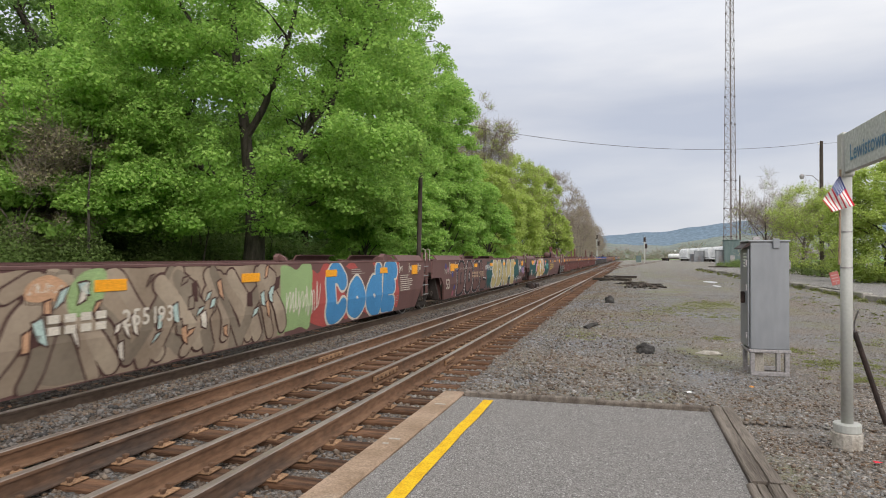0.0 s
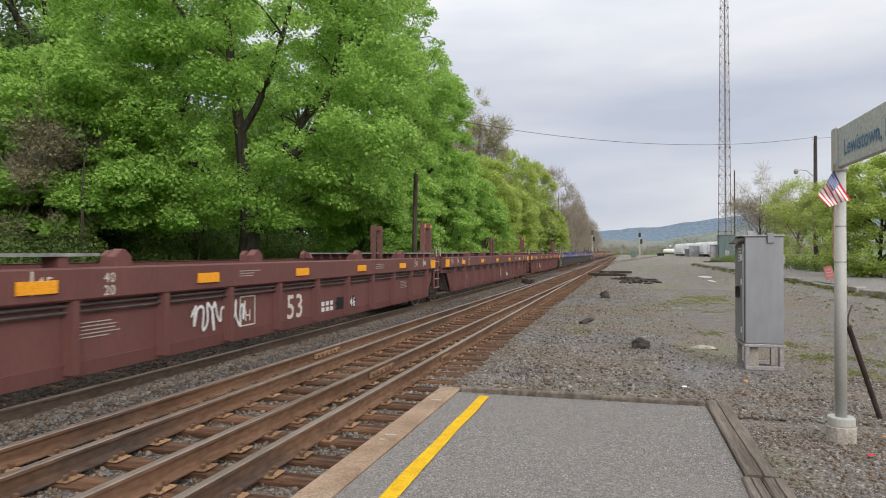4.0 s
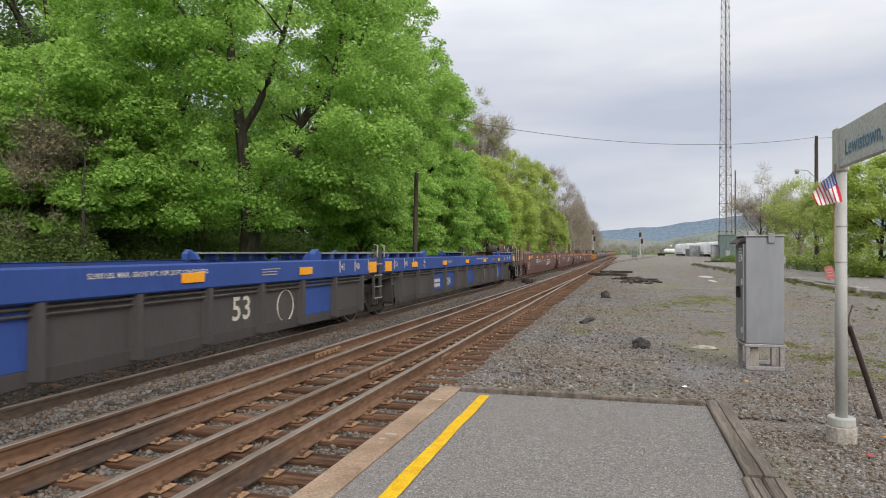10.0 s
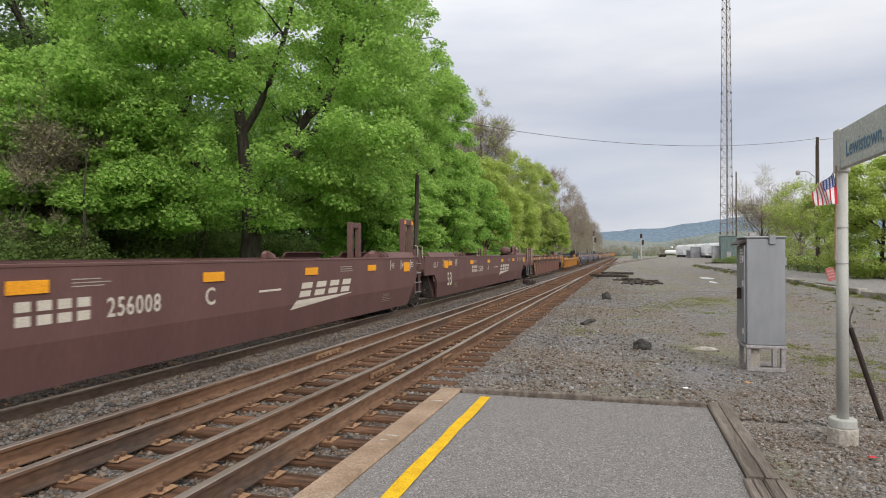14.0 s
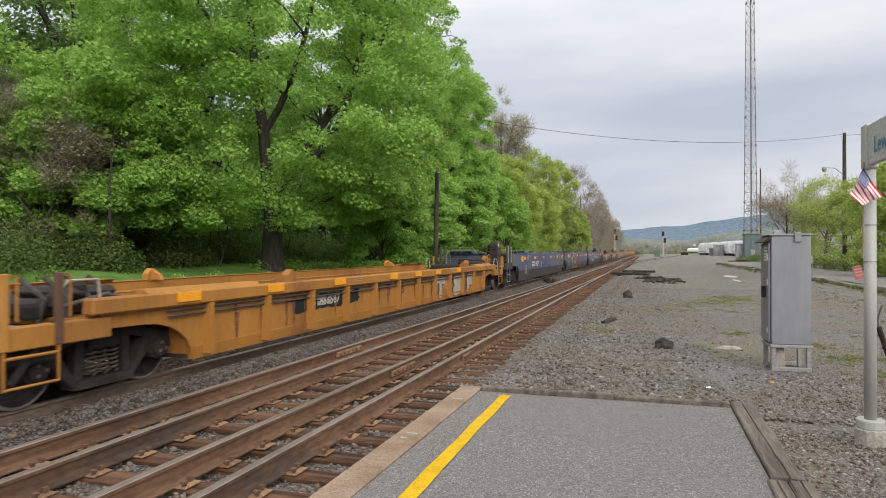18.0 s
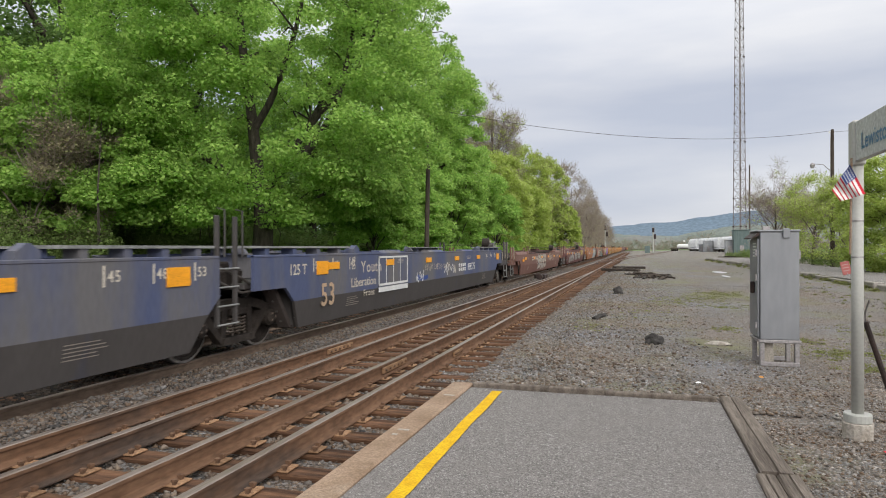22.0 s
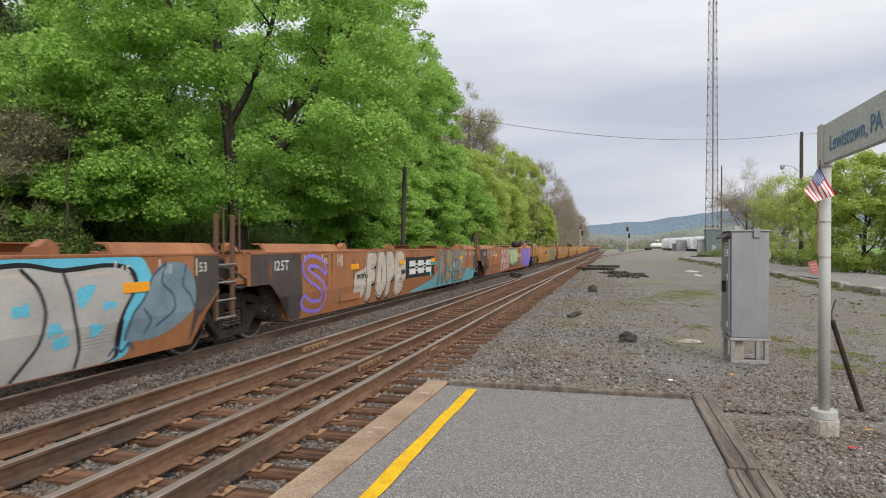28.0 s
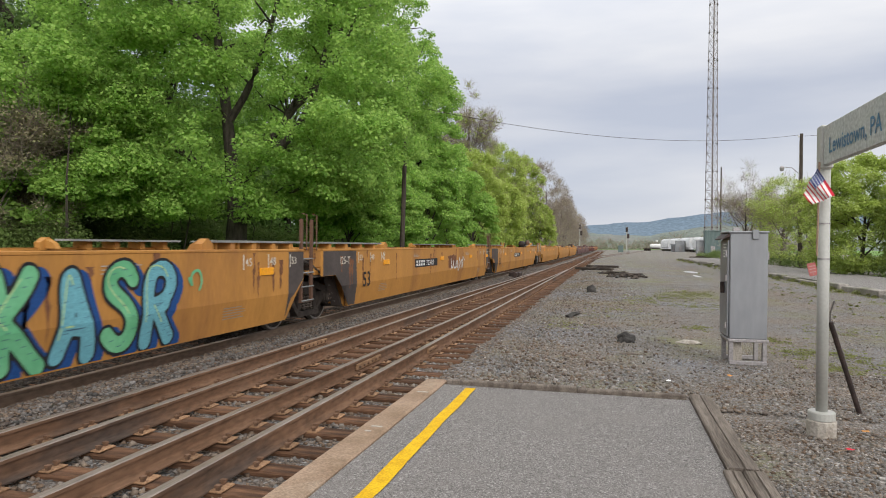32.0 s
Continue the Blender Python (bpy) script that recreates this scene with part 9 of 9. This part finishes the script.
for k, (x, y, a, ln) in enumerate(((-1.2, 50.0, 70, 3.0), (-0.6, 51.0, 85, 2.4), (-1.0, 49.0, 60, 2.6), (0.5, 42.0, 40, 1.6), (0.9, 40.0, 75, 1.5), (1.3, 40.6, 110, 1.2), (15.0, 118.0, 80, 4.0), (15.6, 115.0, 100, 4.0), (16.4, 116.5, 60, 3.0))):
    s = Shape().box(-0.11, 0.11, -ln / 2, ln / 2, 0, 0.17, M_OLDTIE, 0.015)
    thing("old_tie", pose(x, y, ground_z(x, y) - 0.02 + 0.15 * (k in (1, 7)), 0, 0, a), "old dark timber tie dumped in the yard", "timber", "dumped ties", sh=s)
# switch machine beside the points
ob = thing("switch_machine", pose(-5.25, 37.0, -0.2), "dark electric switch machine beside the points", "switch machine")
part("case", Shape().box(-0.3, 0.3, -0.55, 0.55, 0.02, 0.33, M_BLACK, 0.05), ob)
part("motor", Shape().lathe([(0.16, 0), (0.16, 0.5)], "y", (0.05, -0.95, 0.2), M_BLACK, 12), ob)
part("throw_rod", Shape().tube([(0.3, 0.2, 0.08), (1.6, 0.2, 0.06)], 0.03, M_RAILSIDE, 6), ob)
M_RAG = plain("orange_wrapper", (0.55, 0.25, 0.06), 0.7)
for x, y, m in ((2.36, 6.95, M_RAG), (1.55, 9.3, M_RAG), (2.02, 6.3, M_RED), (0.72, 8.6, M_WHITE)):
    s = Shape()
    v = [(0.03 * i - 0.03, 0.035 * j - 0.035, 0.015 + 0.02 * noise.noise((i * 1.7, j * 2.1, x))) for j in range(3) for i in range(3)]
    s.add(v, [(j * 3 + i, j * 3 + i + 1, j * 3 + i + 4, j * 3 + i + 3) for j in range(2) for i in range(2)], m)
    thing("litter", (x, y, ground_z(x, y) + 0.015), "crumpled scrap of litter on the gravel", "litter", sh=s)
# heaps of broken timber and dirt
def debris(x, y, rx, ry, h, n, seed):
    rnd = random.Random(seed)
    s = Shape()
    for _ in range(n):
        u, a = rnd.random() ** 0.6, rnd.uniform(0, 6.283)
        px, py = x + rx * u * math.cos(a), y + ry * u * math.sin(a)
        pz = ground_z(px, py) + h * (1 - u) * rnd.random()
        d, ln, w = rnd.uniform(0, 3.14), rnd.uniform(0.15, 0.6), rnd.uniform(0.03, 0.09)
        dx, dy = math.cos(d) * ln / 2, math.sin(d) * ln / 2
        s.tube([(px - dx, py - dy, pz), (px, py, pz + w), (px + dx, py + dy, pz + rnd.uniform(0, 0.1))], w, rnd.choice((M_OLDTIE, M_TAR, M_OLDTIE)), 5, w * 0.6)
    thing("debris_heap", (0, 0, 0), "low dark heap of broken timber and dirt in the yard", "debris", kind="stuff", sh=s)


debris(0.9, 38.8, 1.1, 2.2, 0.16, 60, 1)
debris(0.1, 42.5, 0.8, 2.0, 0.10, 24, 2)
debris(-1.1, 50.6, 0.9, 2.0, 0.3, 70, 3)
debris(-0.9, 16.1, 0.12, 0.05, 0.02, 3, 4)


# moss and low weeds in mats on the gravel
def moss_mats():
    rng = np.random.default_rng(31)
    cs, rad = [], []
    for x, y, rx, ry, n in ((3.0, 25.8, 1.1, 1.8, 130), (2.1, 23.7, 0.9, 1.3, 100), (1.2, 22.2, 0.7, 1.5, 100), (2.6, 20.2, 0.8, 0.7, 60), (8.9, 32.0, 0.4, 7.0, 160), (8.7, 22.0, 0.5, 3.0, 90), (3.6, 11.6, 0.5, 1.2, 90), (9.4, 70.0, 1.0, 9.0, 120), (9.5, 83.0, 1.2, 6.0, 60), (-0.9, 14.4, 0.35, 0.6, 30), (2.0, 76.0, 0.8, 4.0, 30), (3.0, 11.8, 0.35, 0.5, 60), (3.2, 10.4, 0.3, 0.35, 50), (1.8, 14.6, 0.25, 0.35, 24), (2.95, 13.1, 0.25, 0.4, 24), (4.4, 15.0, 0.8, 1.2, 40), (0.1, 18.5, 0.8, 1.4, 40), (6.6, 30.0, 0.8, 4.0, 60)):
        for _ in range(n):
            px, py = x + rng.normal() * rx * 0.6, y + rng.normal() * ry * 0.6
            cs.append((px, py, ground_z(px, py) + 0.0))
            rad.append(rng.uniform(0.06, 0.2) * (1 + y / 60))
    cs, rad = np.array(cs), np.array(rad)
    far = np.maximum(1, cs[:, 1] / 20)
    me = leaf_mesh("moss_mat", cs, rad, (np.minimum(180, 3000 * rad ** 2 / far)).astype(int) + 8, 0.026, 0.12, M_MOSS, rng)
    tagged(new("moss_mat", me), "olive moss and tiny weeds in mats on the gravel", "moss", kind="stuff")


M_MOSS = leafy("moss", (0.16, 0.165, 0.06), (0.22, 0.235, 0.08), (0.28, 0.30, 0.11))
moss_mats()
# puddles
M_WATER, wnn, wll, wb = mat_base("sky_pale_water")
# pale grey base paints in the bright sky that the water would mirror
wb.inputs["Base Color"].default_value = (0.34, 0.34, 0.34, 1)
wb.inputs["Roughness"].default_value = 0.28
for x, y, rx, ry, sd in ((5.35, 47.6, 0.42, 1.8, 1), (4.98, 41.2, 0.16, 1.5, 2)):
    ring = [(rx * math.cos(0.3 * k) * (1 + 0.3 * noise.noise((k * 0.7, sd, 0))), ry * math.sin(0.3 * k) * (1 + 0.3 * noise.noise((k * 0.5, sd, 3))), 0.012) for k in range(21)]
    thing("puddle", (x, y, ground_z(x, y) + 0.01), "small puddle on the gravel yard, coloured pale like mirrored sky", "puddle", kind="structure", sh=Shape().add(ring, [tuple(range(21))], M_WATER))


# ---- loose ballast: thousands of stones ----
def stones(name, x0, x1, y0, y1, n, r0, r1, mat, label, seed, power=1.6, keep=None, lift=0.0, bed=None):
    rng = np.random.default_rng(seed)
    x = x0 + (x1 - x0) * rng.random(n)
    y = y0 + (y1 - y0) * rng.random(n) ** power
    if keep is not None:
        k = keep(x, y)
        x, y = x[k], y[k]
        n = len(x)
    z = np.array([(bed or ground_z)(a, b) for a, b in zip(x, y)]) + lift
    r = (r0 + (r1 - r0) * rng.random(n) ** 2)
    base = np.array([(a, b, c) for a in (-1, 1) for b in (-1, 1) for c in (-1, 1)], dtype=float)
    quads = np.array([(0, 1, 3, 2), (4, 6, 7, 5), (0, 4, 5, 1), (2, 3, 7, 6), (0, 2, 6, 4), (1, 5, 7, 3)])
    q = rng.normal(size=(n, 4))
    q /= np.linalg.norm(q, axis=1)[:, None]
    w, a, b, c = q.T
    rot = np.stack([np.stack([1 - 2 * (b * b + c * c), 2 * (a * b - w * c), 2 * (a * c + w * b)], 1), np.stack([2 * (a * b + w * c), 1 - 2 * (a * a + c * c), 2 * (b * c - w * a)], 1), np.stack([2 * (a * c - w * b), 2 * (b * c + w * a), 1 - 2 * (a * a + b * b)], 1)], 1)
    shape = base[None] * (0.45 + 0.4 * rng.random((n, 8, 3)))
    shape = shape * (0.7 + 0.6 * rng.random((n, 1, 3))) * r[:, None, None]
    co = np.einsum("nij,nkj->nki", rot, shape)
    co[:, :, 2] *= 0.75
    co += np.stack([x, y, z + r * 0.25], 1)[:, None, :]
    qs = (quads[None] + (np.arange(n) * 8)[:, None, None]).reshape(-1, 4)
    tagged(new(name, mesh_fast(name, co.reshape(-1, 3), qs, mat)), label, "ballast", kind="stuff")


def off_platform(x, y):
    return ~((x > -2.15) & (x < 1.1) & (y < 7.5))


def shoulder(x, y):
    """Thick beside the track, thinning out into the yard."""
    return off_platform(x, y) & (np.random.default_rng(8).random(len(x)) < np.clip((1.5 - x) / 2.6, 0.05, 1.0))


def on_strip(x, y):
    return x < XM - 0.755 - 0.30 - 0.70 * np.maximum(0.0, 1.0 - y / 48.0)


stones("ballast_stones", -6.16, -4.75, 2.5, 50, 26000, 0.014, 0.034, M_STRIPSTONE, "grey crushed-stone ballast between the tracks", 1, 2.0, on_strip, 0.0, strip_z)
stones("ballast_stones", -5.3, -2.1, 2.5, 40, 12000, 0.016, 0.038, M_STRIPSTONE, "dusty ballast in the cribs between the ties", 2, 1.9, lift=-0.015)
stones("rusty_ballast", -5.0, -2.2, 2.5, 30, 7000, 0.015, 0.036, M_RUSTSTONE, "rust-stained ballast beside the rails", 3, 1.8)
stones("ballast_stones", -2.9, 1.6, 7.3, 48, 34000, 0.010, 0.030, M_MIXSTONE, "mixed grey and brown ballast shoulder beside the near track", 4, 2.2, shoulder)
stones("yard_gravel_stones", -1.5, 7.5, 4.0, 32, 32000, 0.005, 0.017, M_MIXSTONE, "loose mixed gravel in the yard", 5, 1.9, off_platform)
stones("yard_gravel_stones", 1.05, 5.0, 2.5, 10, 20000, 0.006, 0.020, M_MIXSTONE, "loose mixed gravel beside the platform", 6, 1.0, off_platform)
# stones under the cars wear the shade-darkened ballast colour
stones("ballast_stones", -9.4, -6.1, 2.5, 40, 8000, 0.022, 0.045, M_SHADESTONE, "ballast under the train", 7, 1.8)
stones("rusty_ballast", -8.0, -6.25, 3.0, 40, 13000, 0.018, 0.04, M_SHADESTONE, "ballast in the cribs under the train, coloured dark for shade", 9, 1.8, None, 0.0, lambda a, b: -0.205)
stones("rusty_ballast", -6.2, -5.68, 2.5, 45, 13000, 0.010, 0.028, M_RUSTSTONE, "brown-stained stones beside the train track", 8, 1.9, None, 0.004, strip_z)


def weeds():
    rng = np.random.default_rng(123)
    n = 170
    y = np.concatenate([rng.random(120) * 80 + 16, rng.random(50) * 30 + 18])
    x = np.concatenate([9.28 - rng.random(120) ** 2 * 1.0, 5.0 + rng.random(50) * 3.0])
    r = np.concatenate([0.08 + 0.16 * rng.random(120), 0.02 + 0.03 * rng.random(50)])
    z = np.array([ground_z(a, b) for a, b in zip(x, y)]) + r * 0.3
    me = leaf_mesh("kerb_weeds", np.stack([x, y, z], 1), r, (120 + 400 * r).astype(int), 0.045, 0.5, M_MOSS, rng)
    tagged(new("kerb_weeds", me), "tufts of yellow-green weeds along the far kerb", "weeds", kind="stuff")


weeds()

# ---- ties and tie plates ----
PITCH = 0.52
TIE_MESHES = {}


def tie_mesh(ln, variant):
    key = (round(ln, 1), variant)
    if key not in TIE_MESHES:
        me = Shape().box(-key[0] / 2, key[0] / 2, -0.115, 0.115, TIE_TOP - 0.17, TIE_TOP, M_TIE, 0.014).mesh("tie")
        TIE_MESHES[key] = wobble(me, 0.012, 2.2, variant * 7.3)
    return TIE_MESHES[key]


plate_mesh = Shape().box(-0.17, 0.17, -0.095, 0.095, TIE_TOP + 0.001, TIE_TOP + 0.016, M_PLATE, 0.004)
for sx, sy in ((-0.1, -0.05), (0.1, 0.05), (-0.1, 0.06), (0.13, -0.06)):
    plate_mesh.box(sx - 0.014, sx + 0.014, sy - 0.014, sy + 0.014, TIE_TOP, TIE_TOP + 0.04, M_RAILSIDE).box(sx - 0.022, sx + 0.022, sy - 0.018, sy + 0.018, TIE_TOP + 0.035, TIE_TOP + 0.055, M_RAILSIDE)
plate_mesh = plate_mesh.mesh("tie_plate")
rnd = random.Random(31)
far_ties = Shape()
for k in range(-30, 150):
    y = 1.6 + PITCH * k
    off = switch_offset(y)
    ext = 0.10 * rnd.random()
    x0, x1 = XM - 0.755 - off - 0.42 - ext, XM + 0.755 + 0.50 + 0.14 * rnd.random()
    if y < 7.5:
        x1 = min(x1, -2.14)
    if k < 75:
        ob = part("tie", tie_mesh(x1 - x0, k % 4), track_near)
        ob.matrix_basis = pose((x0 + x1) / 2, y + rnd.uniform(-0.03, 0.03), rnd.uniform(-0.008, 0.0), 0, 0, rnd.uniform(-1.2, 1.2))
        if k < 56:
            xs = [XM - 0.755, XM + 0.755] + ([XM - 0.755 - off, XM + 0.755 - off] if off > 0.2 else [])
            for x in xs:
                part("tie_plate", plate_mesh, ob).matrix_basis = ob.matrix_basis.inverted() @ pose(x, y, 0)
    else:
        far_ties.box(x0, x1, y - 0.11, y + 0.11, TIE_TOP - 0.15, TIE_TOP, M_TIE)
tagged(part("distant_ties", far_ties, track_near), kind="stuff")
far_ties = Shape()
for k in range(-30, 260):
    y = 1.9 + PITCH * k
    if k < 80:
        ob = part("tie", tie_mesh(2.6, k % 4), track_far)
        ob.matrix_basis = pose(XT, y, -0.01, 0, 0, rnd.uniform(-1.2, 1.2))
        if k < 60:
            part("tie_plate", plate_mesh, ob).matrix_basis = ob.matrix_basis.inverted() @ pose(XT + 0.755, y, -0.006)
    else:
        far_ties.box(XT - 1.3, XT + 1.3, y - 0.11, y + 0.11, TIE_TOP - 0.15, TIE_TOP, M_TIE)
tagged(part("distant_ties", far_ties, track_far), kind="stuff")
far_ties = Shape()
for k in range(300):
    y = 79.6 + PITCH * k
    far_ties.box(XM - 1.3, XM + 1.3, y - 0.11, y + 0.11, TIE_TOP - 0.15, TIE_TOP - 0.004, M_TIE)
tagged(part("distant_ties", far_ties, track_near), kind="stuff")
far_ties = Shape()
for k in range(330):
    y = 66 + PITCH * k
    far_ties.box(XM + yard_offset(y) - 1.3, XM + yard_offset(y) + 1.3, y - 0.11, y + 0.11, TIE_TOP - 0.15, TIE_TOP - 0.008, M_TIE)
tagged(part("distant_ties", far_ties, track_yard), kind="stuff")


# ---- what moves ----
def motions():
    for car, s0 in cars:
        walk(car, [(t, pose(XT, s0 - SPEED * t, 0)) for t in (0, 8, 16, 24, 32)])
    # the little flag swings on its stick: seconds, swing and twist in degrees
    rows = []
    for t, swing, twist in ((0, 0, 0), (1, 3, 0), (2, 4, -8), (3, -3, 0), (6, 0, 0), (7, 4, -5), (8, 3, -10), (9, -2, 0), (10, 9, -28), (11, 2, -10), (12, 8, -14), (13, 0, -5), (14, 16, -42), (15, 6, -20), (16.4, 18, -10), (17, 36, -8), (17.5, 12, 0), (18, -7, 5), (19, 2, -5), (20, 6, -34), (21, 2, -10), (22, 0, -20), (23, 3, -8), (24, -2, 0), (26, 4, -8), (28, -3, 0), (29.5, 4, -8), (31, -4, -22), (32, -6, -30)):
        m = pose(0, 0, 0, 0, swing, twist)
        hinge = Vector((0.0, -0.02, 2.36))
        off = hinge - m.to_3x3() @ hinge
        rows.append((t, pose(off.x, off.y, off.z, 0, swing, twist)))
    walk(cloth, rows)
    for w, dy, r, s in turning:
        # a wheel turns while it is near; 30 keys a second keep each step under a quarter turn
        t0, t1 = max(0.0, (s - 34.0) / SPEED), min(32.0, (s + 1.0) / SPEED)
        if t1 <= t0:
            walk(w, [(0, pose(0, dy, r)), (32, pose(0, dy, r))])
            continue
        f0, f1 = int(round(t0 * FPS)), int(round(t1 * FPS))
        rows = []
        if f0 > 0:
            rows.append((0.0, pose(0, dy, r)))
        for f in range(f0, f1 + 1):
            rows.append((f / FPS, pose(0, dy, r, math.degrees(SPEED / r * (f - f0) / FPS))))
        if f1 < 32 * FPS:
            rows.append((32.0, pose(0, dy, r, math.degrees(SPEED / r * (f1 - f0) / FPS))))
        walk(w, rows)


motions()
